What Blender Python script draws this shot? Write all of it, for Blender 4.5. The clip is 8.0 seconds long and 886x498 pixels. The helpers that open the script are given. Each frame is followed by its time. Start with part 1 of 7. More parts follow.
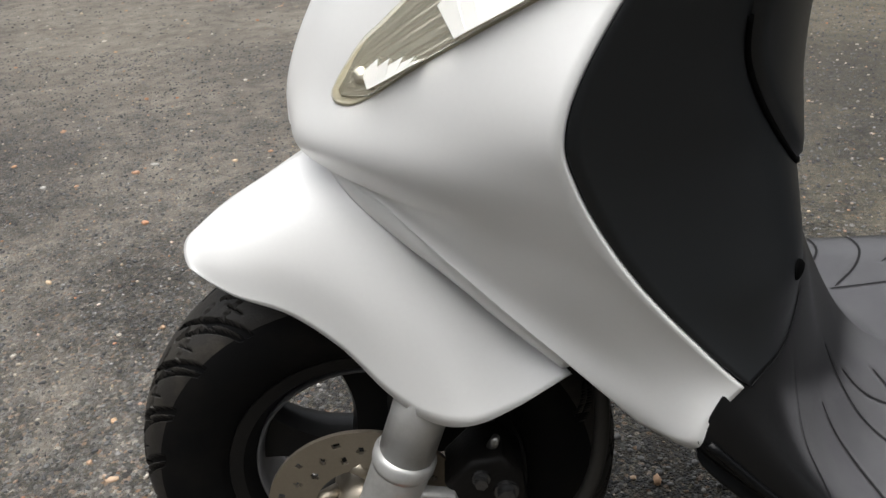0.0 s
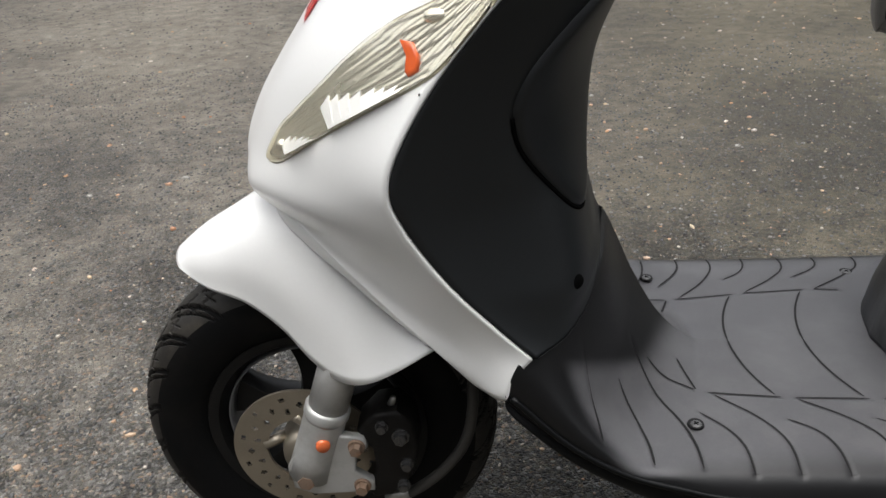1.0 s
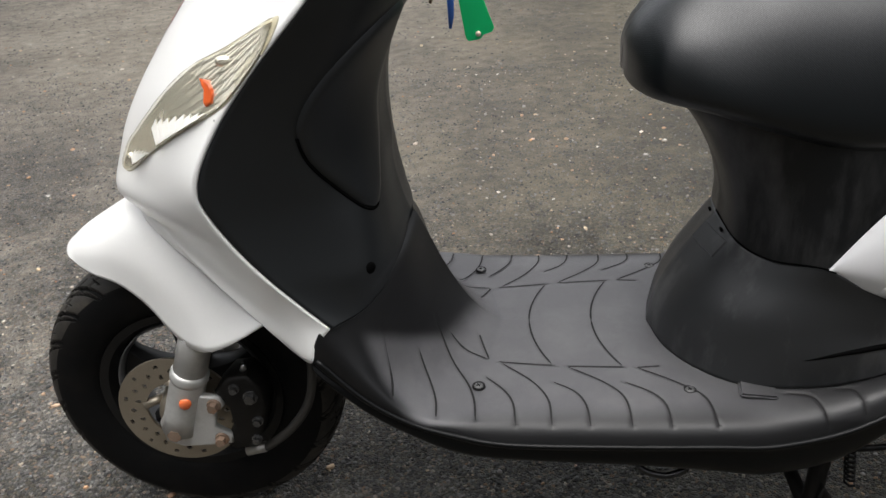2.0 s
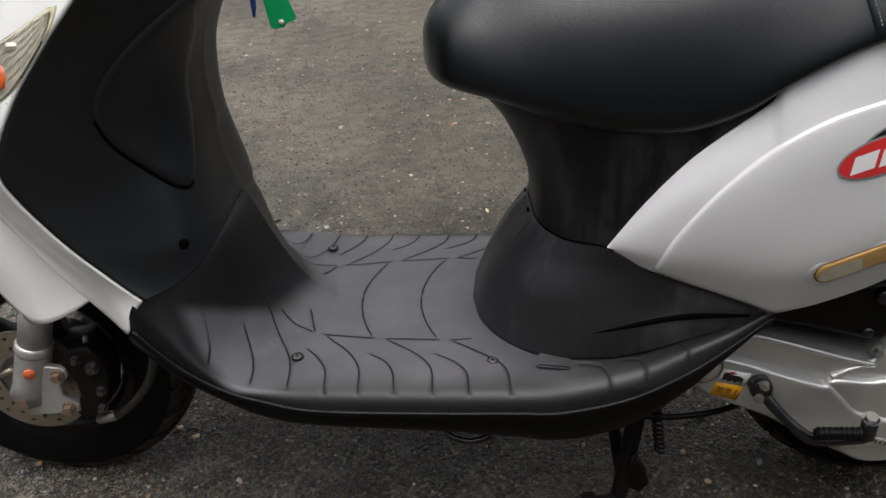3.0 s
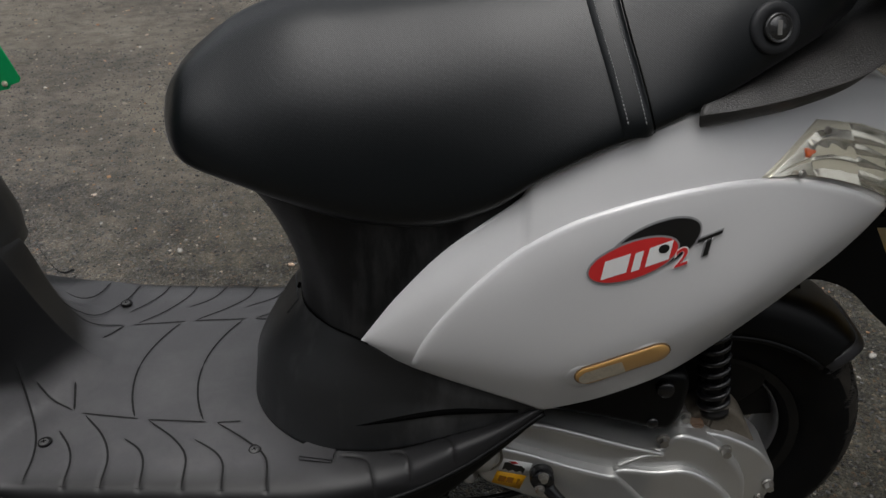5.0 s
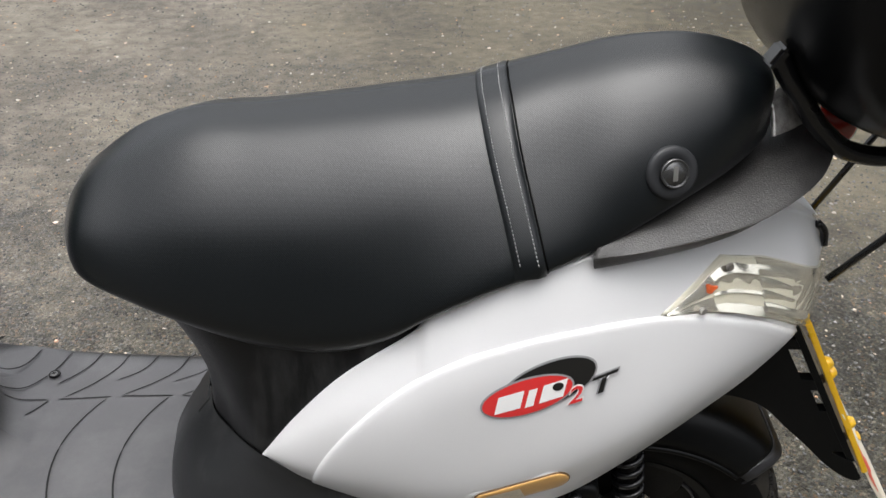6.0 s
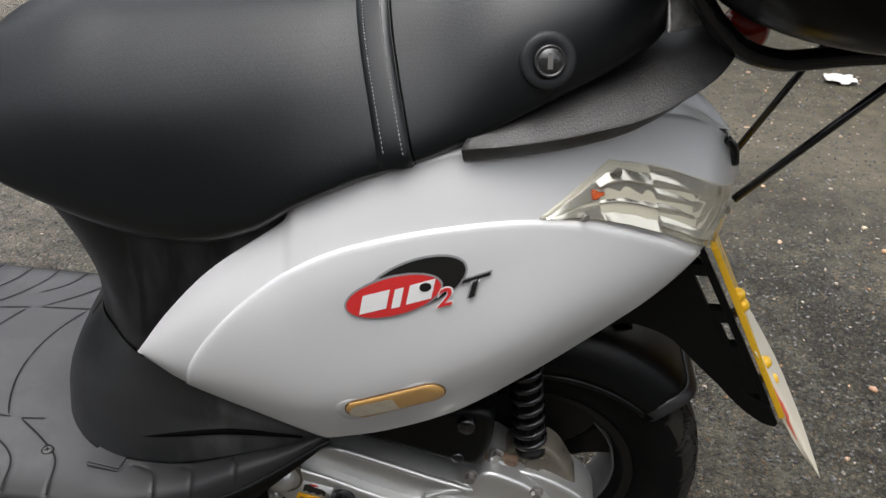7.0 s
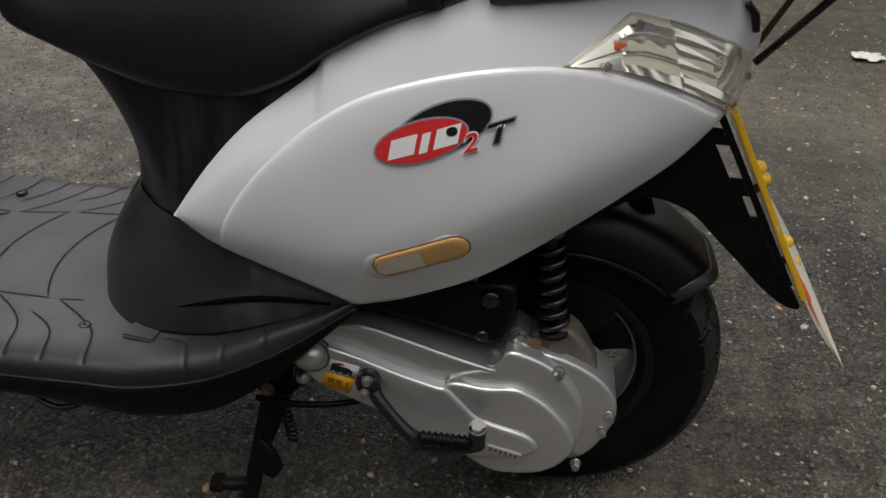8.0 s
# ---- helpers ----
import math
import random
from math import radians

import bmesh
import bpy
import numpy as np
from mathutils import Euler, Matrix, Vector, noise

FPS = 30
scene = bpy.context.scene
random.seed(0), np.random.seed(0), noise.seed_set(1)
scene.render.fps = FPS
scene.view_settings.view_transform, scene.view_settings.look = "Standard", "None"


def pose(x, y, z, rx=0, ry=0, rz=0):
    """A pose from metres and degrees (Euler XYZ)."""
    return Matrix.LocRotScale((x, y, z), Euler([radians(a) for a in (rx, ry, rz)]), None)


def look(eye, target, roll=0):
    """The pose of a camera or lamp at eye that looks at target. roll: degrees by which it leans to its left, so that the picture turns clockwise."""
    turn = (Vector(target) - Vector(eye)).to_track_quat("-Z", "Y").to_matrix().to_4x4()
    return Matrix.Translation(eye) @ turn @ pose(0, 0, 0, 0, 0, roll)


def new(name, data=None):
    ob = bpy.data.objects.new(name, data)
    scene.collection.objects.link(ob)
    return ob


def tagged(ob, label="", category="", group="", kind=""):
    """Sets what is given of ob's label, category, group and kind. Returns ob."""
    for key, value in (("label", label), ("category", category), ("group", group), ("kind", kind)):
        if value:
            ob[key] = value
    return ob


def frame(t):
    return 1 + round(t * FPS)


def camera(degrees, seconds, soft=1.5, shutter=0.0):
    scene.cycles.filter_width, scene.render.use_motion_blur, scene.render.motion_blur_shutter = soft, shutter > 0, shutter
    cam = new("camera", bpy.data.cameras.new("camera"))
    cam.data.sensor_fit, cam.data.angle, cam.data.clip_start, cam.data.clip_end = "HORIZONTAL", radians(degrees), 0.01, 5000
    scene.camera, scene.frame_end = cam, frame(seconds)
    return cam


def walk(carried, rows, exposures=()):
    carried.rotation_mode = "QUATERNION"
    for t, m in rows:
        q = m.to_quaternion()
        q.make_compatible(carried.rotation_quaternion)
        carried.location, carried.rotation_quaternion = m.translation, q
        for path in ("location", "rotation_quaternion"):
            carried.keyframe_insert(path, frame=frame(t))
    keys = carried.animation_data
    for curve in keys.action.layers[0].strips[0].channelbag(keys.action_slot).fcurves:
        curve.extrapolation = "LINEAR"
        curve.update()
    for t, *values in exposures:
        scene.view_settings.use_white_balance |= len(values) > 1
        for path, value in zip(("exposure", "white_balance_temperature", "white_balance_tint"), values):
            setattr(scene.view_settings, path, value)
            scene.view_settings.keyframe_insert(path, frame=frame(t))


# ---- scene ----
cam = camera(56.0, 8.0)
PATH = [
    (0, (0.088, -0.606, 0.765), (0.029, 1.143, -0.203), -4.3),
    (0.5, (0.172, -0.708, 0.853), (0.048, 1.046, -0.099), -4.2),
    (1, (0.236, -0.826, 0.884), (0.076, 0.931, -0.059), -4.1),
    (1.5, (0.34, -0.94, 0.937), (0.171, 0.82, 0.002), -3.9),
    (2, (0.465, -0.99, 0.952), (0.3, 0.77, 0.016), -3.7),
    (2.2, (0.522, -1.012, 0.955), (0.371, 0.749, 0.019), -3.4),
    (3.5, (0.772, -1.031, 0.964), (0.619, 0.694, -0.036), -3.3),
    (4, (0.83, -1.032, 0.975), (0.699, 0.684, -0.045), -3.1),
    (4.5, (0.885, -0.989, 0.976), (0.795, 0.725, -0.051), -2.1),
    (5, (0.93, -0.885, 1.025), (0.877, 0.83, -0.003), -0.8),
    (5.2, (0.94, -0.847, 1.08), (0.895, 0.86, 0.039), -0.6),
    (6.3, (1.086, -0.793, 1.144), (1.019, 0.897, 0.077), 1.1),
    (6.5, (1.126, -0.79, 1.124), (1.048, 0.896, 0.051), 1.5),
    (7, (1.19, -0.803, 1.048), (1.05, 0.873, -0.034), 1.9),
    (7.5, (1.2, -0.856, 0.973), (1.015, 0.829, -0.088), 1.4),
    (8, (1.205, -0.91, 0.92), (1.0, 0.786, -0.119), 1.3),
]
EXPOSURES = [(0, 0.85, 6450, 10), (0.5, 0.98, 6450, 10), (1, 0.85, 6450, 10), (1.5, 0.85, 6500, 10), (2, 0.93, 6500, 10), (2.2, 0.87, 6500, 10), (3.5, 0.3, 6500, 10), (4, -0.09, 6500, 10), (4.5, -0.13, 6500, 10), (5, -0.01, 6500, 10), (5.2, 0.2, 6500, 10), (6.3, 1.4, 6450, 10), (6.5, 1.35, 6450, 10), (7, 0.95, 6450, 10), (7.5, 0.44, 6500, 10), (8, 0.36, 6550, 10)]
walk(cam, [(t, look(eye, target, roll)) for t, eye, target, roll in PATH], EXPOSURES)

# ---- world and light ----
world = bpy.data.worlds.new("sky")
scene.world = world
world.use_nodes = True
wn = world.node_tree
sky = wn.nodes.new("ShaderNodeTexSky")
sky.sky_type = 'NISHITA'
sky.sun_disc = False
sky.sun_elevation = radians(82)
sky.sun_rotation = radians(-162)
sky.air_density, sky.dust_density, sky.ozone_density = 1.0, 6.0, 1.0
soft_sky = wn.nodes.new("ShaderNodeHueSaturation")
soft_sky.inputs["Saturation"].default_value = 0.18
wn.links.new(sky.outputs["Color"], soft_sky.inputs["Color"])
wn.links.new(soft_sky.outputs["Color"], wn.nodes["Background"].inputs["Color"])
wn.nodes["Background"].inputs["Strength"].default_value = 0.15

sun = new("sun", bpy.data.lights.new("sun", 'SUN'))
sun.data.energy = 0.6
sun.data.angle = radians(60)
sun.data.color = (1.0, 0.985, 0.955)
sun.matrix_world = look((0.3, -0.5, 5.0), (0.5, 0.1, 0.3))


# ---- materials ----
def mat(name, base, rough=0.5, metal=0.0, var=0.12, vscale=6.0, fine=0.06, fscale=220.0, bump=0.0, bscale=400.0,
        coat=0.0, dirt=None, rough_var=0.1, spec=0.5, smear=None):
    m = bpy.data.materials.new(name)
    m.use_nodes = True
    nt = m.node_tree
    b = nt.nodes["Principled BSDF"]
    tc = nt.nodes.new("ShaderNodeTexCoord")
    big = nt.nodes.new("ShaderNodeTexNoise")
    big.inputs["Scale"].default_value = vscale
    big.inputs["Detail"].default_value = 5
    small = nt.nodes.new("ShaderNodeTexNoise")
    small.inputs["Scale"].default_value = fscale
    small.inputs["Detail"].default_value = 3
    for n in (big, small):
        nt.links.new(tc.outputs["Object"], n.inputs["Vector"])
    def math_node(op, a, k):
        n = nt.nodes.new("ShaderNodeMath")
        n.operation = op
        nt.links.new(a, n.inputs[0])
        n.inputs[1].default_value = k
        return n.outputs[0]
    a = math_node('MULTIPLY_ADD', big.outputs["Fac"], 2 * var)
    a.node.inputs[2].default_value = 1 - var
    c = math_node('MULTIPLY_ADD', small.outputs["Fac"], 2 * fine)
    c.node.inputs[2].default_value = 1 - fine
    f = nt.nodes.new("ShaderNodeMath")
    f.operation = 'MULTIPLY'
    nt.links.new(a, f.inputs[0])
    nt.links.new(c, f.inputs[1])
    col = nt.nodes.new("ShaderNodeMix")
    col.data_type = 'RGBA'
    col.blend_type = 'MULTIPLY'
    col.inputs["Factor"].default_value = 1
    col.inputs["A"].default_value = (*base, 1)
    nt.links.new(f.outputs[0], col.inputs["B"])
    out = col.outputs["Result"]
    if dirt:
        colour, amount, dscale = dirt
        dn = nt.nodes.new("ShaderNodeTexNoise")
        dn.inputs["Scale"].default_value = dscale
        dn.inputs["Detail"].default_value = 8
        dn.inputs["Roughness"].default_value = 0.65
        if smear:
            mp = nt.nodes.new("ShaderNodeMapping")
            mp.inputs["Scale"].default_value = smear
            nt.links.new(tc.outputs["Object"], mp.inputs["Vector"])
            nt.links.new(mp.outputs["Vector"], dn.inputs["Vector"])
        else:
            nt.links.new(tc.outputs["Object"], dn.inputs["Vector"])
        ramp = nt.nodes.new("ShaderNodeMapRange")
        ramp.inputs["From Min"].default_value = 0.48
        ramp.inputs["From Max"].default_value = 0.72
        ramp.inputs["To Max"].default_value = amount
        nt.links.new(dn.outputs["Fac"], ramp.inputs["Value"])
        dm = nt.nodes.new("ShaderNodeMix")
        dm.data_type = 'RGBA'
        nt.links.new(ramp.outputs["Result"], dm.inputs["Factor"])
        nt.links.new(out, dm.inputs["A"])
        dm.inputs["B"].default_value = (*colour, 1)
        out = dm.outputs["Result"]
    nt.links.new(out, b.inputs["Base Color"])
    r = math_node('MULTIPLY_ADD', big.outputs["Fac"], 2 * rough_var)
    r.node.inputs[2].default_value = rough - rough_var
    nt.links.new(r, b.inputs["Roughness"])
    b.inputs["Metallic"].default_value = metal
    b.inputs["Coat Weight"].default_value = coat
    b.inputs["Specular IOR Level"].default_value = spec
    b.inputs["Coat Roughness"].default_value = 0.08
    if bump:
        bn = nt.nodes.new("ShaderNodeTexNoise")
        bn.inputs["Scale"].default_value = bscale
        bn.inputs["Detail"].default_value = 2
        nt.links.new(tc.outputs["Object"], bn.inputs["Vector"])
        bp = nt.nodes.new("ShaderNodeBump")
        bp.inputs["Strength"].default_value = bump
        bp.inputs["Distance"].default_value = 0.001
        nt.links.new(bn.outputs["Fac"], bp.inputs["Height"])
        nt.links.new(bp.outputs["Normal"], b.inputs["Normal"])
    return m


M_WHITE = mat("white_paint", (0.80, 0.80, 0.78), 0.32, 0, 0.03, 5, 0.015, 300, 0.02, 900, coat=0.35, rough_var=0.05)
M_PEARL = mat("pearl_white_paint", (0.66, 0.66, 0.665), 0.36, 0.15, 0.03, 4, 0.02, 900, 0.03, 1200, coat=0.3, rough_var=0.05)
M_BLACK = mat("black_plastic", (0.0046, 0.0050, 0.0055), 0.38, 0, 0.25, 7, 0.1, 400, 0.12, 1500, dirt=((0.075, 0.074, 0.074), 0.6, 9), spec=0.3, smear=(1.3, 1.3, 0.35))
M_TUNNEL = mat("dusty_black_moulding", (0.0190, 0.0200, 0.0212), 0.40, 0, 0.25, 7, 0.1, 400, 0.12, 1500, dirt=((0.105, 0.105, 0.107), 0.75, 8), spec=0.42, smear=(1.3, 1.3, 0.45))
M_SATIN = mat("satin_black_plastic", (0.0024, 0.0027, 0.0030), 0.40, 0, 0.2, 5, 0.08, 500, 0.10, 1600, spec=0.2)
M_RUBBER = mat("tyre_rubber", (0.0036, 0.0037, 0.0039), 0.6, 0, 0.25, 12, 0.15, 300, 0.25, 700, dirt=((0.014, 0.012, 0.010), 0.4, 25), spec=0.10)
M_TREAD = mat("dusty_tread_rubber", (0.016, 0.0145, 0.0125), 0.55, 0, 0.3, 14, 0.2, 300, 0.3, 600, dirt=((0.06, 0.052, 0.040), 0.6, 30), spec=0.35)
M_RIM = mat("black_rim_paint", (0.006, 0.006, 0.006), 0.42, 0, 0.2, 12, 0.1, 300, 0.1, 500, dirt=((0.014, 0.012, 0.010), 0.4, 30), spec=0.22)
M_METALBLACK = mat("black_painted_steel", (0.007, 0.007, 0.008), 0.26, 0, 0.2, 15, 0.1, 300, 0.1, 500, coat=0.2)
M_GRIME = mat("greasy_black_metal", (0.007, 0.0065, 0.006), 0.5, 0.1, 0.3, 25, 0.2, 200, 0.4, 300, dirt=((0.012, 0.010, 0.008), 0.5, 40), spec=0.18)
M_ALLOY = mat("silver_painted_alloy", (0.57, 0.57, 0.56), 0.30, 0.72, 0.06, 10, 0.05, 700, 0.05, 1100, dirt=((0.30, 0.28, 0.25), 0.10, 18), rough_var=0.04)
M_FORK = mat("grey_fork_paint", (0.46, 0.46, 0.445), 0.38, 0.45, 0.1, 14, 0.05, 400, 0.08, 700, dirt=((0.2, 0.18, 0.15), 0.4, 30))
M_DISC = mat("brake_disc_steel", (0.34, 0.30, 0.24), 0.42, 0.85, 0.12, 20, 0.08, 400, 0.06, 600)
M_RUST = mat("rusty_steel", (0.20, 0.14, 0.10), 0.7, 0.3, 0.35, 40, 0.2, 300, 0.4, 400, dirt=((0.22, 0.10, 0.04), 0.8, 60))
M_STEEL = mat("worn_zinc_steel", (0.42, 0.41, 0.39), 0.38, 0.85, 0.15, 30, 0.08, 400, 0.08, 500, dirt=((0.18, 0.14, 0.1), 0.5, 45))
M_DIRTYALLOY = mat("grubby_cast_alloy", (0.17, 0.15, 0.12), 0.55, 0.4, 0.3, 30, 0.2, 250, 0.4, 300, dirt=((0.03, 0.024, 0.017), 0.9, 28))
M_ORANGE = mat("orange_reflector", (0.75, 0.16, 0.05), 0.25, 0, 0.05, 20, 0.1, 500, coat=0.5)
M_AMBER = mat("faded_amber_reflector", (0.62, 0.36, 0.12), 0.35, 0, 0.1, 20, 0.1, 700, 0.2, 900, coat=0.3)
M_BULB = mat("orange_bulb_glass", (0.50, 0.085, 0.02), 0.2, 0, 0.1, 60, 0.1, 500, coat=0.5)
M_AMBERGAP = mat("brown_dirt", (0.10, 0.055, 0.02), 0.7)
M_PEEL = mat("peeled_silver_backing", (0.62, 0.56, 0.44), 0.5, 0.1, 0.25, 60, 0.3, 500, 0.3, 700)
M_RED = mat("red_sticker", (0.62, 0.03, 0.03), 0.3, 0, 0.04, 10, 0.02, 300, coat=0.4)
M_INK = mat("black_sticker", (0.008, 0.008, 0.008), 0.3, 0, 0.04, 10, 0.02, 300, coat=0.4)
M_GREYSTICK = mat("grey_sticker_border", (0.30, 0.30, 0.31), 0.35, 0.2, 0.04, 10, 0.02, 300)
M_WHITESTICK = mat("white_sticker", (0.78, 0.78, 0.77), 0.35, 0, 0.03, 10, 0.02, 300)
M_YELLOWSTICK = mat("yellow_sticker", (0.80, 0.40, 0.01), 0.4, 0, 0.05, 30, 0.03, 300)
M_PLATE = mat("yellow_plate_plastic", (0.85, 0.50, 0.02), 0.3, 0, 0.06, 20, 0.03, 300, coat=0.4)
M_CREAM = mat("cream_card", (0.74, 0.68, 0.55), 0.55, 0, 0.06, 15, 0.03, 300)
M_REDCARD = mat("faded_red_print", (0.70, 0.14, 0.09), 0.5, 0, 0.08, 15, 0.03, 300)
M_GREEN = mat("green_plastic", (0.0, 0.42, 0.13), 0.4, 0, 0.05, 30, 0.03, 300)
M_BLUE = mat("blue_plastic", (0.02, 0.08, 0.30), 0.4, 0, 0.05, 30, 0.03, 300)
M_REDLENS = mat("red_lens", (0.35, 0.02, 0.01), 0.15, 0, 0.05, 30, 0.03, 300, coat=0.5)
M_CHROME = mat("chrome_reflector", (0.84, 0.80, 0.68), 0.26, 0.85, 0.06, 8, 0.03, 200, rough_var=0.03)
M_MIRROR = mat("polished_reflector", (0.86, 0.83, 0.76), 0.16, 0.90, 0.05, 8, 0.03, 200, rough_var=0.02)
M_SKYPATCH = mat("sky_reflection_white", (0.97, 0.97, 0.96), 0.42, 0.55, 0.03, 8, 0.02, 200, rough_var=0.03)
M_DARKHOLE = mat("dark_recess", (0.0015, 0.0015, 0.0015), 0.9, spec=0.05)
M_GROOVE = mat("groove_grime_and_shade", (0.012, 0.0115, 0.012), 0.7, spec=0.2)
M_BLOCKERGREY = mat("blocker_grey", (0.10, 0.098, 0.092), 0.85, 0, 0.15, 1.5, 0.08, 60, 0.2, 80)
M_SHIELD = mat("matt_black_plastic", (0.0092, 0.0106, 0.0118), 0.42, 0, 0.2, 5, 0.1, 500, 0.12, 1600, spec=0.45)
M_BARREL = mat("dusty_grey_rim_paint", (0.13, 0.13, 0.135), 0.45, 0.2, 0.2, 12, 0.1, 300, 0.1, 500, dirt=((0.06, 0.05, 0.04), 0.5, 30))
M_HOSE = mat("dusty_hose_rubber", (0.028, 0.026, 0.023), 0.6, 0, 0.2, 30, 0.15, 300, 0.2, 500)
M_CASE = mat("glossy_black_case_plastic", (0.0022, 0.0023, 0.0025), 0.25, 0, 0.15, 5, 0.05, 400, 0.03, 900, spec=0.22)
M_STITCH = mat("grey_thread", (0.26, 0.26, 0.26), 0.8)
M_DULLSTEEL = mat("dull_dark_steel", (0.12, 0.12, 0.12), 0.45, 0.6, 0.2, 40, 0.1, 400)
M_LOCK = mat("lock_steel", (0.10, 0.10, 0.10), 0.25, 0.8)
M_BLOCKERGREEN = mat("blocker_dark_green", (0.035, 0.042, 0.028), 0.9, 0, 0.5, 1.5, 0.4, 12)


def seat_material():
    m = mat("black_seat_vinyl", (0.0024, 0.0036, 0.0044), 0.34, 0, 0.12, 6, 0.05, 600, 0.0, spec=0.5)
    m.node_tree.nodes["Principled BSDF"].inputs["Sheen Weight"].default_value = 0.05
    m.node_tree.nodes["Principled BSDF"].inputs["Sheen Roughness"].default_value = 0.3
    m.node_tree.nodes["Principled BSDF"].inputs["Sheen Tint"].default_value = (0.9, 0.92, 1.0, 1)
    nt = m.node_tree
    tc = nt.nodes.new("ShaderNodeTexCoord")
    heights = []
    for direction in ((1, 0.7, 0.7), (1, -0.7, -0.7)):
        w = nt.nodes.new("ShaderNodeTexWave")
        mp = nt.nodes.new("ShaderNodeVectorMath")
        mp.operation = 'DOT_PRODUCT'
        nt.links.new(tc.outputs["Object"], mp.inputs[0])
        mp.inputs[1].default_value = direction
        nt.links.new(mp.outputs["Value"], w.inputs["Vector"])
        w.inputs["Scale"].default_value = 140
        heights.append(w.outputs["Fac"])
    mul = nt.nodes.new("ShaderNodeMath")
    mul.operation = 'MULTIPLY'
    nt.links.new(heights[0], mul.inputs[0])
    nt.links.new(heights[1], mul.inputs[1])
    bp = nt.nodes.new("ShaderNodeBump")
    bp.inputs["Strength"].default_value = 0.17
    bp.inputs["Distance"].default_value = 0.0008
    nt.links.new(mul.outputs[0], bp.inputs["Height"])
    nt.links.new(bp.outputs["Normal"], nt.nodes["Principled BSDF"].inputs["Normal"])
    return m


M_SEAT = seat_material()


def deck_material():
    """Black moulded plastic, rubbed grey where feet stand."""
    m = mat("scuffed_deck_plastic", (0.078, 0.077, 0.081), 0.38, 0, 0.2, 8, 0.12, 500, 0.2, 1400, dirt=((0.125, 0.123, 0.125), 0.5, 11), spec=0.32)
    nt = m.node_tree
    b = nt.nodes["Principled BSDF"]
    worn = b.inputs["Base Color"].links[0].from_socket
    tc = nt.nodes.new("ShaderNodeTexCoord")
    sp = nt.nodes.new("ShaderNodeSeparateXYZ")
    nt.links.new(tc.outputs["Object"], sp.inputs[0])
    nz = nt.nodes.new("ShaderNodeTexNoise")
    nz.inputs["Scale"].default_value = 9
    nz.inputs["Detail"].default_value = 4
    nt.links.new(tc.outputs["Object"], nz.inputs["Vector"])
    def calc(op, a, k, c=None):
        n = nt.nodes.new("ShaderNodeMath")
        n.operation = op
        for socket, value in zip(n.inputs, (a, k, c)):
            if isinstance(value, (int, float)):
                socket.default_value = value
            elif value is not None:
                nt.links.new(value, socket)
        return n.outputs[0]
    def span(value, lo, hi, to_lo=0.0, to_hi=1.0):
        n = nt.nodes.new("ShaderNodeMapRange")
        n.interpolation_type = 'SMOOTHSTEP'
        for key, v in (("From Min", lo), ("From Max", hi), ("To Min", to_lo), ("To Max", to_hi)):
            n.inputs[key].default_value = v
        nt.links.new(value, n.inputs["Value"])
        return n.outputs["Result"]
    # feet rub the flat; rolled edges, ramp, column's foot stay black, partly painted shade
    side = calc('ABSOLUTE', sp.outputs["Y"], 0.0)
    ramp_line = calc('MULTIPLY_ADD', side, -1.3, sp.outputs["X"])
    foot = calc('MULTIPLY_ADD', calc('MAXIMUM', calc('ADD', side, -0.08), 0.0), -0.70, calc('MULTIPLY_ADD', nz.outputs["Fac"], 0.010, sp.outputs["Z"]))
    wear_and_shade = calc('MULTIPLY', span(ramp_line, 0.045, 0.085), span(foot, 0.328, 0.356, 1.0, 0.03))
    wear_and_shade = calc('MULTIPLY', wear_and_shade, span(sp.outputs["Z"], 0.2985, 0.3065, 0.04, 1.0))
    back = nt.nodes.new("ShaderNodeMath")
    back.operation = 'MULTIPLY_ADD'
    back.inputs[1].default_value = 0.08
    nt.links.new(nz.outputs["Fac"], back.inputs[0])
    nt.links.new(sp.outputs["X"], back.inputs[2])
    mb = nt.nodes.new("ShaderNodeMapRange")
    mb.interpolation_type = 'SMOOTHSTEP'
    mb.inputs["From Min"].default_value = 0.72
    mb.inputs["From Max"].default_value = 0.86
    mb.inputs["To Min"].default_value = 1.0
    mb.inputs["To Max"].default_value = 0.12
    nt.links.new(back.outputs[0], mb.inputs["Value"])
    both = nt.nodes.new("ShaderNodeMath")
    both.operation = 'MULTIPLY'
    nt.links.new(wear_and_shade, both.inputs[0])
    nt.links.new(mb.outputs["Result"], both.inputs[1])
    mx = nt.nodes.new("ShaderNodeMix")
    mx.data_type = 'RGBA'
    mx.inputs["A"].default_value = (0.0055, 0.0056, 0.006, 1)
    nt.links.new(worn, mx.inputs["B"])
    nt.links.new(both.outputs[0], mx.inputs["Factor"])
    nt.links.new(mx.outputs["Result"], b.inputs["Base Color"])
    return m


M_DECK = deck_material()


def glass_material(name, tint, rough=0.03):
    m = bpy.data.materials.new(name)
    m.use_nodes = True
    b = m.node_tree.nodes["Principled BSDF"]
    b.inputs["Base Color"].default_value = (*tint, 1)
    b.inputs["Transmission Weight"].default_value = 1.0
    b.inputs["Roughness"].default_value = rough
    # a thin sheet: hardly bends what lies behind it, and shines like plastic
    b.inputs["IOR"].default_value = 1.02
    b.inputs["Coat Weight"].default_value = 1.0
    b.inputs["Coat IOR"].default_value = 1.45
    b.inputs["Coat Roughness"].default_value = 0.03
    return m


M_LENS = glass_material("clear_lamp_plastic", (0.97, 0.96, 0.90), 0.0)


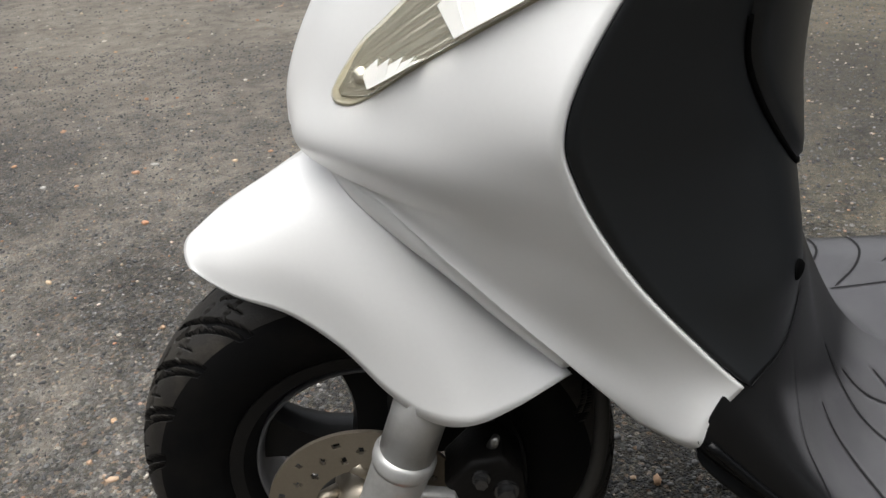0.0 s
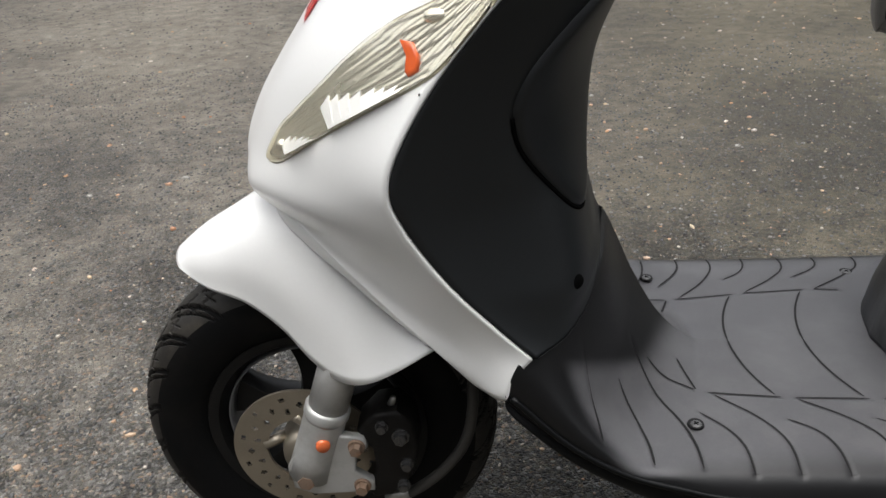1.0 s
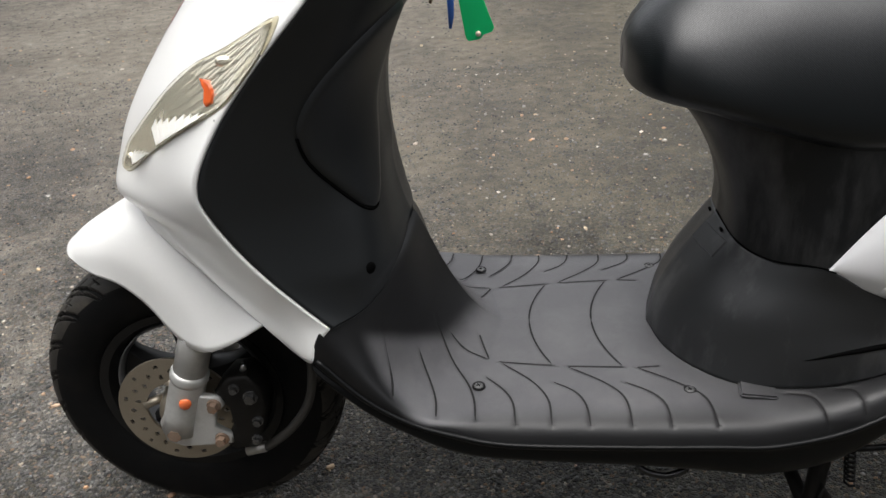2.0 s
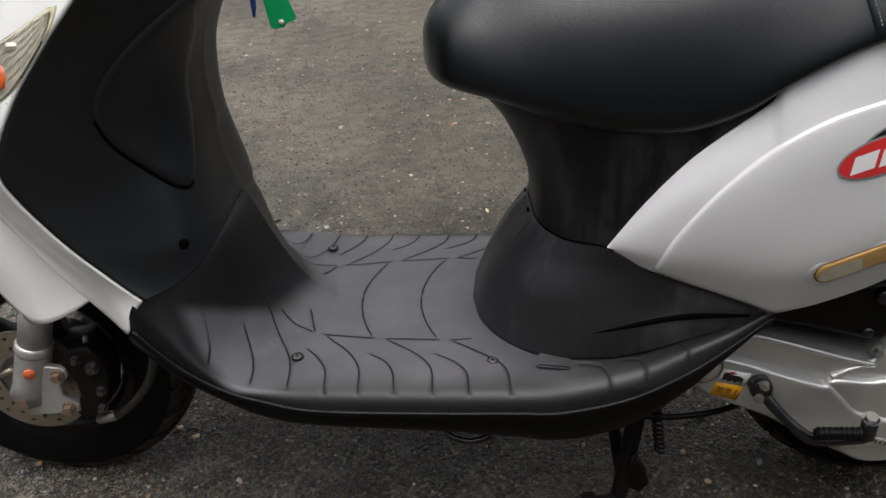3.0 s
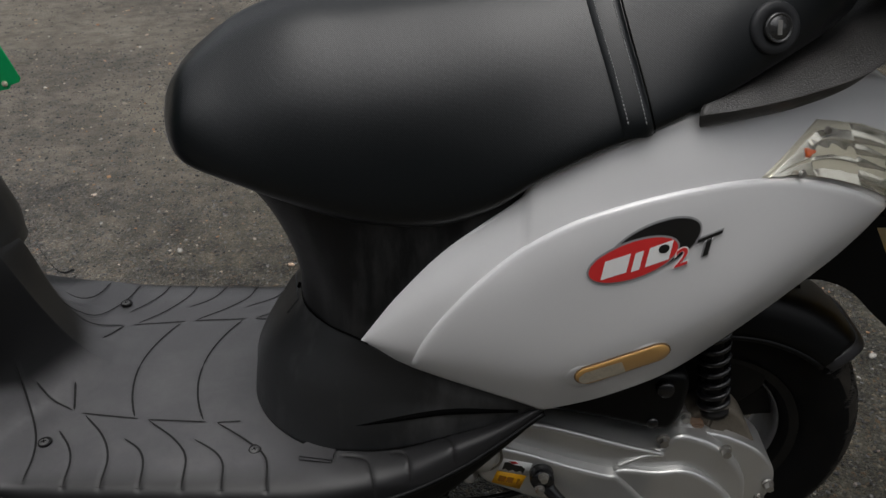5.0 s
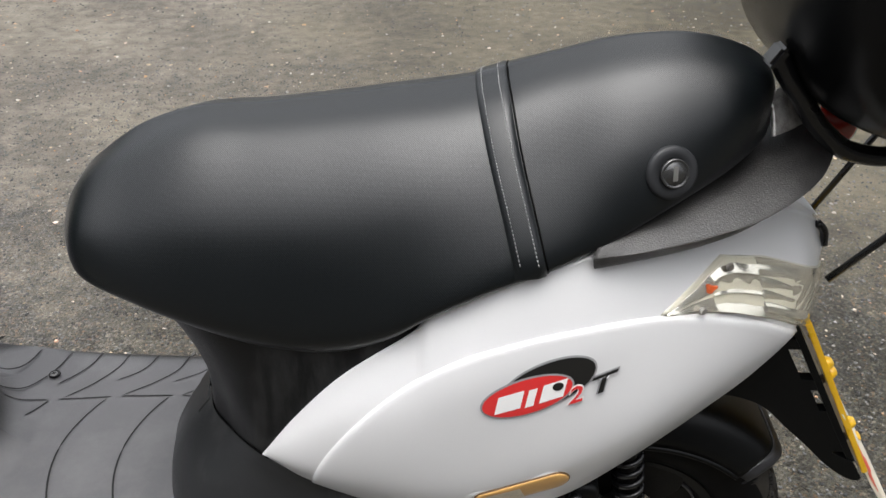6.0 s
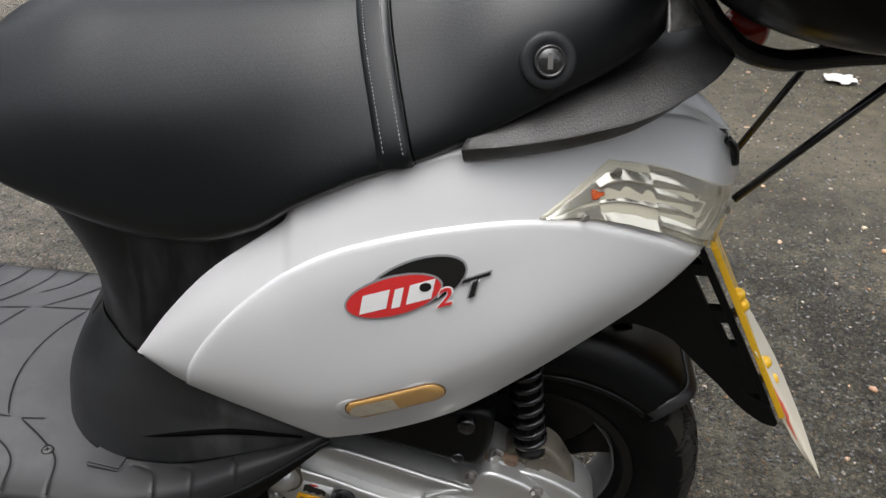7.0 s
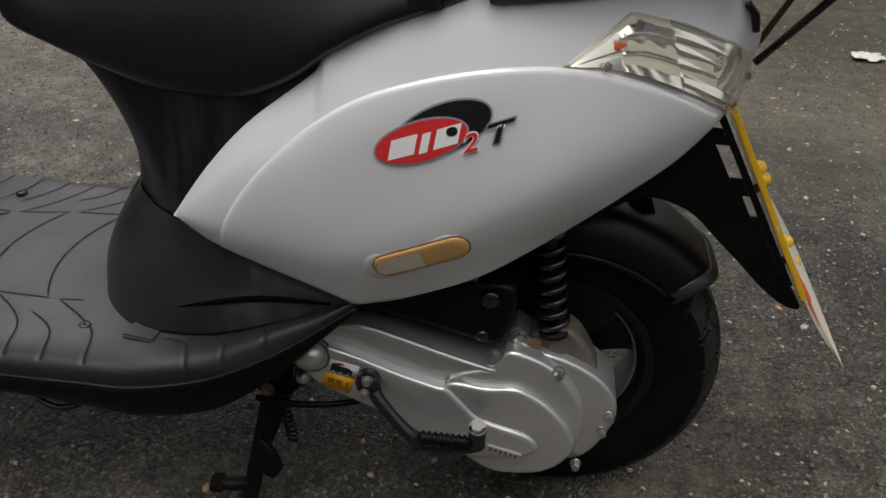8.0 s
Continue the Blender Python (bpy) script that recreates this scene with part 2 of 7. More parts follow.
def ground_material():
    """Old tarmac: dark binder with set chips of many tones, silt lying on parts of it, an earthy edge."""
    m = bpy.data.materials.new("worn_gravelly_asphalt")
    m.use_nodes = True
    nt = m.node_tree
    b = nt.nodes["Principled BSDF"]
    tc = nt.nodes.new("ShaderNodeTexCoord")
    def tex(kind, scale, **kw):
        n = nt.nodes.new(kind)
        n.inputs["Scale"].default_value = scale
        for k, v in kw.items():
            n.inputs[k].default_value = v
        nt.links.new(tc.outputs["Object"], n.inputs["Vector"])
        return n
    def calc(op, a, k, c=None):
        n = nt.nodes.new("ShaderNodeMath")
        n.operation = op
        for socket, value in zip(n.inputs, (a, k, c)):
            if value is None:
                continue
            if isinstance(value, (int, float)):
                socket.default_value = value
            else:
                nt.links.new(value, socket)
        return n.outputs[0]
    def blend(fac, a, c, mode='MIX'):
        n = nt.nodes.new("ShaderNodeMix")
        n.data_type, n.blend_type = 'RGBA', mode
        for socket, value in ((n.inputs["Factor"], fac), (n.inputs["A"], a), (n.inputs["B"], c)):
            if isinstance(value, (tuple, int, float)):
                socket.default_value = value
            else:
                nt.links.new(value, socket)
        return n.outputs["Result"]
    def span(value, lo, hi, to_lo=0.0, to_hi=1.0):
        n = nt.nodes.new("ShaderNodeMapRange")
        n.interpolation_type = 'SMOOTHSTEP'
        for key, v in (("From Min", lo), ("From Max", hi), ("To Min", to_lo), ("To Max", to_hi)):
            n.inputs[key].default_value = v
        nt.links.new(value, n.inputs["Value"])
        return n.outputs["Result"]
    def stones(scale, tones):
        v = tex("ShaderNodeTexVoronoi", scale)
        sep = nt.nodes.new("ShaderNodeSeparateColor")
        nt.links.new(v.outputs["Color"], sep.inputs["Color"])
        ramp = nt.nodes.new("ShaderNodeValToRGB")
        el = ramp.color_ramp.elements
        el[0].position, el[0].color = tones[0][0], (*tones[0][1], 1)
        el[1].position, el[1].color = tones[-1][0], (*tones[-1][1], 1)
        for p, c in tones[1:-1]:
            el.new(p).color = (*c, 1)
        nt.links.new(sep.outputs["Red"], ramp.inputs["Fac"])
        return v.outputs["Distance"], ramp.outputs["Color"], sep.outputs["Green"]
    d1, c1, r1 = stones(185.0, [(0.0, (0.029, 0.029, 0.029)), (0.35, (0.095, 0.094, 0.092)), (0.66, (0.202, 0.198, 0.190)), (0.86, (0.347, 0.339, 0.323)), (0.93, (0.358, 0.213, 0.123)), (1.0, (0.582, 0.549, 0.482))])
    d2, c2, r2 = stones(300.0, [(0.0, (0.069, 0.059, 0.045)), (0.55, (0.157, 0.137, 0.105)), (0.92, (0.252, 0.222, 0.172)), (1.0, (0.426, 0.381, 0.302))])
    mid = tex("ShaderNodeTexNoise", 16.0, Detail=5.0, Roughness=0.65).outputs["Fac"]
    patch = tex("ShaderNodeTexNoise", 2.1, Detail=6.0, Roughness=0.62).outputs["Fac"]
    sand = tex("ShaderNodeTexNoise", 520.0, Detail=3.0).outputs["Fac"]
    # set chips lie bare in patches, brown fines fill the rest
    bare = span(calc('ADD', calc('MULTIPLY_ADD', r1, 0.55, calc('MULTIPLY', mid, 0.6)), calc('MULTIPLY', patch, 0.7)), 0.68, 0.92)
    stone = blend(bare, c2, c1)
    sp = nt.nodes.new("ShaderNodeSeparateXYZ")
    nt.links.new(tc.outputs["Object"], sp.inputs[0])
    # more silt further off, which also paints in the far ground's sheen
    rise = span(sp.outputs["Y"], 0.1, 2.2, 0.0, 0.32)
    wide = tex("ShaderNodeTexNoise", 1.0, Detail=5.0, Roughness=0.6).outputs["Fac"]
    silt = span(calc('ADD', calc('MULTIPLY_ADD', mid, 0.45, calc('MULTIPLY', wide, 0.9)), rise), 0.60, 1.0, 0.0, 0.85)
    col = blend(silt, stone, blend(sand, (0.235, 0.205, 0.160, 1), (0.42, 0.372, 0.300, 1)))
    # earthy, mossy margin behind the scooter
    off = nt.nodes.new("ShaderNodeVectorMath")
    off.operation = 'DISTANCE'
    nt.links.new(tc.outputs["Object"], off.inputs[0])
    off.inputs[1].default_value = (2.78, 2.65, 0.0)
    earth = span(calc('MULTIPLY_ADD', patch, -1.2, off.outputs["Value"]), 0.1, 0.75, 0.75, 0.0)
    col = blend(earth, col, blend(mid, (0.060, 0.066, 0.028, 1), (0.27, 0.205, 0.128, 1)))
    col = blend(1.0, col, calc('MULTIPLY_ADD', mid, 1.1, 0.22), 'MULTIPLY')
    col = blend(1.0, col, span(calc('MULTIPLY_ADD', patch, 0.45, calc('MULTIPLY', wide, 0.65)), 0.42, 0.68, 0.72, 1.26), 'MULTIPLY')
    # olive darkening towards the rear: damp ground plus the scooter's shade, put into colour
    damp_and_shade = span(calc('MULTIPLY_ADD', wide, 2.4, sp.outputs["X"]), 0.7, 2.3, 0.0, 0.9)
    col = blend(damp_and_shade, col, blend(1.0, col, (0.57, 0.56, 0.47, 1), 'MULTIPLY'))
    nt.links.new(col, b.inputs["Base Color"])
    nt.links.new(span(silt, 0.0, 0.8, 0.46, 0.72), b.inputs["Roughness"])
    h = calc('MULTIPLY_ADD', calc('MULTIPLY', d1, bare), -70.0, calc('MULTIPLY_ADD', d2, -90.0, sand))
    bp = nt.nodes.new("ShaderNodeBump")
    bp.inputs["Strength"].default_value = 0.7
    bp.inputs["Distance"].default_value = 0.0011
    nt.links.new(calc('ADD', h, calc('MULTIPLY', mid, 2.0)), bp.inputs["Height"])
    nt.links.new(bp.outputs["Normal"], b.inputs["Normal"])
    return m


def pebble_material(name, tones):
    m = bpy.data.materials.new(name)
    m.use_nodes = True
    nt = m.node_tree
    b = nt.nodes["Principled BSDF"]
    geo = nt.nodes.new("ShaderNodeNewGeometry")
    ramp = nt.nodes.new("ShaderNodeValToRGB")
    ramp.color_ramp.interpolation = 'LINEAR'
    el = ramp.color_ramp.elements
    el[0].position, el[0].color = tones[0][0], (*tones[0][1], 1)
    el[1].position, el[1].color = tones[-1][0], (*tones[-1][1], 1)
    for p, c in tones[1:-1]:
        el.new(p).color = (*c, 1)
    nt.links.new(geo.outputs["Random Per Island"], ramp.inputs["Fac"])
    nt.links.new(ramp.outputs["Color"], b.inputs["Base Color"])
    b.inputs["Roughness"].default_value = 0.7
    return m


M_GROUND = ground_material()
M_PEBBLE = pebble_material("mixed_gravel_stone", [(0.0, (0.045, 0.045, 0.045)), (0.50, (0.105, 0.104, 0.102)), (0.82, (0.175, 0.171, 0.163)), (0.93, (0.25, 0.24, 0.222)), (0.95, (0.34, 0.19, 0.10)), (0.97, (0.38, 0.31, 0.22)), (1.0, (0.48, 0.44, 0.38))])
M_BUFF = pebble_material("buff_and_rusty_pebble", [(0.0, (0.22, 0.21, 0.19)), (0.30, (0.42, 0.40, 0.36)), (0.45, (0.52, 0.30, 0.16)), (0.60, (0.58, 0.48, 0.34)), (0.80, (0.42, 0.20, 0.11)), (1.0, (0.74, 0.70, 0.62))])

# ---- geometry helpers ----
BASE = Vector((0.62, 0.0, 0.0))


def crom(p, n):
    """n points on a smooth curve through the points p (array k x 3)."""
    p = np.asarray(p, float)
    k = len(p)
    if k == 2:
        s = np.linspace(0, 1, n)[:, None]
        return p[0] * (1 - s) + p[1] * s
    ext = np.vstack([2 * p[0] - p[1], p, 2 * p[-1] - p[-2]])
    u = np.linspace(0, k - 1, n)
    i = np.minimum(u.astype(int), k - 2)
    f = (u - i)[:, None]
    a, b, c, d = ext[i], ext[i + 1], ext[i + 2], ext[i + 3]
    return 0.5 * (2 * b + (c - a) * f + (2 * a - 5 * b + 4 * c - d) * f * f + (3 * b - a - 3 * c + d) * f ** 3)


def ring(p, n):
    """n points on a smooth closed curve."""
    p = np.asarray(p, float)
    k = len(p)
    u = np.linspace(0, k, n, endpoint=False)
    i = u.astype(int) % k
    f = (u - np.floor(u))[:, None]
    a, b, c, d = p[(i - 1) % k], p[i], p[(i + 1) % k], p[(i + 2) % k]
    return 0.5 * (2 * b + (c - a) * f + (2 * a - 5 * b + 4 * c - d) * f * f + (3 * b - a - 3 * c + d) * f ** 3)


def surface(rows, nu, nv):
    """Array nu x nv x 3: a smooth surface through rows of control points."""
    fine = np.array([crom(r, nv) for r in rows])
    return np.stack([crom(fine[:, j], nu) for j in range(nv)], axis=1)


def mesh_of(bm):
    me = bpy.data.meshes.new("mesh")
    bm.normal_update()
    bm.to_mesh(me)
    bm.free()
    return me


def add_grid(bm, g, closed=False, flip=False):
    nu, nv = g.shape[:2]
    vs = [[bm.verts.new(g[i, j]) for j in range(nv)] for i in range(nu)]
    for i in range(nu - 1):
        for j in range(nv if closed else nv - 1):
            k = (j + 1) % nv
            q = [vs[i][j], vs[i][k], vs[i + 1][k], vs[i + 1][j]]
            bm.faces.new(q[::-1] if flip else q)
    return vs


def mirror_y(g, c=0.0):
    h = g.copy()
    h[..., 1] = 2 * c - h[..., 1]
    return h


def smooth(bm, on=True):
    for f in bm.faces:
        f.smooth = on


def part(name, bm, material, parent, label="", thick=0.0, offset=0.0, sharp=None):
    """Links a bmesh, built in world metres, as one mesh object under a thing or a part."""
    ob = new(name, mesh_of(bm))
    if material:
        ob.data.materials.append(material)
    if parent is not None:
        ob.parent = parent
        top = parent if parent.parent is None else parent.parent
        if parent is top:
            ob.matrix_parent_inverse = parent.matrix_basis.inverted()
    if thick:
        md = ob.modifiers.new("thickness", 'SOLIDIFY')
        md.thickness, md.offset = thick, offset
    if sharp is not None:
        ob.data.set_sharp_from_angle(angle=radians(sharp))
    if label:
        tagged(ob, label=label)
    return ob


def tube_bm(points, r, n=10, bm=None, samples=0, caps=True, flat=1.0):
    """A tube of radius r (number or list) along points."""
    bm = bm or bmesh.new()
    p = crom(points, samples) if samples else np.asarray(points, float)
    m = len(p)
    rr = np.interp(np.linspace(0, 1, m), np.linspace(0, 1, len(r)), r) if isinstance(r, (list, tuple)) else np.full(m, r)
    rings, up = [], Vector((0.13, 0.2, 0.97))
    for i in range(m):
        t = Vector(p[min(i + 1, m - 1)] - p[max(i - 1, 0)]).normalized()
        a = up - t * up.dot(t)
        if a.length < 1e-4:
            a = t.orthogonal()
        a.normalize()
        b = t.cross(a)
        up = a
        c = Vector(p[i])
        rings.append([bm.verts.new(c + float(rr[i]) * (a * math.cos(q) * flat + b * math.sin(q))) for q in [2 * math.pi * k / n for k in range(n)]])
    for i in range(m - 1):
        for k in range(n):
            bm.faces.new((rings[i][k], rings[i][(k + 1) % n], rings[i + 1][(k + 1) % n], rings[i + 1][k]))
    if caps:
        bm.faces.new(rings[0][::-1])
        bm.faces.new(rings[-1])
    smooth(bm)
    return bm


def lathe_bm(profile, centre, n=48, axis="y", bm=None, closed=False):
    """Turns (radius, offset along the axis) pairs round an axis through centre."""
    bm = bm or bmesh.new()
    c = Vector(centre)
    rings = []
    for r, o in profile:
        row = []
        for k in range(n):
            q = 2 * math.pi * k / n
            d = {"y": (r * math.cos(q), o, r * math.sin(q)), "z": (r * math.cos(q), r * math.sin(q), o), "x": (o, r * math.cos(q), r * math.sin(q))}[axis]
            row.append(bm.verts.new(c + Vector(d)))
        rings.append(row)
    count = len(rings)
    for i in range(count if closed else count - 1):
        a, b = rings[i], rings[(i + 1) % count]
        for k in range(n):
            bm.faces.new((a[k], a[(k + 1) % n], b[(k + 1) % n], b[k]))
    if not closed:
        if profile[0][0] > 1e-6:
            bm.faces.new(rings[0])
        if profile[-1][0] > 1e-6:
            bm.faces.new(rings[-1][::-1])
    bmesh.ops.recalc_face_normals(bm, faces=bm.faces)
    smooth(bm)
    return bm


def bolt_bm(centre, r, depth, direction=(0, -1, 0), sides=6, bm=None, washer=1.35):
    """A hexagonal bolt head on a washer."""
    bm = bm or bmesh.new()
    d = Vector(direction).normalized()
    a = d.orthogonal().normalized()
    b = d.cross(a)
    c = Vector(centre)
    for rad, z0, z1, n in ((r * washer, 0.0, depth * 0.3, 20), (r, depth * 0.3, depth, sides)):
        lo = [bm.verts.new(c + d * z0 + rad * (a * math.cos(2 * math.pi * k / n) + b * math.sin(2 * math.pi * k / n))) for k in range(n)]
        hi = [bm.verts.new(c + d * z1 + 0.93 * rad * (a * math.cos(2 * math.pi * k / n) + b * math.sin(2 * math.pi * k / n))) for k in range(n)]
        for k in range(n):
            bm.faces.new((lo[k], lo[(k + 1) % n], hi[(k + 1) % n], hi[k]))
        bm.faces.new(hi)
        bm.faces.new(lo[::-1])
    bmesh.ops.recalc_face_normals(bm, faces=bm.faces)
    return bm


def prism_bm(outline, y0, y1, bevel=0.0, segments=3, bm=None):
    """An outline of (x, z), from y0 to y1, with rounded edges."""
    bm = bm or bmesh.new()
    lo = [bm.verts.new((x, y0, z)) for x, z in outline]
    hi = [bm.verts.new((x, y1, z)) for x, z in outline]
    n = len(outline)
    faces = [bm.faces.new(lo), bm.faces.new(hi[::-1])]
    for k in range(n):
        faces.append(bm.faces.new((lo[k], hi[k], hi[(k + 1) % n], lo[(k + 1) % n])))
    bmesh.ops.recalc_face_normals(bm, faces=bm.faces)
    if bevel:
        rim = [e for f in faces[:2] for e in f.edges]
        bmesh.ops.bevel(bm, geom=rim, offset=bevel, segments=segments, affect='EDGES', profile=0.5)
    for f in bm.faces:
        f.smooth = len(f.verts) < 8
    return bm


def pillow_bm(outline, y_front, y_back, r, steps=5):
    """A plate with a rounded rim that follows its outline of (x, z) inwards."""
    o = np.asarray(outline, float)
    t = np.roll(o, -1, 0) - np.roll(o, 1, 0)
    t /= np.linalg.norm(t, axis=1)[:, None]
    turn = np.sum(o[:, 0] * np.roll(o[:, 1], -1) - np.roll(o[:, 0], -1) * o[:, 1])
    inward = np.stack([-t[:, 1], t[:, 0]], 1) * (1 if turn > 0 else -1)
    bm = bmesh.new()
    rows = [[bm.verts.new((x, y_back, z)) for x, z in o]]
    for k in range(steps + 1):
        q = math.pi / 2 * k / steps
        rows.append([bm.verts.new((x, y_front + r * (1 - math.sin(q)), z)) for x, z in o + inward * r * (1 - math.cos(q))])
    n = len(o)
    for a, b in zip(rows, rows[1:]):
        for k in range(n):
            bm.faces.new((a[k], a[(k + 1) % n], b[(k + 1) % n], b[k])).smooth = True
    bm.faces.new(rows[-1])
    bmesh.ops.recalc_face_normals(bm, faces=bm.faces)
    return bm


def box_bm(size, m, bevel=0.004, bm=None):
    bm2 = bmesh.new()
    bmesh.ops.create_cube(bm2, size=1)
    bmesh.ops.scale(bm2, vec=size, verts=bm2.verts)
    if bevel:
        bmesh.ops.bevel(bm2, geom=bm2.edges[:], offset=bevel, segments=2, affect='EDGES')
    bm2.transform(m)
    if bm is None:
        return bm2
    me = mesh_of(bm2)
    bm.from_mesh(me)
    return bm


from mathutils.bvhtree import BVHTree


def drape_bm(trees, outline, offset, rings_n=6, edge=0.0, centre=None, direction=(0, 1, 0), lift=None):
    """A patch laid on a surface: the outline of (x, z) is filled and dropped on it along y, and raised by offset; edge: width
    of the rounded border, where it comes down to the surface."""
    bm = bmesh.new()
    o = np.asarray(outline, float)
    c = np.asarray(centre, float) if centre is not None else o.mean(axis=0)
    n = len(o)
    span = np.linalg.norm(o - c, axis=1).mean()
    levels = [1.0] + ([1 - edge / span * k for k in (0.35, 1.0)] if edge else [])
    last = levels[-1]
    levels += [last * (1 - k / rings_n) for k in range(1, rings_n)]
    d = Vector(direction)
    rows = []
    for li, s in enumerate(levels):
        row = []
        for k in range(n):
            x, z = c + (o[k] - c) * s
            start = Vector((x, 0, z)) - d * 0.6
            hit = None
            for tree in trees:
                h = tree.ray_cast(start, d)
                if h[0] is not None and (hit is None or h[3] < hit[3]):
                    hit = h
            if hit is None:
                for tree in trees:
                    h = tree.find_nearest(Vector((x, -0.16, z)))
                    if h[0] is not None and (hit is None or h[3] < hit[3]):
                        hit = h
            nrm = hit[1] if hit[1].dot(d) < 0 else -hit[1]
            up = offset
            if edge and li == 0:
                up = -0.002
            elif edge and li == 1:
                up = offset * 0.75
            if lift:
                up += float(lift(x, z)) * (0 if li < 2 else 1)
            row.append(bm.verts.new(hit[0] + nrm * float(up)))
        rows.append(row)
    for a, b in zip(rows, rows[1:]):
        for k in range(n):
            bm.faces.new((a[k], a[(k + 1) % n], b[(k + 1) % n], b[k]))
    bm.faces.new(rows[-1])
    bmesh.ops.recalc_face_normals(bm, faces=bm.faces)
    smooth(bm)
    return bm


def bowl_bm(trees, lower, upper, nu, nv, lift, direction=(0, 1, 0)):
    """A reflector laid in a lamp: rows run from its lower to its upper edge, both (x, z); lift(u, v) is its height over the body."""
    bm = bmesh.new()
    lo = crom(np.array([(x, 0, z) for x, z in lower]), nu)[:, [0, 2]]
    up = crom(np.array([(x, 0, z) for x, z in upper]), nu)[:, [0, 2]]
    d = Vector(direction)
    g = np.zeros((nu, nv, 3))
    for i in range(nu):
        for j in range(nv):
            u, v = i / (nu - 1), j / (nv - 1)
            x, z = lo[i] * (1 - v) + up[i] * v
            hit = None
            for tree in trees:
                h = tree.ray_cast(Vector((x, 0, z)) - d * 0.6, d)
                if h[0] is not None and (hit is None or h[3] < hit[3]):
                    hit = h
            if hit is None:
                hit = min((tree.find_nearest(Vector((x, -0.16, z))) for tree in trees), key=lambda q: q[3])
            nrm = hit[1] if hit[1].dot(d) < 0 else -hit[1]
            g[i, j] = hit[0] + nrm * float(lift(u, v))
    add_grid(bm, g)
    bmesh.ops.recalc_face_normals(bm, faces=bm.faces)
    smooth(bm)
    return bm


def tree_of(grids):
    bm = bmesh.new()
    for g in grids:
        add_grid(bm, g)
    bm.normal_update()
    t = BVHTree.FromBMesh(bm)
    bm.free()
    return t


def thing(name, base, label, category, group="", kind=""):
    e = new(name)
    e.empty_display_size = 0.1
    e.matrix_world = Matrix.Translation(base)
    e.matrix_basis = Matrix.Translation(base)
    return tagged(e, label, category, group, kind)

# ---- ground, and plain unseen walls added to dim low sky and reflections ----
bm = bmesh.new()
bmesh.ops.create_grid(bm, x_segments=2, y_segments=2, size=400)
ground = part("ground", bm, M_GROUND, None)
tagged(ground, "worn grey asphalt strewn with loose gravel", "ground", kind="structure")

# added out of view: they block low sky and darken what black parts mirror
for name, size, at in (("blocker_south", (30.0, 0.3, 4.4), (0.6, -5.6, 2.199)), ("blocker_north", (30.0, 0.3, 2.0), (0.6, 11.0, 0.999)),
                       ("blocker_west", (0.3, 14.4, 3.0), (-7.5, 3.65, 1.499)), ("blocker_east", (0.3, 14.4, 2.0), (12.0, 3.65, 0.999))):
    w = part(name, box_bm(size, Matrix.Translation(at), 0.02), M_BLOCKERGREY if name == "blocker_south" else M_BLOCKERGREEN, None)
    tagged(w, "unseen plain grey wall added to dim light and reflections" if name == "blocker_south" else "unseen plain dark green wall added to dim light and reflections", "wall", kind="structure")


def scatter(name, count, x0, x1, y0, y1, small, large, seed, power=3.0, material=None):
    """Loose stones lying on the ground, joined in one mesh."""
    rng = np.random.default_rng(seed)
    tmp = bmesh.new()
    bmesh.ops.create_icosphere(tmp, subdivisions=1, radius=1.0)
    base = np.array([v.co[:] for v in tmp.verts])
    tris = np.array([[v.index for v in f.verts] for f in tmp.faces])
    tmp.free()
    nv = len(base)
    size = small + (large - small) * rng.random(count) ** power
    pos = np.stack([rng.uniform(x0, x1, count), rng.uniform(y0, y1, count)], 1)
    jit = 1 + rng.uniform(-0.28, 0.28, (count, nv, 1))
    sc = np.stack([rng.uniform(0.7, 1.3, count), rng.uniform(0.6, 1.1, count), rng.uniform(0.35, 0.75, count)], 1)
    v = base[None] * jit * sc[:, None, :] * size[:, None, None]
    ang = rng.uniform(0, 2 * np.pi, count)
    ca, sa = np.cos(ang)[:, None], np.sin(ang)[:, None]
    x, y = v[..., 0] * ca - v[..., 1] * sa, v[..., 0] * sa + v[..., 1] * ca
    v = np.stack([x + pos[:, :1], y + pos[:, 1:], v[..., 2] + (size * sc[:, 2] * 0.35)[:, None]], -1)
    f = (tris[None] + (np.arange(count) * nv)[:, None, None]).reshape(-1, 3)
    me = bpy.data.meshes.new(name)
    v = v.reshape(-1, 3)
    me.vertices.add(len(v))
    me.vertices.foreach_set("co", v.ravel())
    me.loops.add(f.size)
    me.loops.foreach_set("vertex_index", f.ravel().astype(np.int32))
    me.polygons.add(len(f))
    me.polygons.foreach_set("loop_start", np.arange(0, f.size, 3, dtype=np.int32))
    me.update(calc_edges=True)
    me.validate()
    ob = new(name, me)
    me.materials.append(material or M_PEBBLE)
    return ob


g1 = scatter("gravel", 70000, -1.6, 3.0, -0.45, 2.4, 0.0016, 0.0050, 3, 2.4)
tagged(g1, "loose grey and buff gravel chips on the asphalt", "gravel", kind="stuff")
g3 = scatter("far_gravel", 12000, -3.0, 4.6, 2.4, 5.5, 0.0030, 0.0070, 9, 2.6)
tagged(g3, "loose grey gravel chips further off on the asphalt", "gravel", kind="stuff")
g2 = scatter("pebbles", 1300, -2.2, 3.4, -0.3, 3.2, 0.0028, 0.0095, 5, 2.4, M_BUFF)
tagged(g2, "scattered pale and rusty pebbles on the asphalt", "pebbles", kind="stuff")

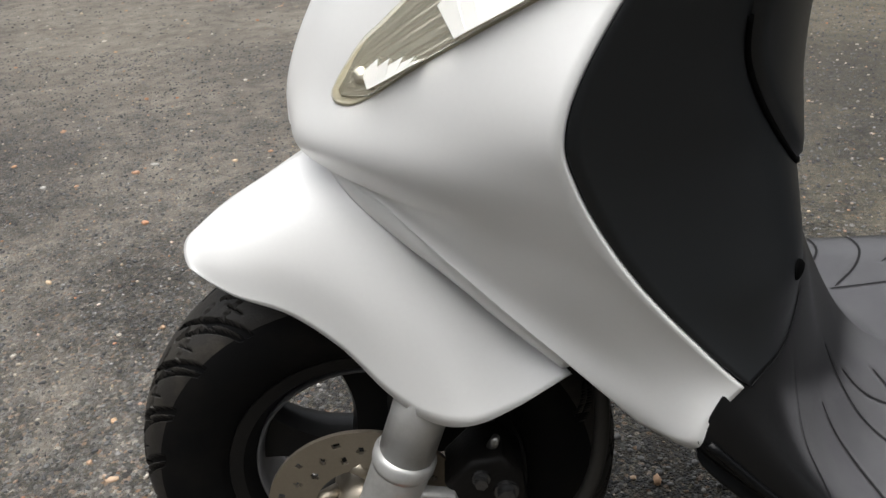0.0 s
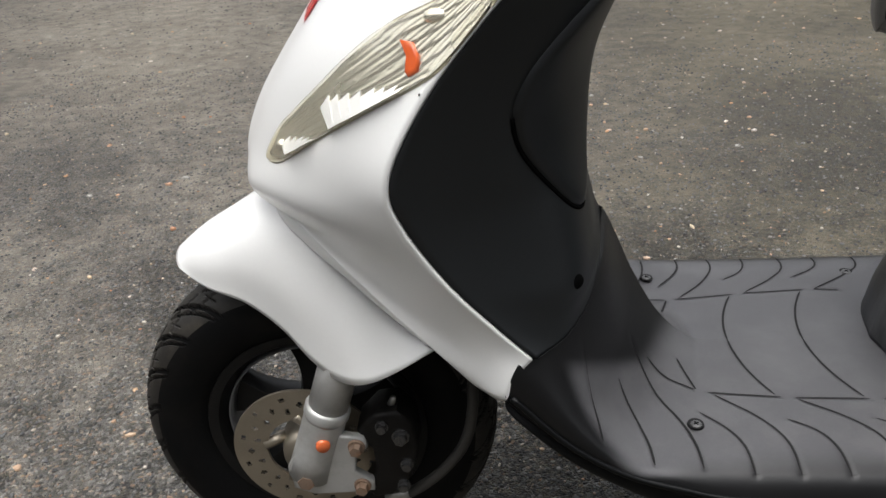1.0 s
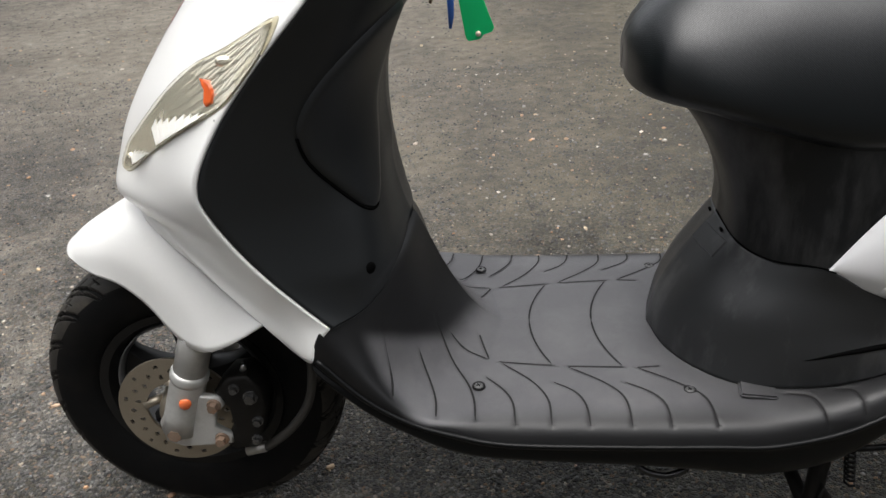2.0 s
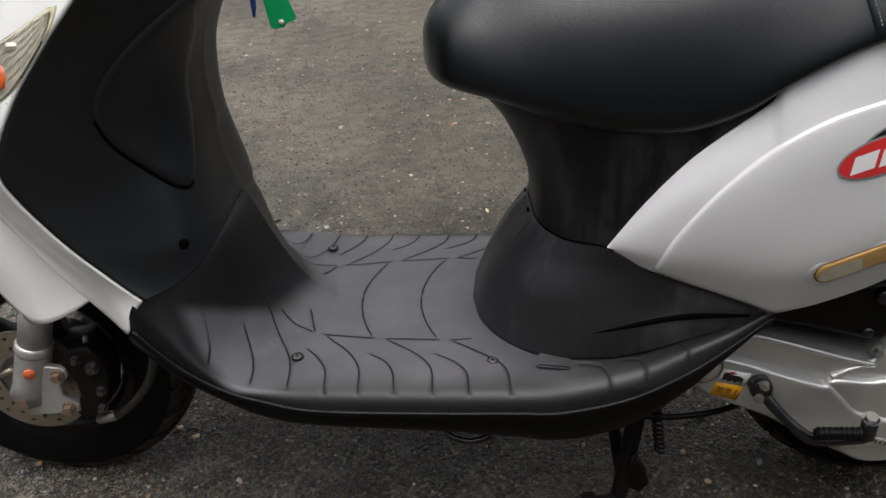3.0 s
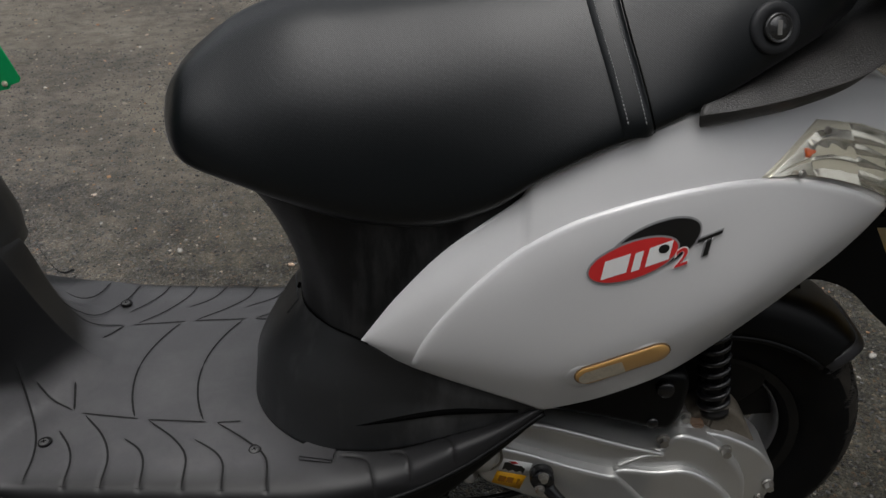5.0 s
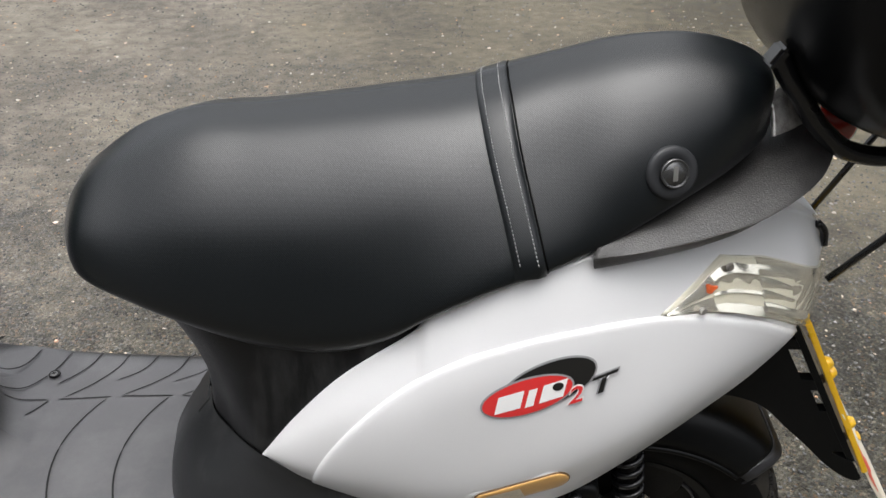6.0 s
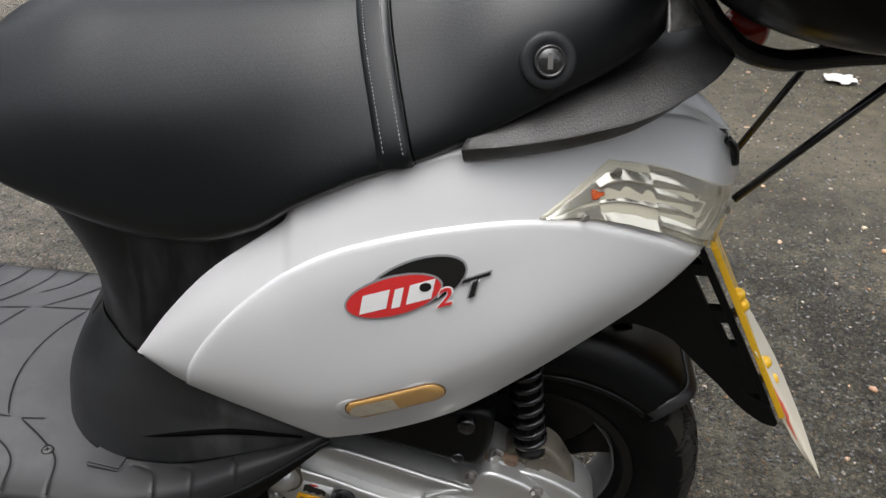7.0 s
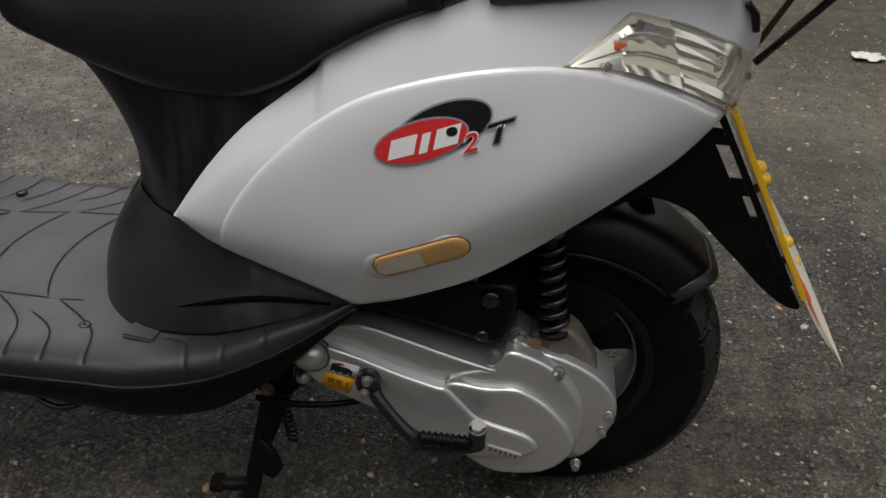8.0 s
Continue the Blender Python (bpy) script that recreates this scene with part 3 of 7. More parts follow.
# crumpled white scrap on the ground behind the scooter
bm = bmesh.new()
g = np.zeros((9, 7, 3))
rg = np.random.default_rng(2)
for i in range(9):
    for j in range(7):
        g[i, j] = (2.27 + 0.10 * i / 8 + rg.uniform(-0.006, 0.006), 2.06 + 0.075 * j / 6 + rg.uniform(-0.006, 0.006), 0.006 + rg.uniform(0, 0.012))
add_grid(bm, g)
scrap = part("litter", bm, mat("damp_paper", (0.50, 0.49, 0.46), 0.7, 0, 0.15, 40), None, thick=0.001)
tagged(scrap, "crumpled scrap of white paper on the ground", "litter")

# ---- the scooter ----
scooter = thing("scooter", BASE, "white motor scooter with black plastics, on its centre stand", "scooter")


def wheel(name, c, radius, width, seed):
    """Rim with five spokes, hub and a treaded tyre."""
    rr = 0.131
    w = width / 2
    bm = lathe_bm([(rr - 0.004, -w * 0.62), (rr + 0.006, -w * 0.72), (rr + 0.004, -w * 0.78), (rr - 0.008, -w * 0.74), (rr - 0.016, -w * 0.5),
                   (rr - 0.02, 0), (rr - 0.016, w * 0.5), (rr - 0.008, w * 0.74), (rr + 0.004, w * 0.78), (rr + 0.006, w * 0.72), (rr - 0.004, w * 0.62)],
                  c, 72, closed=True)
    lathe_bm([(0.0, -0.045), (0.028, -0.045), (0.034, -0.03), (0.036, 0.0), (0.034, 0.03), (0.028, 0.045), (0.0, 0.045)], c, 32, bm=bm)
    arms = []
    for k in range(5):
        a = 2 * math.pi * (k + 0.27) / 5
        e1, e2 = Vector((math.cos(a), 0, math.sin(a))), Vector((-math.sin(a), 0, math.cos(a)))
        g = []
        for s in np.linspace(0, 1, 8):
            r = 0.028 + s * 0.09
            half = 0.024 - 0.010 * math.sin(math.pi * min(1, s * 1.1)) + 0.012 * s
            th = 0.020 - 0.006 * s
            mid = Vector(c) + e1 * r
            g.append([mid + e2 * (half * q[0]) + Vector((0, th * q[1], 0)) for q in ((-1, -0.3), (-0.75, -1), (0.75, -1), (1, -0.3), (1, 0.3), (0.75, 1), (-0.75, 1), (-1, 0.3))])
        arms.append(np.array(g))
    rim = part(name, bm, M_RIM, scooter, "black five-spoke cast wheel", sharp=40)
    barrel = lathe_bm([(rr - 0.0205, -w * 0.55), (rr - 0.0225, -w * 0.3), (rr - 0.0235, 0.0), (rr - 0.0225, w * 0.4), (rr - 0.019, w * 0.62), (rr - 0.017, w * 0.62), (rr - 0.0185, 0.0), (rr - 0.018, -w * 0.55)], c, 64, closed=True)
    part("rim_barrel", barrel, M_BARREL, rim, "dusty grey inside of the rim")
    for g in arms:
        bm = bmesh.new()
        add_grid(bm, g, closed=True)
        bmesh.ops.recalc_face_normals(bm, faces=bm.faces)
        smooth(bm)
        part("spoke", bm, M_RIM, rim, sharp=50)
    # tyre with cut grooves
    prof = [(rr + 0.002, -0.70), (rr + 0.012, -0.86), (rr + 0.03, -0.98), (rr + 0.048, -1.0), (radius - 0.026, -0.94), (radius - 0.014, -0.80), (radius - 0.006, -0.58),
            (radius - 0.0015, -0.3), (radius, 0.0)]
    prof = prof + [(r, -o) for r, o in prof[-2::-1]]
    fine = crom(np.array([(r, o * w, 0) for r, o in prof]), 150 if seed == 1 else 97)
    na = 1100 if seed == 1 else 620
    ang = np.linspace(0, 2 * np.pi, na, endpoint=False)
    R = np.repeat(fine[:, 0][None], na, 0)
    O = np.repeat(fine[:, 1][None], na, 0)
    o = O / w
    A = np.repeat(ang[:, None], fine.shape[0], 1)
    pitch = 2 * np.pi / 22
    depth = np.zeros_like(R)
    tread = (np.abs(o) < 0.97) & (R > radius - 0.04)
    def cut(phase_shift, slope, half, lo, hi, d):
        u = ((A + slope * np.abs(o) + phase_shift + (o > 0) * pitch * 0.5) % pitch) / pitch - 0.5
        wide = np.clip((half + 0.0006 - np.abs(u) * pitch * radius) / 0.0012, 0, 1)
        ends = np.clip((np.abs(o) - lo) / 0.03, 0, 1) * np.clip((hi - np.abs(o)) / 0.03, 0, 1) * tread
        np.maximum(depth, d * wide * ends, out=depth)
    cut(0.0, 0.40, 0.0044, 0.08, 0.97, 0.006)
    cut(pitch * 0.45, 0.52, 0.0030, 0.40, 0.97, 0.005)
    saw = np.abs(((A + (o > 0) * pitch * 0.5) % pitch) / pitch - 0.5) * 2
    for level, swing in ((0.34, 0.10), (0.70, -0.12)):
        off = np.abs(np.abs(o) - level - swing * saw) * w
        np.maximum(depth, 0.0035 * np.clip((0.0020 - off) / 0.0010, 0, 1) * tread * (np.abs(saw - 0.5) < 0.40), out=depth)
    cut(pitch * 0.22, 0.25, 0.0011, 0.55, 0.88, 0.003)
    cut(pitch * 0.70, 0.25, 0.0011, 0.50, 0.80, 0.003)
    R = R - depth
    grid = np.stack([c[0] + R * np.cos(A), c[1] + O, c[2] + R * np.sin(A)], -1)
    bm = bmesh.new()
    add_grid(bm, np.concatenate([grid, grid[:1]], 0))
    bmesh.ops.remove_doubles(bm, verts=bm.verts, dist=1e-6)
    bmesh.ops.recalc_face_normals(bm, faces=bm.faces)
    smooth(bm)
    tyre = part("tyre", bm, M_RUBBER, rim, "worn black tyre with cut, dusty tread", sharp=28)
    tyre.data.materials.append(M_TREAD)
    hub_at = Vector(c)
    across = fine.shape[0] - 1
    # dust on the tread blocks; groove beds stay black to paint in depth shade
    for p in tyre.data.polygons:
        i, k = divmod(p.index, across)
        off = p.center - hub_at
        if math.hypot(off.x, off.z) > radius - 0.027 and depth[i % na, k] + depth[(i + 1) % na, k + 1] < 0.0050:
            p.material_index = 1
    return rim


FRONT = (-0.005, 0.0, 0.219)
REAR = (1.245, 0.012, 0.221)
front_wheel = wheel("front_wheel", FRONT, 0.220, 0.108, 1)
rear_wheel = wheel("rear_wheel", REAR, 0.222, 0.122, 2)

# brake disc with drilled holes
DISC = (FRONT[0] - 0.006, -0.075, FRONT[2] - 0.004)
bm = bmesh.new()
n_a, n_r = 200, 16
holes = [(2 * math.pi * k / 24, 0.078 if k % 2 else 0.068) for k in range(24)] + [(2 * math.pi * (k + 0.5) / 12, 0.060) for k in range(12)]
vs = [[bm.verts.new((DISC[0] + r * math.cos(2 * math.pi * a / n_a), DISC[1], DISC[2] + r * math.sin(2 * math.pi * a / n_a))) for r in np.linspace(0.048, 0.0885, n_r)] for a in range(n_a)]
for a in range(n_a):
    for r in range(n_r - 1):
        q = 2 * math.pi * (a + 0.5) / n_a
        rad = 0.048 + (r + 0.5) * (0.0885 - 0.048) / (n_r - 1)
        px, pz = rad * math.cos(q), rad * math.sin(q)
        if any(math.hypot(px - hr * math.cos(ha), pz - hr * math.sin(ha)) < 0.0034 for ha, hr in holes):
            continue
        bm.faces.new((vs[a][r], vs[a][r + 1], vs[(a + 1) % n_a][r + 1], vs[(a + 1) % n_a][r]))
disc = part("brake_disc", bm, M_DISC, scooter, "drilled steel brake disc with brown tarnish", thick=0.004)
bm = bmesh.new()
for k in range(5):
    a = 2 * math.pi * (k + 0.1) / 5
    tube_bm([(DISC[0] + 0.030 * math.cos(a), DISC[1] + 0.01, DISC[2] + 0.030 * math.sin(a)), (DISC[0] + 0.052 * math.cos(a + 0.35), DISC[1], DISC[2] + 0.052 * math.sin(a + 0.35))], 0.007, 8, bm)
lathe_bm([(0.0, -0.012), (0.026, -0.012), (0.030, 0.0), (0.034, 0.03), (0.0, 0.03)], DISC, 28, bm=bm)
part("disc_carrier", bm, M_DISC, disc)

# fork leg, near and far
def fork(y, near):
    top, low = Vector((0.088, y, 0.47)), Vector((-0.004, y, 0.205))
    d = (top - low).normalized()
    bm = tube_bm([tuple(low + d * s) for s in (0.0, 0.03, 0.088, 0.092)], [0.026, 0.025, 0.0245, 0.0245], 28)
    tube_bm([tuple(low + d * s) for s in (0.088, 0.092, 0.10, 0.104)], [0.0250, 0.0262, 0.0262, 0.0235], 28, bm)
    tube_bm([tuple(low + d * s) for s in (0.10, 0.15, 0.185)], 0.0228, 28, bm)
    leg = part("fork_leg", bm, M_FORK, scooter, "grey painted fork leg")
    if near:
        p = low + d * 0.062 + Vector((0.006, -0.0225, 0))
        bm = lathe_bm([(0.0, -0.005), (0.0075, -0.005), (0.0082, -0.003), (0.0082, 0.004), (0.0, 0.004)], p, 24)
        bmesh.ops.rotate(bm, verts=bm.verts, cent=p, matrix=Matrix.Rotation(0.3, 3, 'Z'))
        part("reflector", bm, M_ORANGE, leg, "small round orange reflector")
        bm = prism_bm([(-0.026, 0.222), (0.004, 0.272), (0.040, 0.268), (0.066, 0.264), (0.070, 0.250), (0.056, 0.236), (0.052, 0.215), (0.072, 0.200), (0.072, 0.186),
                       (0.040, 0.182), (0.0, 0.180), (-0.022, 0.190)], y - 0.014, y - 0.002, 0.003)
        part("caliper_bracket", bm, M_FORK, leg, "cast grey caliper bracket")
        for bx, bz, br in ((-0.004, 0.208, 0.0105), (0.058, 0.254, 0.0075), (0.059, 0.196, 0.0075)):
            part("bolt", bolt_bm((bx, y - 0.015, bz), br, 0.011), M_RUST, leg, "rust-tinged hexagonal bolt")
    return leg


fork(-0.100, True)
fork(0.100, False)
bm = tube_bm([(-0.005, -0.11, 0.219), (-0.005, 0.115, 0.219)], 0.008, 14)
part("front_axle", bm, M_STEEL, scooter)

# caliper
bm = prism_bm([(0.058, 0.268), (0.080, 0.292), (0.106, 0.296), (0.122, 0.276), (0.126, 0.24), (0.116, 0.20), (0.092, 0.172), (0.070, 0.168), (0.058, 0.182), (0.075, 0.21), (0.074, 0.24)],
              -0.108, -0.058, 0.006)
cal = part("brake_caliper", bm, M_GRIME, scooter, "greasy black brake caliper", sharp=50)
for bx, bz, br in ((0.088, 0.277, 0.006), (0.108, 0.262, 0.008), (0.112, 0.222, 0.006), (0.106, 0.190, 0.006)):
    part("bolt", bolt_bm((bx, -0.108, bz), br, 0.009), M_LOCK, cal)
part("bleed_nipple", tube_bm([(0.098, -0.09, 0.292), (0.102, -0.094, 0.306)], [0.005, 0.0035], 10), M_STEEL, cal)
bm = tube_bm([(0.085, -0.085, 0.150), (0.11, -0.085, 0.156), (0.150, -0.085, 0.190), (0.180, -0.082, 0.236), (0.190, -0.075, 0.300), (0.185, -0.06, 0.38)], 0.0065, 12, samples=40)
hose = part("brake_hose", bm, M_HOSE, scooter, "dusty rubber brake hose")
part("ferrule", tube_bm([(0.079, -0.086, 0.149), (0.107, -0.086, 0.156)], 0.008, 12), M_STEEL, hose)

# front mudguard
FEND_A = [
    [(-0.142, 0, 0.453), (-0.141, -0.012, 0.452), (-0.138, -0.024, 0.449), (-0.133, -0.034, 0.444)],
    [(-0.113, 0, 0.476), (-0.110, -0.030, 0.471), (-0.103, -0.048, 0.456), (-0.095, -0.057, 0.431)],
    [(-0.080, 0, 0.496), (-0.072, -0.042, 0.489), (-0.060, -0.065, 0.466), (-0.050, -0.073, 0.421)],
    [(-0.047, 0, 0.515), (-0.038, -0.054, 0.505), (-0.023, -0.082, 0.466), (-0.010, -0.091, 0.399)],
    [(-0.017, 0, 0.532), (-0.006, -0.064, 0.518), (0.008, -0.097, 0.460), (0.022, -0.109, 0.370)],
    [(0.012, 0, 0.548), (0.022, -0.070, 0.520), (0.040, -0.108, 0.450), (0.052, -0.125, 0.354)],
    [(0.040, 0, 0.545), (0.052, -0.072, 0.495), (0.072, -0.114, 0.430), (0.082, -0.138, 0.358)],
]
FEND_B = [
    [(0.070, 0, 0.530), (0.082, -0.072, 0.470), (0.102, -0.110, 0.418), (0.116, -0.136, 0.371)],
    [(0.110, 0, 0.505), (0.118, -0.072, 0.445), (0.137, -0.105, 0.407), (0.157, -0.130, 0.394)],
]
FEND = FEND_A + FEND_B
FG = surface(FEND, 56, 28)
bm = bmesh.new()
add_grid(bm, FG)
add_grid(bm, mirror_y(FG), flip=True)
bmesh.ops.remove_doubles(bm, verts=bm.verts, dist=1e-5)
smooth(bm)
fender = part("front_mudguard", bm, M_WHITE, scooter, "glossy white front mudguard", thick=0.003)
FLANGE = [
    [(-0.020, -0.022, 0.532), (-0.016, -0.040, 0.536), (-0.006, -0.052, 0.545), (0.004, -0.050, 0.556)],
    [(0.008, -0.076, 0.519), (0.012, -0.082, 0.526), (0.020, -0.084, 0.538), (0.030, -0.078, 0.552)],
    [(0.040, -0.096, 0.494), (0.044, -0.102, 0.500), (0.050, -0.103, 0.511), (0.058, -0.096, 0.522)],
    [(0.074, -0.110, 0.468), (0.078, -0.116, 0.474), (0.084, -0.117, 0.482), (0.090, -0.110, 0.490)],
    [(0.110, -0.122, 0.436), (0.114, -0.128, 0.441), (0.118, -0.129, 0.447), (0.124, -0.124, 0.452)],
    [(0.150, -0.132, 0.402), (0.153, -0.137, 0.406), (0.156, -0.138, 0.410), (0.160, -0.134, 0.414)],
]
bm = bmesh.new()
add_grid(bm, surface(FLANGE, 40, 12))
smooth(bm)
part("mudguard_flange", bm, M_WHITE, fender, thick=0.002)

# front fairing: nose, sides and the strips beside the wheel
EDGE = [(0.335, -0.180, 0.870), (0.276, -0.203, 0.800), (0.221, -0.207, 0.742), (0.177, -0.211, 0.690), (0.146, -0.217, 0.640), (0.137, -0.218, 0.605),
        (0.1455, -0.214, 0.575), (0.1600, -0.2095, 0.545), (0.1772, -0.2065, 0.517), (0.1958, -0.204, 0.492), (0.2155, -0.2015, 0.4688), (0.2352, -0.1995, 0.4468), (0.254, -0.197, 0.428)]
NOSE_A = [
    [(0.165, 0, 0.870), (0.185, -0.090, 0.872), (0.250, -0.155, 0.872)],
    [(0.112, 0, 0.800), (0.135, -0.090, 0.800), (0.195, -0.165, 0.800)],
    [(0.064, 0, 0.742), (0.087, -0.090, 0.742), (0.145, -0.170, 0.742)],
    [(0.024, 0, 0.690), (0.047, -0.090, 0.690), (0.105, -0.166, 0.690)],
    [(-0.012, 0, 0.640), (0.016, -0.083, 0.640), (0.076, -0.156, 0.640)],
    [(-0.034, 0, 0.597), (-0.003, -0.078, 0.597), (0.060, -0.150, 0.600)],
    [(-0.042, 0, 0.564), (-0.018, -0.075, 0.562), (0.055, -0.148, 0.566)],
    [(-0.036, 0, 0.543), (-0.018, -0.058, 0.537), (0.062, -0.135, 0.533)],
    [(0.000, -0.070, 0.543), (0.042, -0.110, 0.530), (0.100, -0.156, 0.524)],
]
NOSE_B = [
    [(0.054, -0.112, 0.503), (0.092, -0.134, 0.494), (0.138, -0.171, 0.491)],
    [(0.106, -0.139, 0.460), (0.138, -0.151, 0.455), (0.178, -0.180, 0.459)],
    [(0.156, -0.159, 0.418), (0.180, -0.167, 0.421), (0.209, -0.188, 0.431)],
    [(0.198, -0.172, 0.380), (0.226, -0.199, 0.382), (0.235, -0.2005, 0.406)],
]
NOSE = NOSE_A + NOSE_B
NG = surface([a + [e] for a, e in zip(NOSE, EDGE)], 90, 40)
# even out the skin below the nose, its borders kept
for _ in range(60):
    w = np.clip((0.555 - NG[1:-1, 1:-1, 2:]) / 0.04, 0, 1) * 0.5
    NG[1:-1, 1:-1] += w * ((NG[:-2, 1:-1] + NG[2:, 1:-1] + NG[1:-1, :-2] + NG[1:-1, 2:]) / 4 - NG[1:-1, 1:-1])
bm = bmesh.new()
add_grid(bm, NG, flip=True)
add_grid(bm, mirror_y(NG))
bmesh.ops.remove_doubles(bm, verts=bm.verts, dist=1e-5)
smooth(bm)
fairing = part("front_fairing", bm, M_WHITE, scooter, "glossy white front fairing", thick=0.004, offset=-1)
T_NOSE = tree_of([NG, mirror_y(NG)])

# headlamp set into the fairing
LAMP = ring(np.array([(0.010, 0, 0.600), (0.030, 0, 0.630), (0.048, 0, 0.648), (0.069, 0, 0.668), (0.113, 0, 0.708), (0.152, 0, 0.737), (0.193, 0, 0.757), (0.225, 0, 0.774), (0.247, 0, 0.784), (0.233, 0, 0.757),
                      (0.207, 0, 0.726), (0.187, 0, 0.706), (0.170, 0, 0.694), (0.133, 0, 0.673), (0.102, 0, 0.654), (0.066, 0, 0.629), (0.035, 0, 0.605), (0.018, 0, 0.596)]), 90)[:, [0, 2]]
LC = (0.128, 0.697)
def grown(o, c, s):
    return np.asarray(c) + (np.asarray(o) - np.asarray(c)) * s
lamp_bezel = part("headlamp", drape_bm([T_NOSE], grown(LAMP, LC, 1.025), 0.0008, 8, 0.003, LC), mat("lamp_gasket", (0.48, 0.44, 0.32), 0.4), fairing, "slanted clear headlamp with orange side marker")
LAMP_LOW = grown([(0.012, 0.597), (0.035, 0.605), (0.066, 0.629), (0.102, 0.654), (0.133, 0.673), (0.170, 0.694), (0.187, 0.706), (0.207, 0.726), (0.233, 0.757), (0.246, 0.782)], LC, 0.965)
LAMP_UP = grown([(0.011, 0.600), (0.030, 0.630), (0.048, 0.648), (0.069, 0.668), (0.092, 0.689), (0.113, 0.708), (0.152, 0.737), (0.193, 0.757), (0.225, 0.774), (0.246, 0.783)], LC, 0.965)
def flutes(u, v):
    """Silvered back of the lamp: streaks that fan out from the tip, stepped louvres in the upper third."""
    s = u / 0.64 if u < 0.64 else (u - 0.64) / 0.36
    fan = 0.00022 * math.sin(2 * math.pi * 9.0 * (1.3 * v + 0.35 * s * (1 if u < 0.64 else -1.2)))
    steps = (v * 5.2 + 0.8 * s) % 1.0
    return 0.0018 + (0.0007 * steps if u < 0.64 else 0.0008 * (1 - steps)) + fan


part("reflector_bowl", bowl_bm([T_NOSE], LAMP_LOW, LAMP_UP, 150, 44, flutes), M_CHROME, lamp_bezel, "silvered fluted reflector")


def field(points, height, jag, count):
    """A bright dished patch along the lamp's lower edge, its upper edge toothed: the sky's reflection as white colour.
    """
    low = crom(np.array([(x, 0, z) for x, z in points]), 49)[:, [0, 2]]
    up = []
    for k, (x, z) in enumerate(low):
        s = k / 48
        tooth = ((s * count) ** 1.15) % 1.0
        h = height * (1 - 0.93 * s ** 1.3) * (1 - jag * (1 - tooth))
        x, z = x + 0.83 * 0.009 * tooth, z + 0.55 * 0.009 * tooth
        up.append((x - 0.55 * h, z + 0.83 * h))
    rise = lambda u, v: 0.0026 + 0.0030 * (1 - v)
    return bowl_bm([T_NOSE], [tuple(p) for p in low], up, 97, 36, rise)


# two whitish patches stand in for the sky mirrored in the bowl
part("sky_patch", field([(0.091, 0.6485), (0.102, 0.6558), (0.120, 0.6668), (0.140, 0.6785), (0.156, 0.6875)], 0.025, 0.30, 6), M_SKYPATCH, lamp_bezel, "bright toothed patch painted as the sky's reflection")
part("sky_patch", field([(0.038, 0.6105), (0.047, 0.6165), (0.057, 0.6235), (0.067, 0.6305)], 0.014, 0.35, 4), M_SKYPATCH, lamp_bezel, "bright toothed patch painted as the sky's reflection")
strip = [(0.1580, 0.7255), (0.1680, 0.7240), (0.1730, 0.713), (0.1715, 0.7035), (0.1635, 0.6985), (0.1610, 0.7020), (0.1625, 0.714)]
part("side_marker", drape_bm([T_NOSE], strip, 0.0046, 3, 0.0006), M_BULB, lamp_bezel, "orange marker strip")
bulb_at = (0.184, -0.200, 0.746)
hit = T_NOSE.find_nearest(Vector(bulb_at))
bc = hit[0] + Vector((-0.5, -0.8, 0.3)).normalized() * -0.001
bm = lathe_bm([(0.0, -0.012), (0.004, -0.010), (0.006, -0.005), (0.006, 0.004), (0.004, 0.009), (0.0, 0.011)], bc, 20, "x")
part("bulb", bm, M_CHROME, lamp_bezel, "clear bulb")
bm = drape_bm([T_NOSE], LAMP, 0.0064, 14, 0.004, LC)
lens = part("lens", bm, M_LENS, lamp_bezel, "clear plastic lens")
lens.visible_shadow = False
h = T_NOSE.ray_cast(Vector((0.031, -0.6, 0.6165)), Vector((0, 1, 0)))
bm = lathe_bm([(0.0, -0.0062), (0.0025, -0.0060), (0.0032, -0.0045), (0.0055, -0.0042), (0.006, -0.002), (0.006, 0.003), (0.0, 0.003)], h[0], 20)
part("lamp_screw", bm, M_CHROME, lamp_bezel, "small round fixing in the lamp's tip")
# chip in the paint and a red sticker on the nose
part("paint_chip", drape_bm([T_NOSE], [(0.1690, 0.6870), (0.1697, 0.6882), (0.1706, 0.6884), (0.1709, 0.6872), (0.1703, 0.6862)], 0.0005, 2), M_GRIME, fairing, "dark chip in the white paint")
bm = bmesh.new()
g = surface([[(0.050 + 0.05 * s, y, 0.716 + 0.068 * s) for y in (-0.062, -0.040, -0.015)] for s in (0, 0.5, 1)], 6, 6)
for i in range(6):
    for j in range(6):
        h = T_NOSE.find_nearest(Vector(g[i, j]))
        g[i, j] = h[0] + Vector((-0.75, 0, 0.65)) * 0.0012
add_grid(bm, g)
part("sticker", bm, M_RED, fairing, "red sticker on the nose")

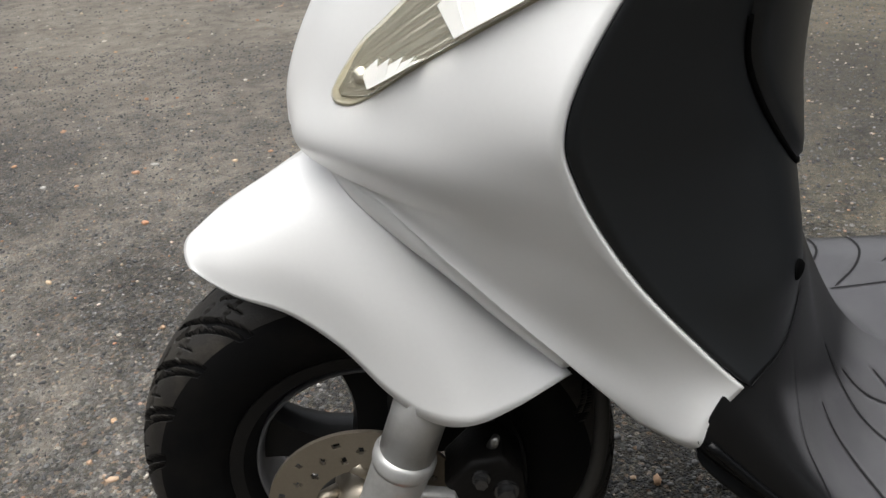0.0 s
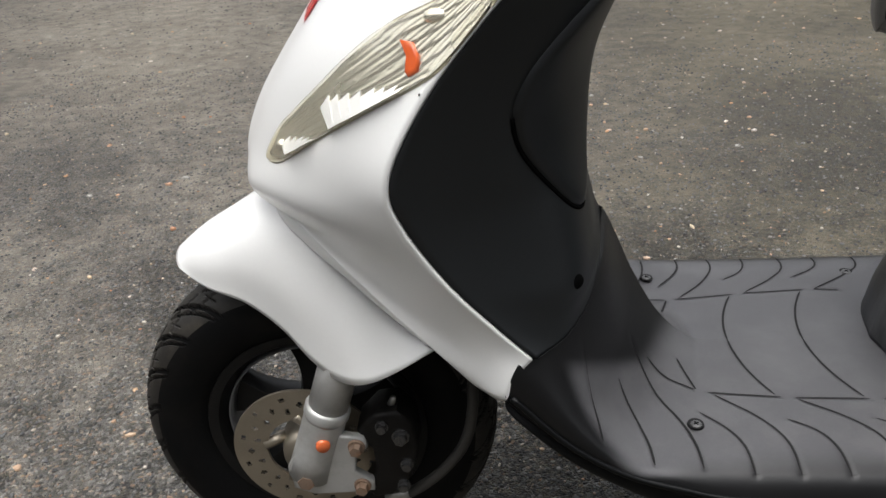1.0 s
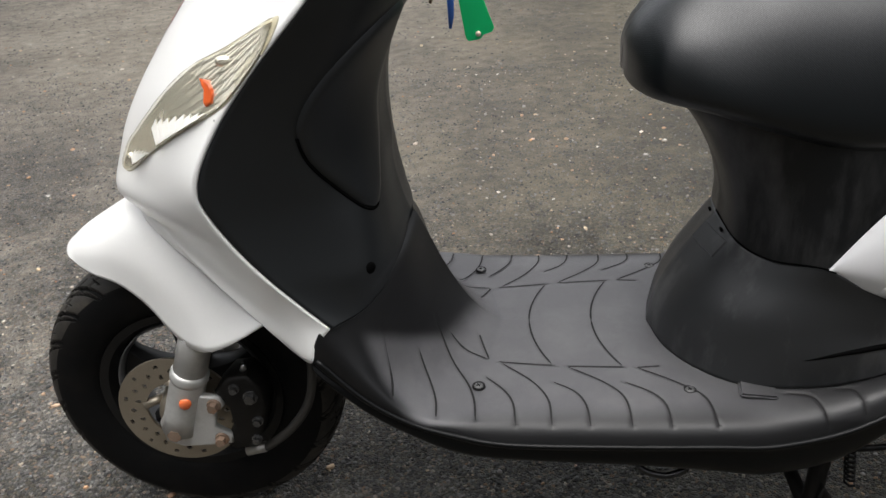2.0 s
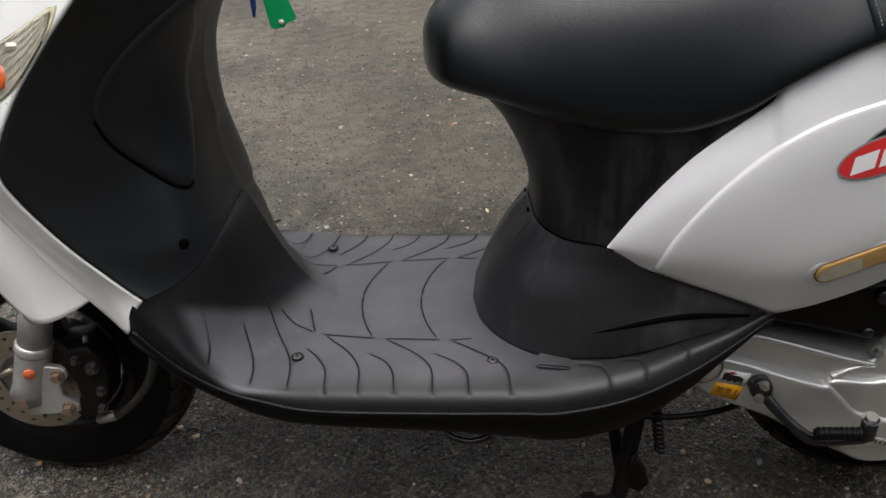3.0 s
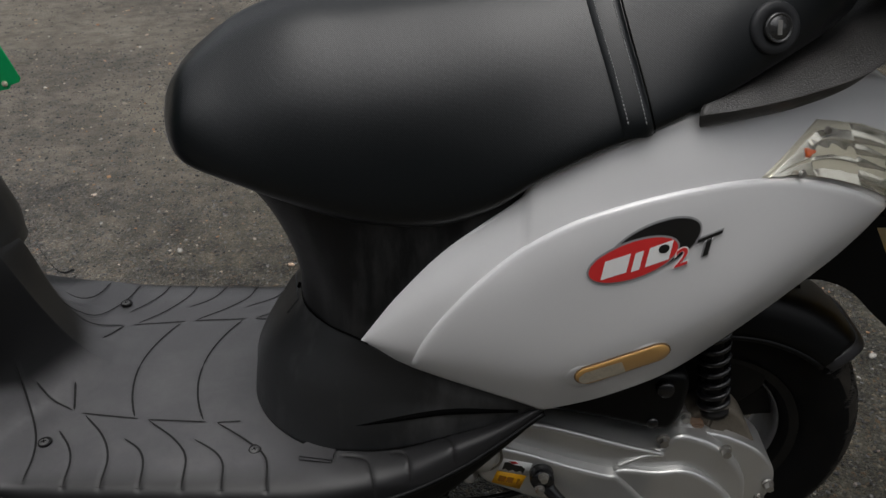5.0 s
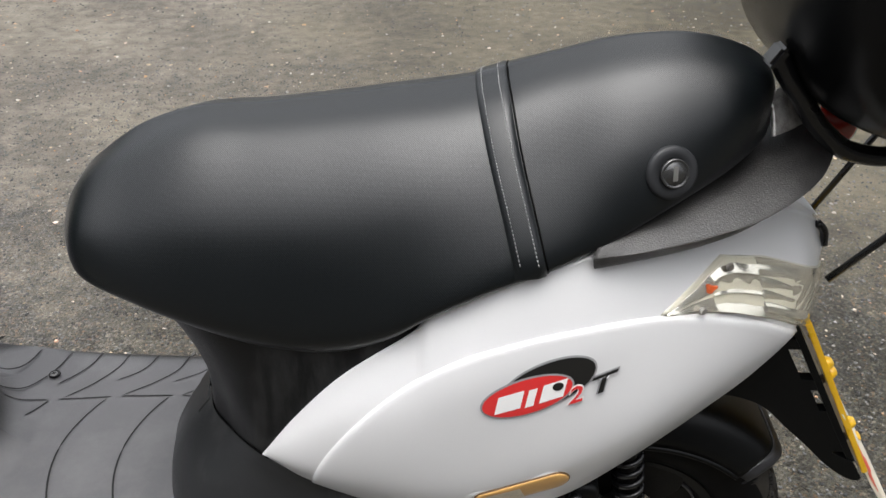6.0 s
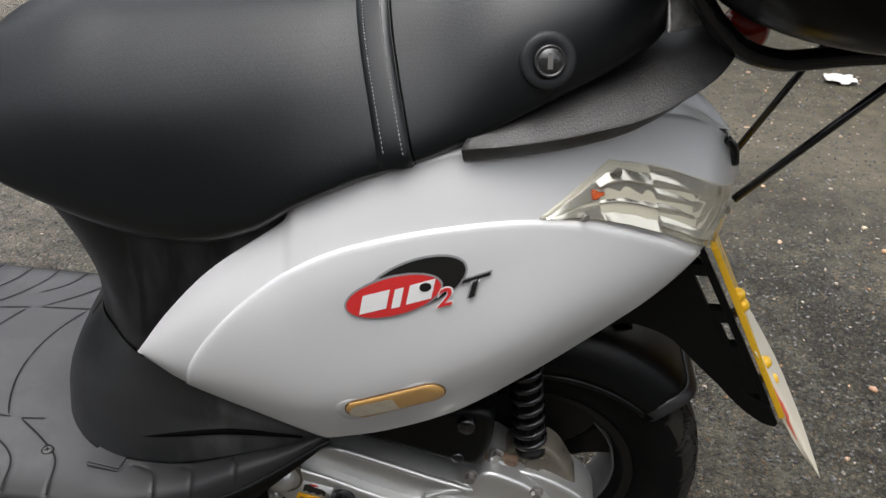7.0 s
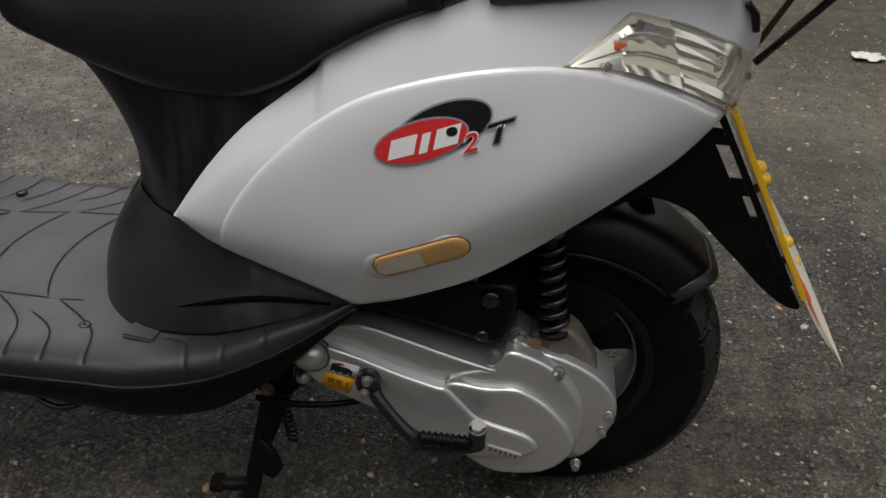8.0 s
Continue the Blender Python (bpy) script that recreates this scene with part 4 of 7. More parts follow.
# black inner leg shield
SHIELD_A = [
    [(0.375, -0.120, 0.870), (0.395, -0.060, 0.875), (0.400, 0, 0.875)],
    [(0.340, -0.150, 0.800), (0.372, -0.070, 0.800), (0.376, 0, 0.800)],
    [(0.300, -0.160, 0.742), (0.336, -0.080, 0.742), (0.342, 0, 0.745)],
    [(0.265, -0.165, 0.690), (0.311, -0.085, 0.690), (0.320, 0, 0.690)],
    [(0.245, -0.165, 0.640), (0.303, -0.085, 0.640), (0.315, 0, 0.640)],
    [(0.248, -0.160, 0.600), (0.303, -0.085, 0.595), (0.318, 0, 0.597)],
    [(0.260, -0.152, 0.570), (0.307, -0.085, 0.568), (0.316, 0, 0.570)],
    [(0.273, -0.150, 0.540), (0.311, -0.085, 0.540), (0.318, 0, 0.545)],
    [(0.281, -0.153, 0.510), (0.315, -0.088, 0.515), (0.323, 0, 0.522)],
]
SHIELD_B = [
    [(0.287, -0.158, 0.482), (0.319, -0.090, 0.492), (0.328, 0, 0.502)],
    [(0.289, -0.158, 0.462), (0.323, -0.090, 0.475), (0.334, 0, 0.487)],
    [(0.290, -0.158, 0.446), (0.323, -0.090, 0.462), (0.337, 0, 0.476)],
    [(0.293, -0.156, 0.434), (0.325, -0.088, 0.453), (0.340, 0, 0.470)],
]
SHIELD = SHIELD_A + SHIELD_B
INSET = [(x + 0.004, y + 0.002, z) for x, y, z in EDGE]
SG = surface([[e] + a for e, a in zip(INSET, SHIELD)], 90, 44)
bm = bmesh.new()
add_grid(bm, SG, flip=True)
add_grid(bm, mirror_y(SG))
bmesh.ops.remove_doubles(bm, verts=bm.verts, dist=1e-5)
smooth(bm)
shield = part("leg_shield", bm, M_SHIELD, scooter, "matt black inner leg shield", thick=0.003, offset=-1)
T_SHIELD = tree_of([SG])
DOOR = ring(np.array([(0.352, 0, 0.775), (0.300, 0, 0.7375), (0.262, 0, 0.700), (0.2435, 0, 0.669), (0.2415, 0, 0.645), (0.248, 0, 0.618), (0.268, 0, 0.584), (0.299, 0, 0.5435), (0.308, 0, 0.546), (0.309, 0, 0.60), (0.315, 0, 0.68), (0.345, 0, 0.755)]), 84)[:, [0, 2]]
part("glovebox_door", drape_bm([T_SHIELD], DOOR, 0.0055, 12, 0.009, (0.285, 0.665)), M_SHIELD, shield, "moulded black glovebox door")
bm = tube_bm([(x, T_SHIELD.ray_cast(Vector((x, -0.6, z)), Vector((0, 1, 0)))[0].y - 0.0002, z) for x, z in [DOOR[i] for i in range(26, 56)]], 0.0022, 6)
part("door_gap", bm, M_DARKHOLE, shield)
h = T_SHIELD.ray_cast(Vector((0.299, -0.6, 0.479)), Vector((0, 1, 0)))
bm = lathe_bm([(0.0, -0.0015), (0.0065, -0.0015), (0.0075, 0.0), (0.0075, 0.004), (0.0, 0.004)], h[0], 20)
bmesh.ops.rotate(bm, verts=bm.verts, cent=h[0], matrix=Matrix.Rotation(0.75, 3, 'Z'))
part("screw_hole", bm, M_DARKHOLE, shield, "recessed screw hole")
rim = [tuple(Vector(p) + Vector((0.0008, -0.0006, -0.0004))) for p in SG[-1][::2]]
part("seam", tube_bm(rim, 0.0006, 6), M_SATIN, shield)
# plain cap that closes the top of the column
bm = bmesh.new()
top_ring = np.concatenate([NG[0][::-1], mirror_y(NG[0])[1:], mirror_y(SG[0])[1:], SG[0][::-1][1:-1]])
vs = [bm.verts.new(p) for p in top_ring]
cap = bm.verts.new((0.28, 0, 0.905))
for a, b in zip(vs, vs[1:] + vs[:1]):
    bm.faces.new((a, b, cap))
bmesh.ops.recalc_face_normals(bm, faces=bm.faces)
smooth(bm)
part("column_cap", bm, M_SATIN, scooter, "plain black cap of the steering column")

# footboard: one moulding from the ramp to the tail, with skirt; grooves are cut into the deck
DECK_A = [
    [(0.337, 0, 0.487), (0.320, -0.082, 0.468), (0.279, -0.150, 0.446), (0.245, -0.1930, 0.430), (0.232, -0.1960, 0.402), (0.230, -0.194, 0.395), (0.232, -0.180, 0.385), (0.25, 0, 0.38)],
    [(0.347, 0, 0.468), (0.331, -0.085, 0.450), (0.293, -0.155, 0.430), (0.250, -0.1975, 0.418), (0.234, -0.2015, 0.388), (0.232, -0.200, 0.379), (0.235, -0.185, 0.365), (0.26, 0, 0.36)],
    [(0.374, 0, 0.405), (0.354, -0.084, 0.370), (0.322, -0.155, 0.349), (0.300, -0.2040, 0.354), (0.286, -0.211, 0.339), (0.284, -0.208, 0.336), (0.285, -0.190, 0.312), (0.29, 0, 0.30)],
]
DECK_B = [
    [(0.404, 0, 0.352), (0.386, -0.092, 0.322), (0.360, -0.155, 0.316), (0.345, -0.2070, 0.315), (0.339, -0.216, 0.306), (0.338, -0.213, 0.305), (0.339, -0.193, 0.276), (0.34, 0, 0.26)],
    [(0.438, 0, 0.318), (0.420, -0.102, 0.310), (0.402, -0.160, 0.308), (0.395, -0.2090, 0.304), (0.392, -0.221, 0.291), (0.392, -0.218, 0.283), (0.393, -0.196, 0.252), (0.40, 0, 0.23)],
    [(0.474, 0, 0.310), (0.460, -0.100, 0.307), (0.457, -0.165, 0.307), (0.457, -0.2100, 0.300), (0.457, -0.225, 0.280), (0.457, -0.222, 0.272), (0.457, -0.197, 0.242), (0.457, 0, 0.22)],
]
DECK_C = [
    [(0.600, 0, 0.308), (0.600, -0.100, 0.308), (0.600, -0.165, 0.307), (0.600, -0.2110, 0.298), (0.600, -0.226, 0.277), (0.600, -0.223, 0.269), (0.600, -0.197, 0.232), (0.60, 0, 0.21)],
    [(0.700, 0, 0.308), (0.700, -0.100, 0.308), (0.700, -0.165, 0.307), (0.700, -0.2110, 0.298), (0.700, -0.226, 0.277), (0.700, -0.223, 0.269), (0.700, -0.196, 0.220), (0.70, 0, 0.20)],
    [(0.765, 0, 0.310), (0.765, -0.100, 0.310), (0.765, -0.165, 0.310), (0.765, -0.2100, 0.300), (0.765, -0.225, 0.277), (0.765, -0.222, 0.269), (0.765, -0.194, 0.212), (0.765, 0, 0.20)],
]
DECK_D = [
    [(0.850, 0, 0.322), (0.850, -0.100, 0.322), (0.850, -0.160, 0.322), (0.848, -0.1990, 0.313), (0.846, -0.214, 0.289), (0.846, -0.211, 0.281), (0.845, -0.182, 0.222), (0.845, 0, 0.21)],
    [(0.920, 0, 0.346), (0.920, -0.100, 0.346), (0.920, -0.155, 0.346), (0.918, -0.1880, 0.341), (0.915, -0.200, 0.316), (0.915, -0.197, 0.308), (0.910, -0.172, 0.264), (0.91, 0, 0.25)],
    [(0.970, 0, 0.364), (0.970, -0.090, 0.364), (0.970, -0.150, 0.364), (0.968, -0.1770, 0.361), (0.963, -0.186, 0.342), (0.963, -0.183, 0.335), (0.955, -0.160, 0.305), (0.95, 0, 0.30)],
]
DECK_E = [
    [(1.020, 0, 0.388), (1.020, -0.080, 0.388), (1.020, -0.145, 0.388), (1.020, -0.1640, 0.387), (1.020, -0.167, 0.378), (1.018, -0.165, 0.373), (1.012, -0.150, 0.365), (1.01, 0, 0.36)],
]
DECK = DECK_A + DECK_B + DECK_C + DECK_D + DECK_E
DG = surface(DECK, 640, 360)
T_PLAIN = tree_of([DG, mirror_y(DG)])
LINES_A = [
    [(0.382, 0.070), (0.405, 0.082), (0.430, 0.091)], [(0.444, 0.095), (0.518, 0.104)], [(0.532, 0.106), (0.607, 0.110)], [(0.621, 0.111), (0.650, 0.108)],
    [(0.487 + 2.6 * y * y, y) for y in np.linspace(0, 0.100, 9)], [(0.573 + 2.6 * y * y, y) for y in np.linspace(0, 0.106, 9)], [(0.432, 0.090), (0.419, 0.048)],
    [(0.345, 0.120), (0.360, 0.150), (0.368, 0.178), (0.370, 0.206)], [(0.305, 0.150), (0.316, 0.175), (0.320, 0.202)],
    [(0.364, 0.070), (0.390, 0.112), (0.407, 0.145), (0.415, 0.175), (0.417, 0.206)],
    [(0.428, 0.127), (0.450, 0.153), (0.462, 0.178), (0.465, 0.212)], [(0.450, 0.099), (0.485, 0.135), (0.505, 0.172), (0.508, 0.212)],
]
LINES_B = [
    [(0.514, 0.140), (0.538, 0.158), (0.550, 0.180), (0.554, 0.212)], [(0.534, 0.108), (0.575, 0.140), (0.598, 0.170), (0.603, 0.212)],
    [(0.601, 0.141), (0.630, 0.160), (0.645, 0.180), (0.649, 0.212)], [(0.622, 0.112), (0.665, 0.142), (0.694, 0.170), (0.702, 0.212)],
    [(0.787, 0.170), (0.815, 0.180), (0.826, 0.212)], [(0.846, 0.172), (0.862, 0.180), (0.868, 0.206)], [(0.905, 0.168), (0.914, 0.178), (0.918, 0.196)],
]
LINES = LINES_A + LINES_B
flat_z = DG[..., 2].copy()
ax, ay = DG[..., 0], np.abs(DG[..., 1])
near_top = np.arange(DG.shape[1])[None, :] < DG.shape[1] * 4.3 / 7
best = np.full(ax.shape, 1.0)
for line in LINES:
    pts = np.array(line)
    pts = crom(np.column_stack([pts, np.zeros(len(pts))]), 24)[:, :2] if len(pts) > 2 else pts
    for (x0, y0), (x1, y1) in zip(pts[:-1], pts[1:]):
        dx, dy = x1 - x0, y1 - y0
        s = np.clip(((ax - x0) * dx + (ay - y0) * dy) / (dx * dx + dy * dy + 1e-12), 0, 1)
        best = np.minimum(best, np.hypot(ax - x0 - s * dx, ay - y0 - s * dy))
cutd = 0.0010 * np.exp(-(best / 0.0030) ** 2)
depth = np.where(near_top, cutd, 0)
DG[..., 2] -= depth
DG[..., 1] += depth * (np.arange(DG.shape[1])[None, :] > DG.shape[1] * 3.0 / 7) * 0.8
CUT = int(DG.shape[1] * 4.0 / 7) + 1
FAR = mirror_y(DG)
far_in = np.clip((FAR[..., 1] - 0.075) / 0.07, 0, 1) * np.clip((0.47 - FAR[..., 0]) / 0.03, 0, 1)
FAR[..., 2] -= 0.75 * far_in * np.clip(FAR[..., 2] - 0.305, 0, None)
bm = bmesh.new()
add_grid(bm, DG[:, :CUT + 1])
add_grid(bm, FAR[:, :CUT + 1], flip=True)
bmesh.ops.remove_doubles(bm, verts=bm.verts, dist=1e-5)
bmesh.ops.recalc_face_normals(bm, faces=bm.faces)
smooth(bm)
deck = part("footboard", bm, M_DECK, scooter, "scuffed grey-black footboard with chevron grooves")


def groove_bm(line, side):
    """The bed of one groove, laid in its channel: grime and depth shade as dark colour."""
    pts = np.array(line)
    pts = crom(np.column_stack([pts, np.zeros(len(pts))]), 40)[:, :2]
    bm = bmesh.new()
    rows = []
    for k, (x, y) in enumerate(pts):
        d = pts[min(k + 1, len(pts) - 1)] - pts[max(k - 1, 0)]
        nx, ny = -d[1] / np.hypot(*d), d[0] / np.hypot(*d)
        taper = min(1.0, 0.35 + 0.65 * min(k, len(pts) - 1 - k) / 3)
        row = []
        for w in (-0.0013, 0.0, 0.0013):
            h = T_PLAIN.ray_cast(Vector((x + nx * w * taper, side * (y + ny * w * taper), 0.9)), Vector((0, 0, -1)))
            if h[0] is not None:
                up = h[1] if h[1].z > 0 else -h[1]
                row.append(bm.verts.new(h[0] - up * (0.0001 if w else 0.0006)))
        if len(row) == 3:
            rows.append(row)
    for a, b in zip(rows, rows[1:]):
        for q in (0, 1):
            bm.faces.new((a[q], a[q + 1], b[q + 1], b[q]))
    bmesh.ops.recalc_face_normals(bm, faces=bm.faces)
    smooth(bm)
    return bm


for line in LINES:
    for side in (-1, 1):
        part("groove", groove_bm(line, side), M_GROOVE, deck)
for skirt_grid in (DG[::4, CUT::3], FAR[::4, CUT::3]):
    bm = bmesh.new()
    add_grid(bm, skirt_grid)
    bmesh.ops.recalc_face_normals(bm, faces=bm.faces)
    smooth(bm)
    part("footboard_skirt", bm, M_SATIN, deck, "black skirt and underside of the footboard")
T_DECK = tree_of([DG])
for side in (-1, 1):
    rim_line = [(r[4][0], side * (-r[4][1] + 0.0005), r[4][2]) for r in DECK[1 if side < 0 else 5:]]
    part("footboard_rim", tube_bm(rim_line, 0.0032, 8, samples=90), M_SATIN, deck, "raised rim of the footboard")
for sx, sy, sz in ((0.420, -0.149, 0.3105), (0.678, -0.155, 0.307), (0.416, 0.147, 0.3105), (0.676, 0.155, 0.307), (0.925, -0.182, 0.343)):
    small = sx > 0.9
    r0 = 0.004 if small else 0.0074
    # flat dark disc: the shadow in the screw's recess, put into colour
    bm = lathe_bm([(0.0, 0.0003), (r0 * 0.98, 0.0005), (r0 * 1.08, 0.0003), (r0 * 1.15, -0.002), (0.0, -0.004)], (sx, sy, sz), 24, "z")
    cup = part("screw_recess_shadow", bm, M_GROOVE, deck)
    bm = lathe_bm([(0.0, 0.0014), (r0 * 0.5, 0.0013), (r0 * 0.72, 0.0008), (r0 * 0.78, 0.0), (0.0, 0.0)], (sx, sy - r0 * 0.22, sz + 0.0003), 20, "z")
    part("screw", bm, M_DULLSTEEL, cup, "cross-head steel screw")
    bm = box_bm((r0 * 0.8, r0 * 0.16, 0.0012), Matrix.Translation((sx, sy - r0 * 0.22, sz + 0.0014)) @ Matrix.Rotation(0.5, 4, 'Z'), 0)
    box_bm((r0 * 0.16, r0 * 0.8, 0.0012), Matrix.Translation((sx, sy - r0 * 0.22, sz + 0.0014)) @ Matrix.Rotation(0.5, 4, 'Z'), 0, bm)
    part("screw_slot", bm, M_DARKHOLE, cup)
# raised pad beside the tunnel
for px, py in ((0.757, -0.163),):
    bm = box_bm((0.044, 0.030, 0.006), Matrix.Translation((px, py, 0.3105)) @ Matrix.Rotation(-0.15, 4, 'Z'), 0.0025)
    part("footrest_cover", bm, M_DECK, deck)
bm = tube_bm([(0.612, -0.172, 0.236), (0.614, -0.186, 0.222), (0.622, -0.196, 0.214), (0.646, -0.200, 0.209), (0.670, -0.196, 0.214), (0.678, -0.186, 0.222), (0.680, -0.172, 0.236)], 0.0045, 10, samples=24)
part("bag_hook", bm, M_METALBLACK, scooter, "black steel loop under the footboard")

# tunnel that rises from the footboard under the seat
TUN_A = [
    [(0.728, 0, 0.474), (0.739, -0.070, 0.464), (0.770, -0.106, 0.457), (0.817, -0.1555, 0.4705), (0.870, -0.1650, 0.443), (0.963, -0.1670, 0.406), (1.020, -0.1660, 0.387)],
    [(0.703, 0, 0.440), (0.716, -0.065, 0.436), (0.750, -0.106, 0.430), (0.802, -0.1470, 0.436), (0.870, -0.1660, 0.420), (0.950, -0.1700, 0.396), (1.020, -0.1670, 0.386)],
    [(0.677, 0, 0.400), (0.690, -0.065, 0.396), (0.724, -0.114, 0.392), (0.778, -0.1500, 0.392), (0.862, -0.1660, 0.391), (0.945, -0.1690, 0.382), (1.020, -0.1670, 0.386)],
    [(0.656, 0, 0.355), (0.671, -0.065, 0.353), (0.706, -0.116, 0.351), (0.766, -0.1520, 0.351), (0.850, -0.1700, 0.362), (0.940, -0.1690, 0.370), (1.020, -0.1660, 0.385)],
]
TUN_B = [
    [(0.648, 0, 0.308), (0.662, -0.065, 0.308), (0.697, -0.118, 0.308), (0.752, -0.1550, 0.310), (0.840, -0.1690, 0.321), (0.935, -0.1680, 0.351), (1.020, -0.1640, 0.384)],
]
TUN = TUN_A + TUN_B
TG = surface(TUN, 40, 60)
bm = bmesh.new()
add_grid(bm, TG)
add_grid(bm, mirror_y(TG), flip=True)
bmesh.ops.remove_doubles(bm, verts=bm.verts, dist=1e-5)
bmesh.ops.recalc_face_normals(bm, faces=bm.faces)
smooth(bm)
tunnel = part("tunnel_cover", bm, M_TUNNEL, scooter, "scuffed black tunnel cover behind the footboard", thick=0.003, offset=-1)
T_TUN = tree_of([TG, mirror_y(TG)])


def on_tunnel(y, z, up):
    """A point on the tunnel's front face, raised by up along its slope."""
    h = T_TUN.ray_cast(Vector((0.45, y, z)), Vector((1, 0, 0)))
    return tuple(h[0] + Vector((-0.78, 0, 0.62)) * up)


# flat tab moulded on the tunnel's front, two dark clip holes above it
g = np.array([[on_tunnel(-0.029 + 0.031 * v, 0.4478 + 0.0112 * u, 0.0014 if max(abs(u), abs(v)) < 0.93 else -0.0008) for v in (-1.0, -0.92, -0.5, 0.0, 0.5, 0.92, 1.0)] for u in (-1.0, -0.92, 0.0, 0.92, 1.0)])
bm = bmesh.new()
add_grid(bm, g, flip=True)
bmesh.ops.recalc_face_normals(bm, faces=bm.faces)
part("moulded_tab", bm, M_TUNNEL, tunnel, sharp=20)
for y, z in ((0.020, 0.4655), (-0.036, 0.4635)):
    c0 = on_tunnel(y, z, 0.0)
    part("clip_hole", tube_bm([(c0[0] - 0.0012, y - 0.0035, z + 0.0008), (c0[0] - 0.0012, y + 0.0035, z + 0.0012)], 0.0018, 8), M_DARKHOLE, tunnel, "dark clip hole")
# near-black wedge laid on the tunnel in place of the fold's shadow
crease_shadow = []
for s in np.linspace(0, 1, 18):
    x, z = 0.80 + 0.19 * s, 0.352 + 0.030 * s + 0.012 * math.sin(math.pi * s)
    h = T_TUN.ray_cast(Vector((x, -0.6, z)), Vector((0, 1, 0)))
    if h[0] is not None:
        crease_shadow.append(tuple(h[0] + Vector((0, 0.0018, -0.001))))
part("crease_shadow", tube_bm(crease_shadow, [0.0018, 0.0042, 0.0050, 0.0030], 8), M_DARKHOLE, tunnel)
seam = [tuple(Vector(p) + Vector((0, -0.0006, 0.0008))) for p in TG[0][:32]]
part("seam", tube_bm(seam, 0.0013, 6), M_DARKHOLE, tunnel)

# body under the seat
UND_A = [
    [(0.640, 0, 0.690), (0.650, -0.060, 0.690), (0.690, -0.105, 0.690), (0.780, -0.130, 0.690), (0.900, -0.140, 0.690), (1.040, -0.140, 0.690)],
    [(0.658, 0, 0.640), (0.668, -0.055, 0.640), (0.705, -0.100, 0.640), (0.790, -0.132, 0.640), (0.900, -0.146, 0.640), (1.040, -0.146, 0.640)],
    [(0.690, 0, 0.600), (0.699, -0.055, 0.600), (0.730, -0.098, 0.600), (0.800, -0.134, 0.600), (0.900, -0.149, 0.600), (1.040, -0.149, 0.600)],
    [(0.715, 0, 0.552), (0.722, -0.055, 0.552), (0.750, -0.096, 0.552), (0.810, -0.138, 0.552), (0.880, -0.151, 0.552), (1.040, -0.150, 0.552)],
]
UND_B = [
    [(0.728, 0, 0.508), (0.735, -0.058, 0.508), (0.762, -0.098, 0.508), (0.812, -0.145, 0.508), (0.870, -0.152, 0.508), (1.040, -0.150, 0.508)],
    [(0.728, 0, 0.474), (0.738, -0.068, 0.465), (0.768, -0.104, 0.458), (0.816, -0.153, 0.468), (0.870, -0.155, 0.450), (1.040, -0.150, 0.450)],
]
UND = UND_A + UND_B
UG = surface(UND, 44, 50)
bm = bmesh.new()
add_grid(bm, UG)
add_grid(bm, mirror_y(UG), flip=True)
bmesh.ops.remove_doubles(bm, verts=bm.verts, dist=1e-5)
bmesh.ops.recalc_face_normals(bm, faces=bm.faces)
smooth(bm)
part("underseat_body", bm, M_BLACK, scooter, "smooth black body under the seat")

# white rear body: side panels and tail
SIDE_A = [
    [(0.8165, -0.1570, 0.4715), (0.8168, -0.1575, 0.4722), (0.8168, -0.1575, 0.4730), (0.817, -0.157, 0.4738)],
    [(0.860, -0.165, 0.4480), (0.860, -0.174, 0.474), (0.860, -0.170, 0.505), (0.860, -0.1560, 0.5320)],
    [(0.910, -0.168, 0.4280), (0.910, -0.183, 0.475), (0.910, -0.178, 0.538), (0.910, -0.1540, 0.5860)],
    [(0.975, -0.168, 0.4030), (0.975, -0.188, 0.476), (0.975, -0.184, 0.565), (0.975, -0.1530, 0.6370)],
    [(0.988, -0.1678, 0.3965), (0.988, -0.1883, 0.4765), (0.988, -0.1847, 0.571), (0.988, -0.1530, 0.6500)],
    [(0.997, -0.1676, 0.3920), (0.997, -0.1886, 0.477), (0.997, -0.1851, 0.577), (0.997, -0.1526, 0.6690)],
    [(1.016, -0.167, 0.3832), (1.018, -0.189, 0.478), (1.018, -0.186, 0.588), (1.018, -0.1520, 0.6790)],
    [(1.040, -0.165, 0.3865), (1.040, -0.1885, 0.481), (1.040, -0.1855, 0.597), (1.040, -0.1518, 0.6900)],
]
SIDE_B = [
    [(1.080, -0.160, 0.3955), (1.080, -0.186, 0.488), (1.080, -0.182, 0.610), (1.080, -0.1500, 0.7060)],
    [(1.150, -0.147, 0.4195), (1.150, -0.177, 0.508), (1.150, -0.170, 0.628), (1.150, -0.1340, 0.7260)],
    [(1.220, -0.125, 0.4575), (1.220, -0.157, 0.538), (1.220, -0.144, 0.645), (1.220, -0.1020, 0.7340)],
    [(1.290, -0.100, 0.5005), (1.290, -0.124, 0.568), (1.290, -0.108, 0.658), (1.290, -0.0700, 0.7380)],
    [(1.350, -0.078, 0.5430), (1.350, -0.090, 0.595), (1.350, -0.076, 0.662), (1.350, -0.0420, 0.7310)],
    [(1.395, -0.055, 0.5880), (1.397, -0.058, 0.612), (1.399, -0.046, 0.664), (1.395, -0.0180, 0.7085)],
    [(1.422, 0.020, 0.5950), (1.432, 0.020, 0.620), (1.434, 0.020, 0.660), (1.424, 0.0200, 0.6760)],
]
SIDE = SIDE_A + SIDE_B
YC = 0.020
def far_side(g):
    h = mirror_y(g)
    h[..., 1] += 2 * YC * np.clip((g[..., 0] - 1.0) / 0.4, 0, 1)
    return h
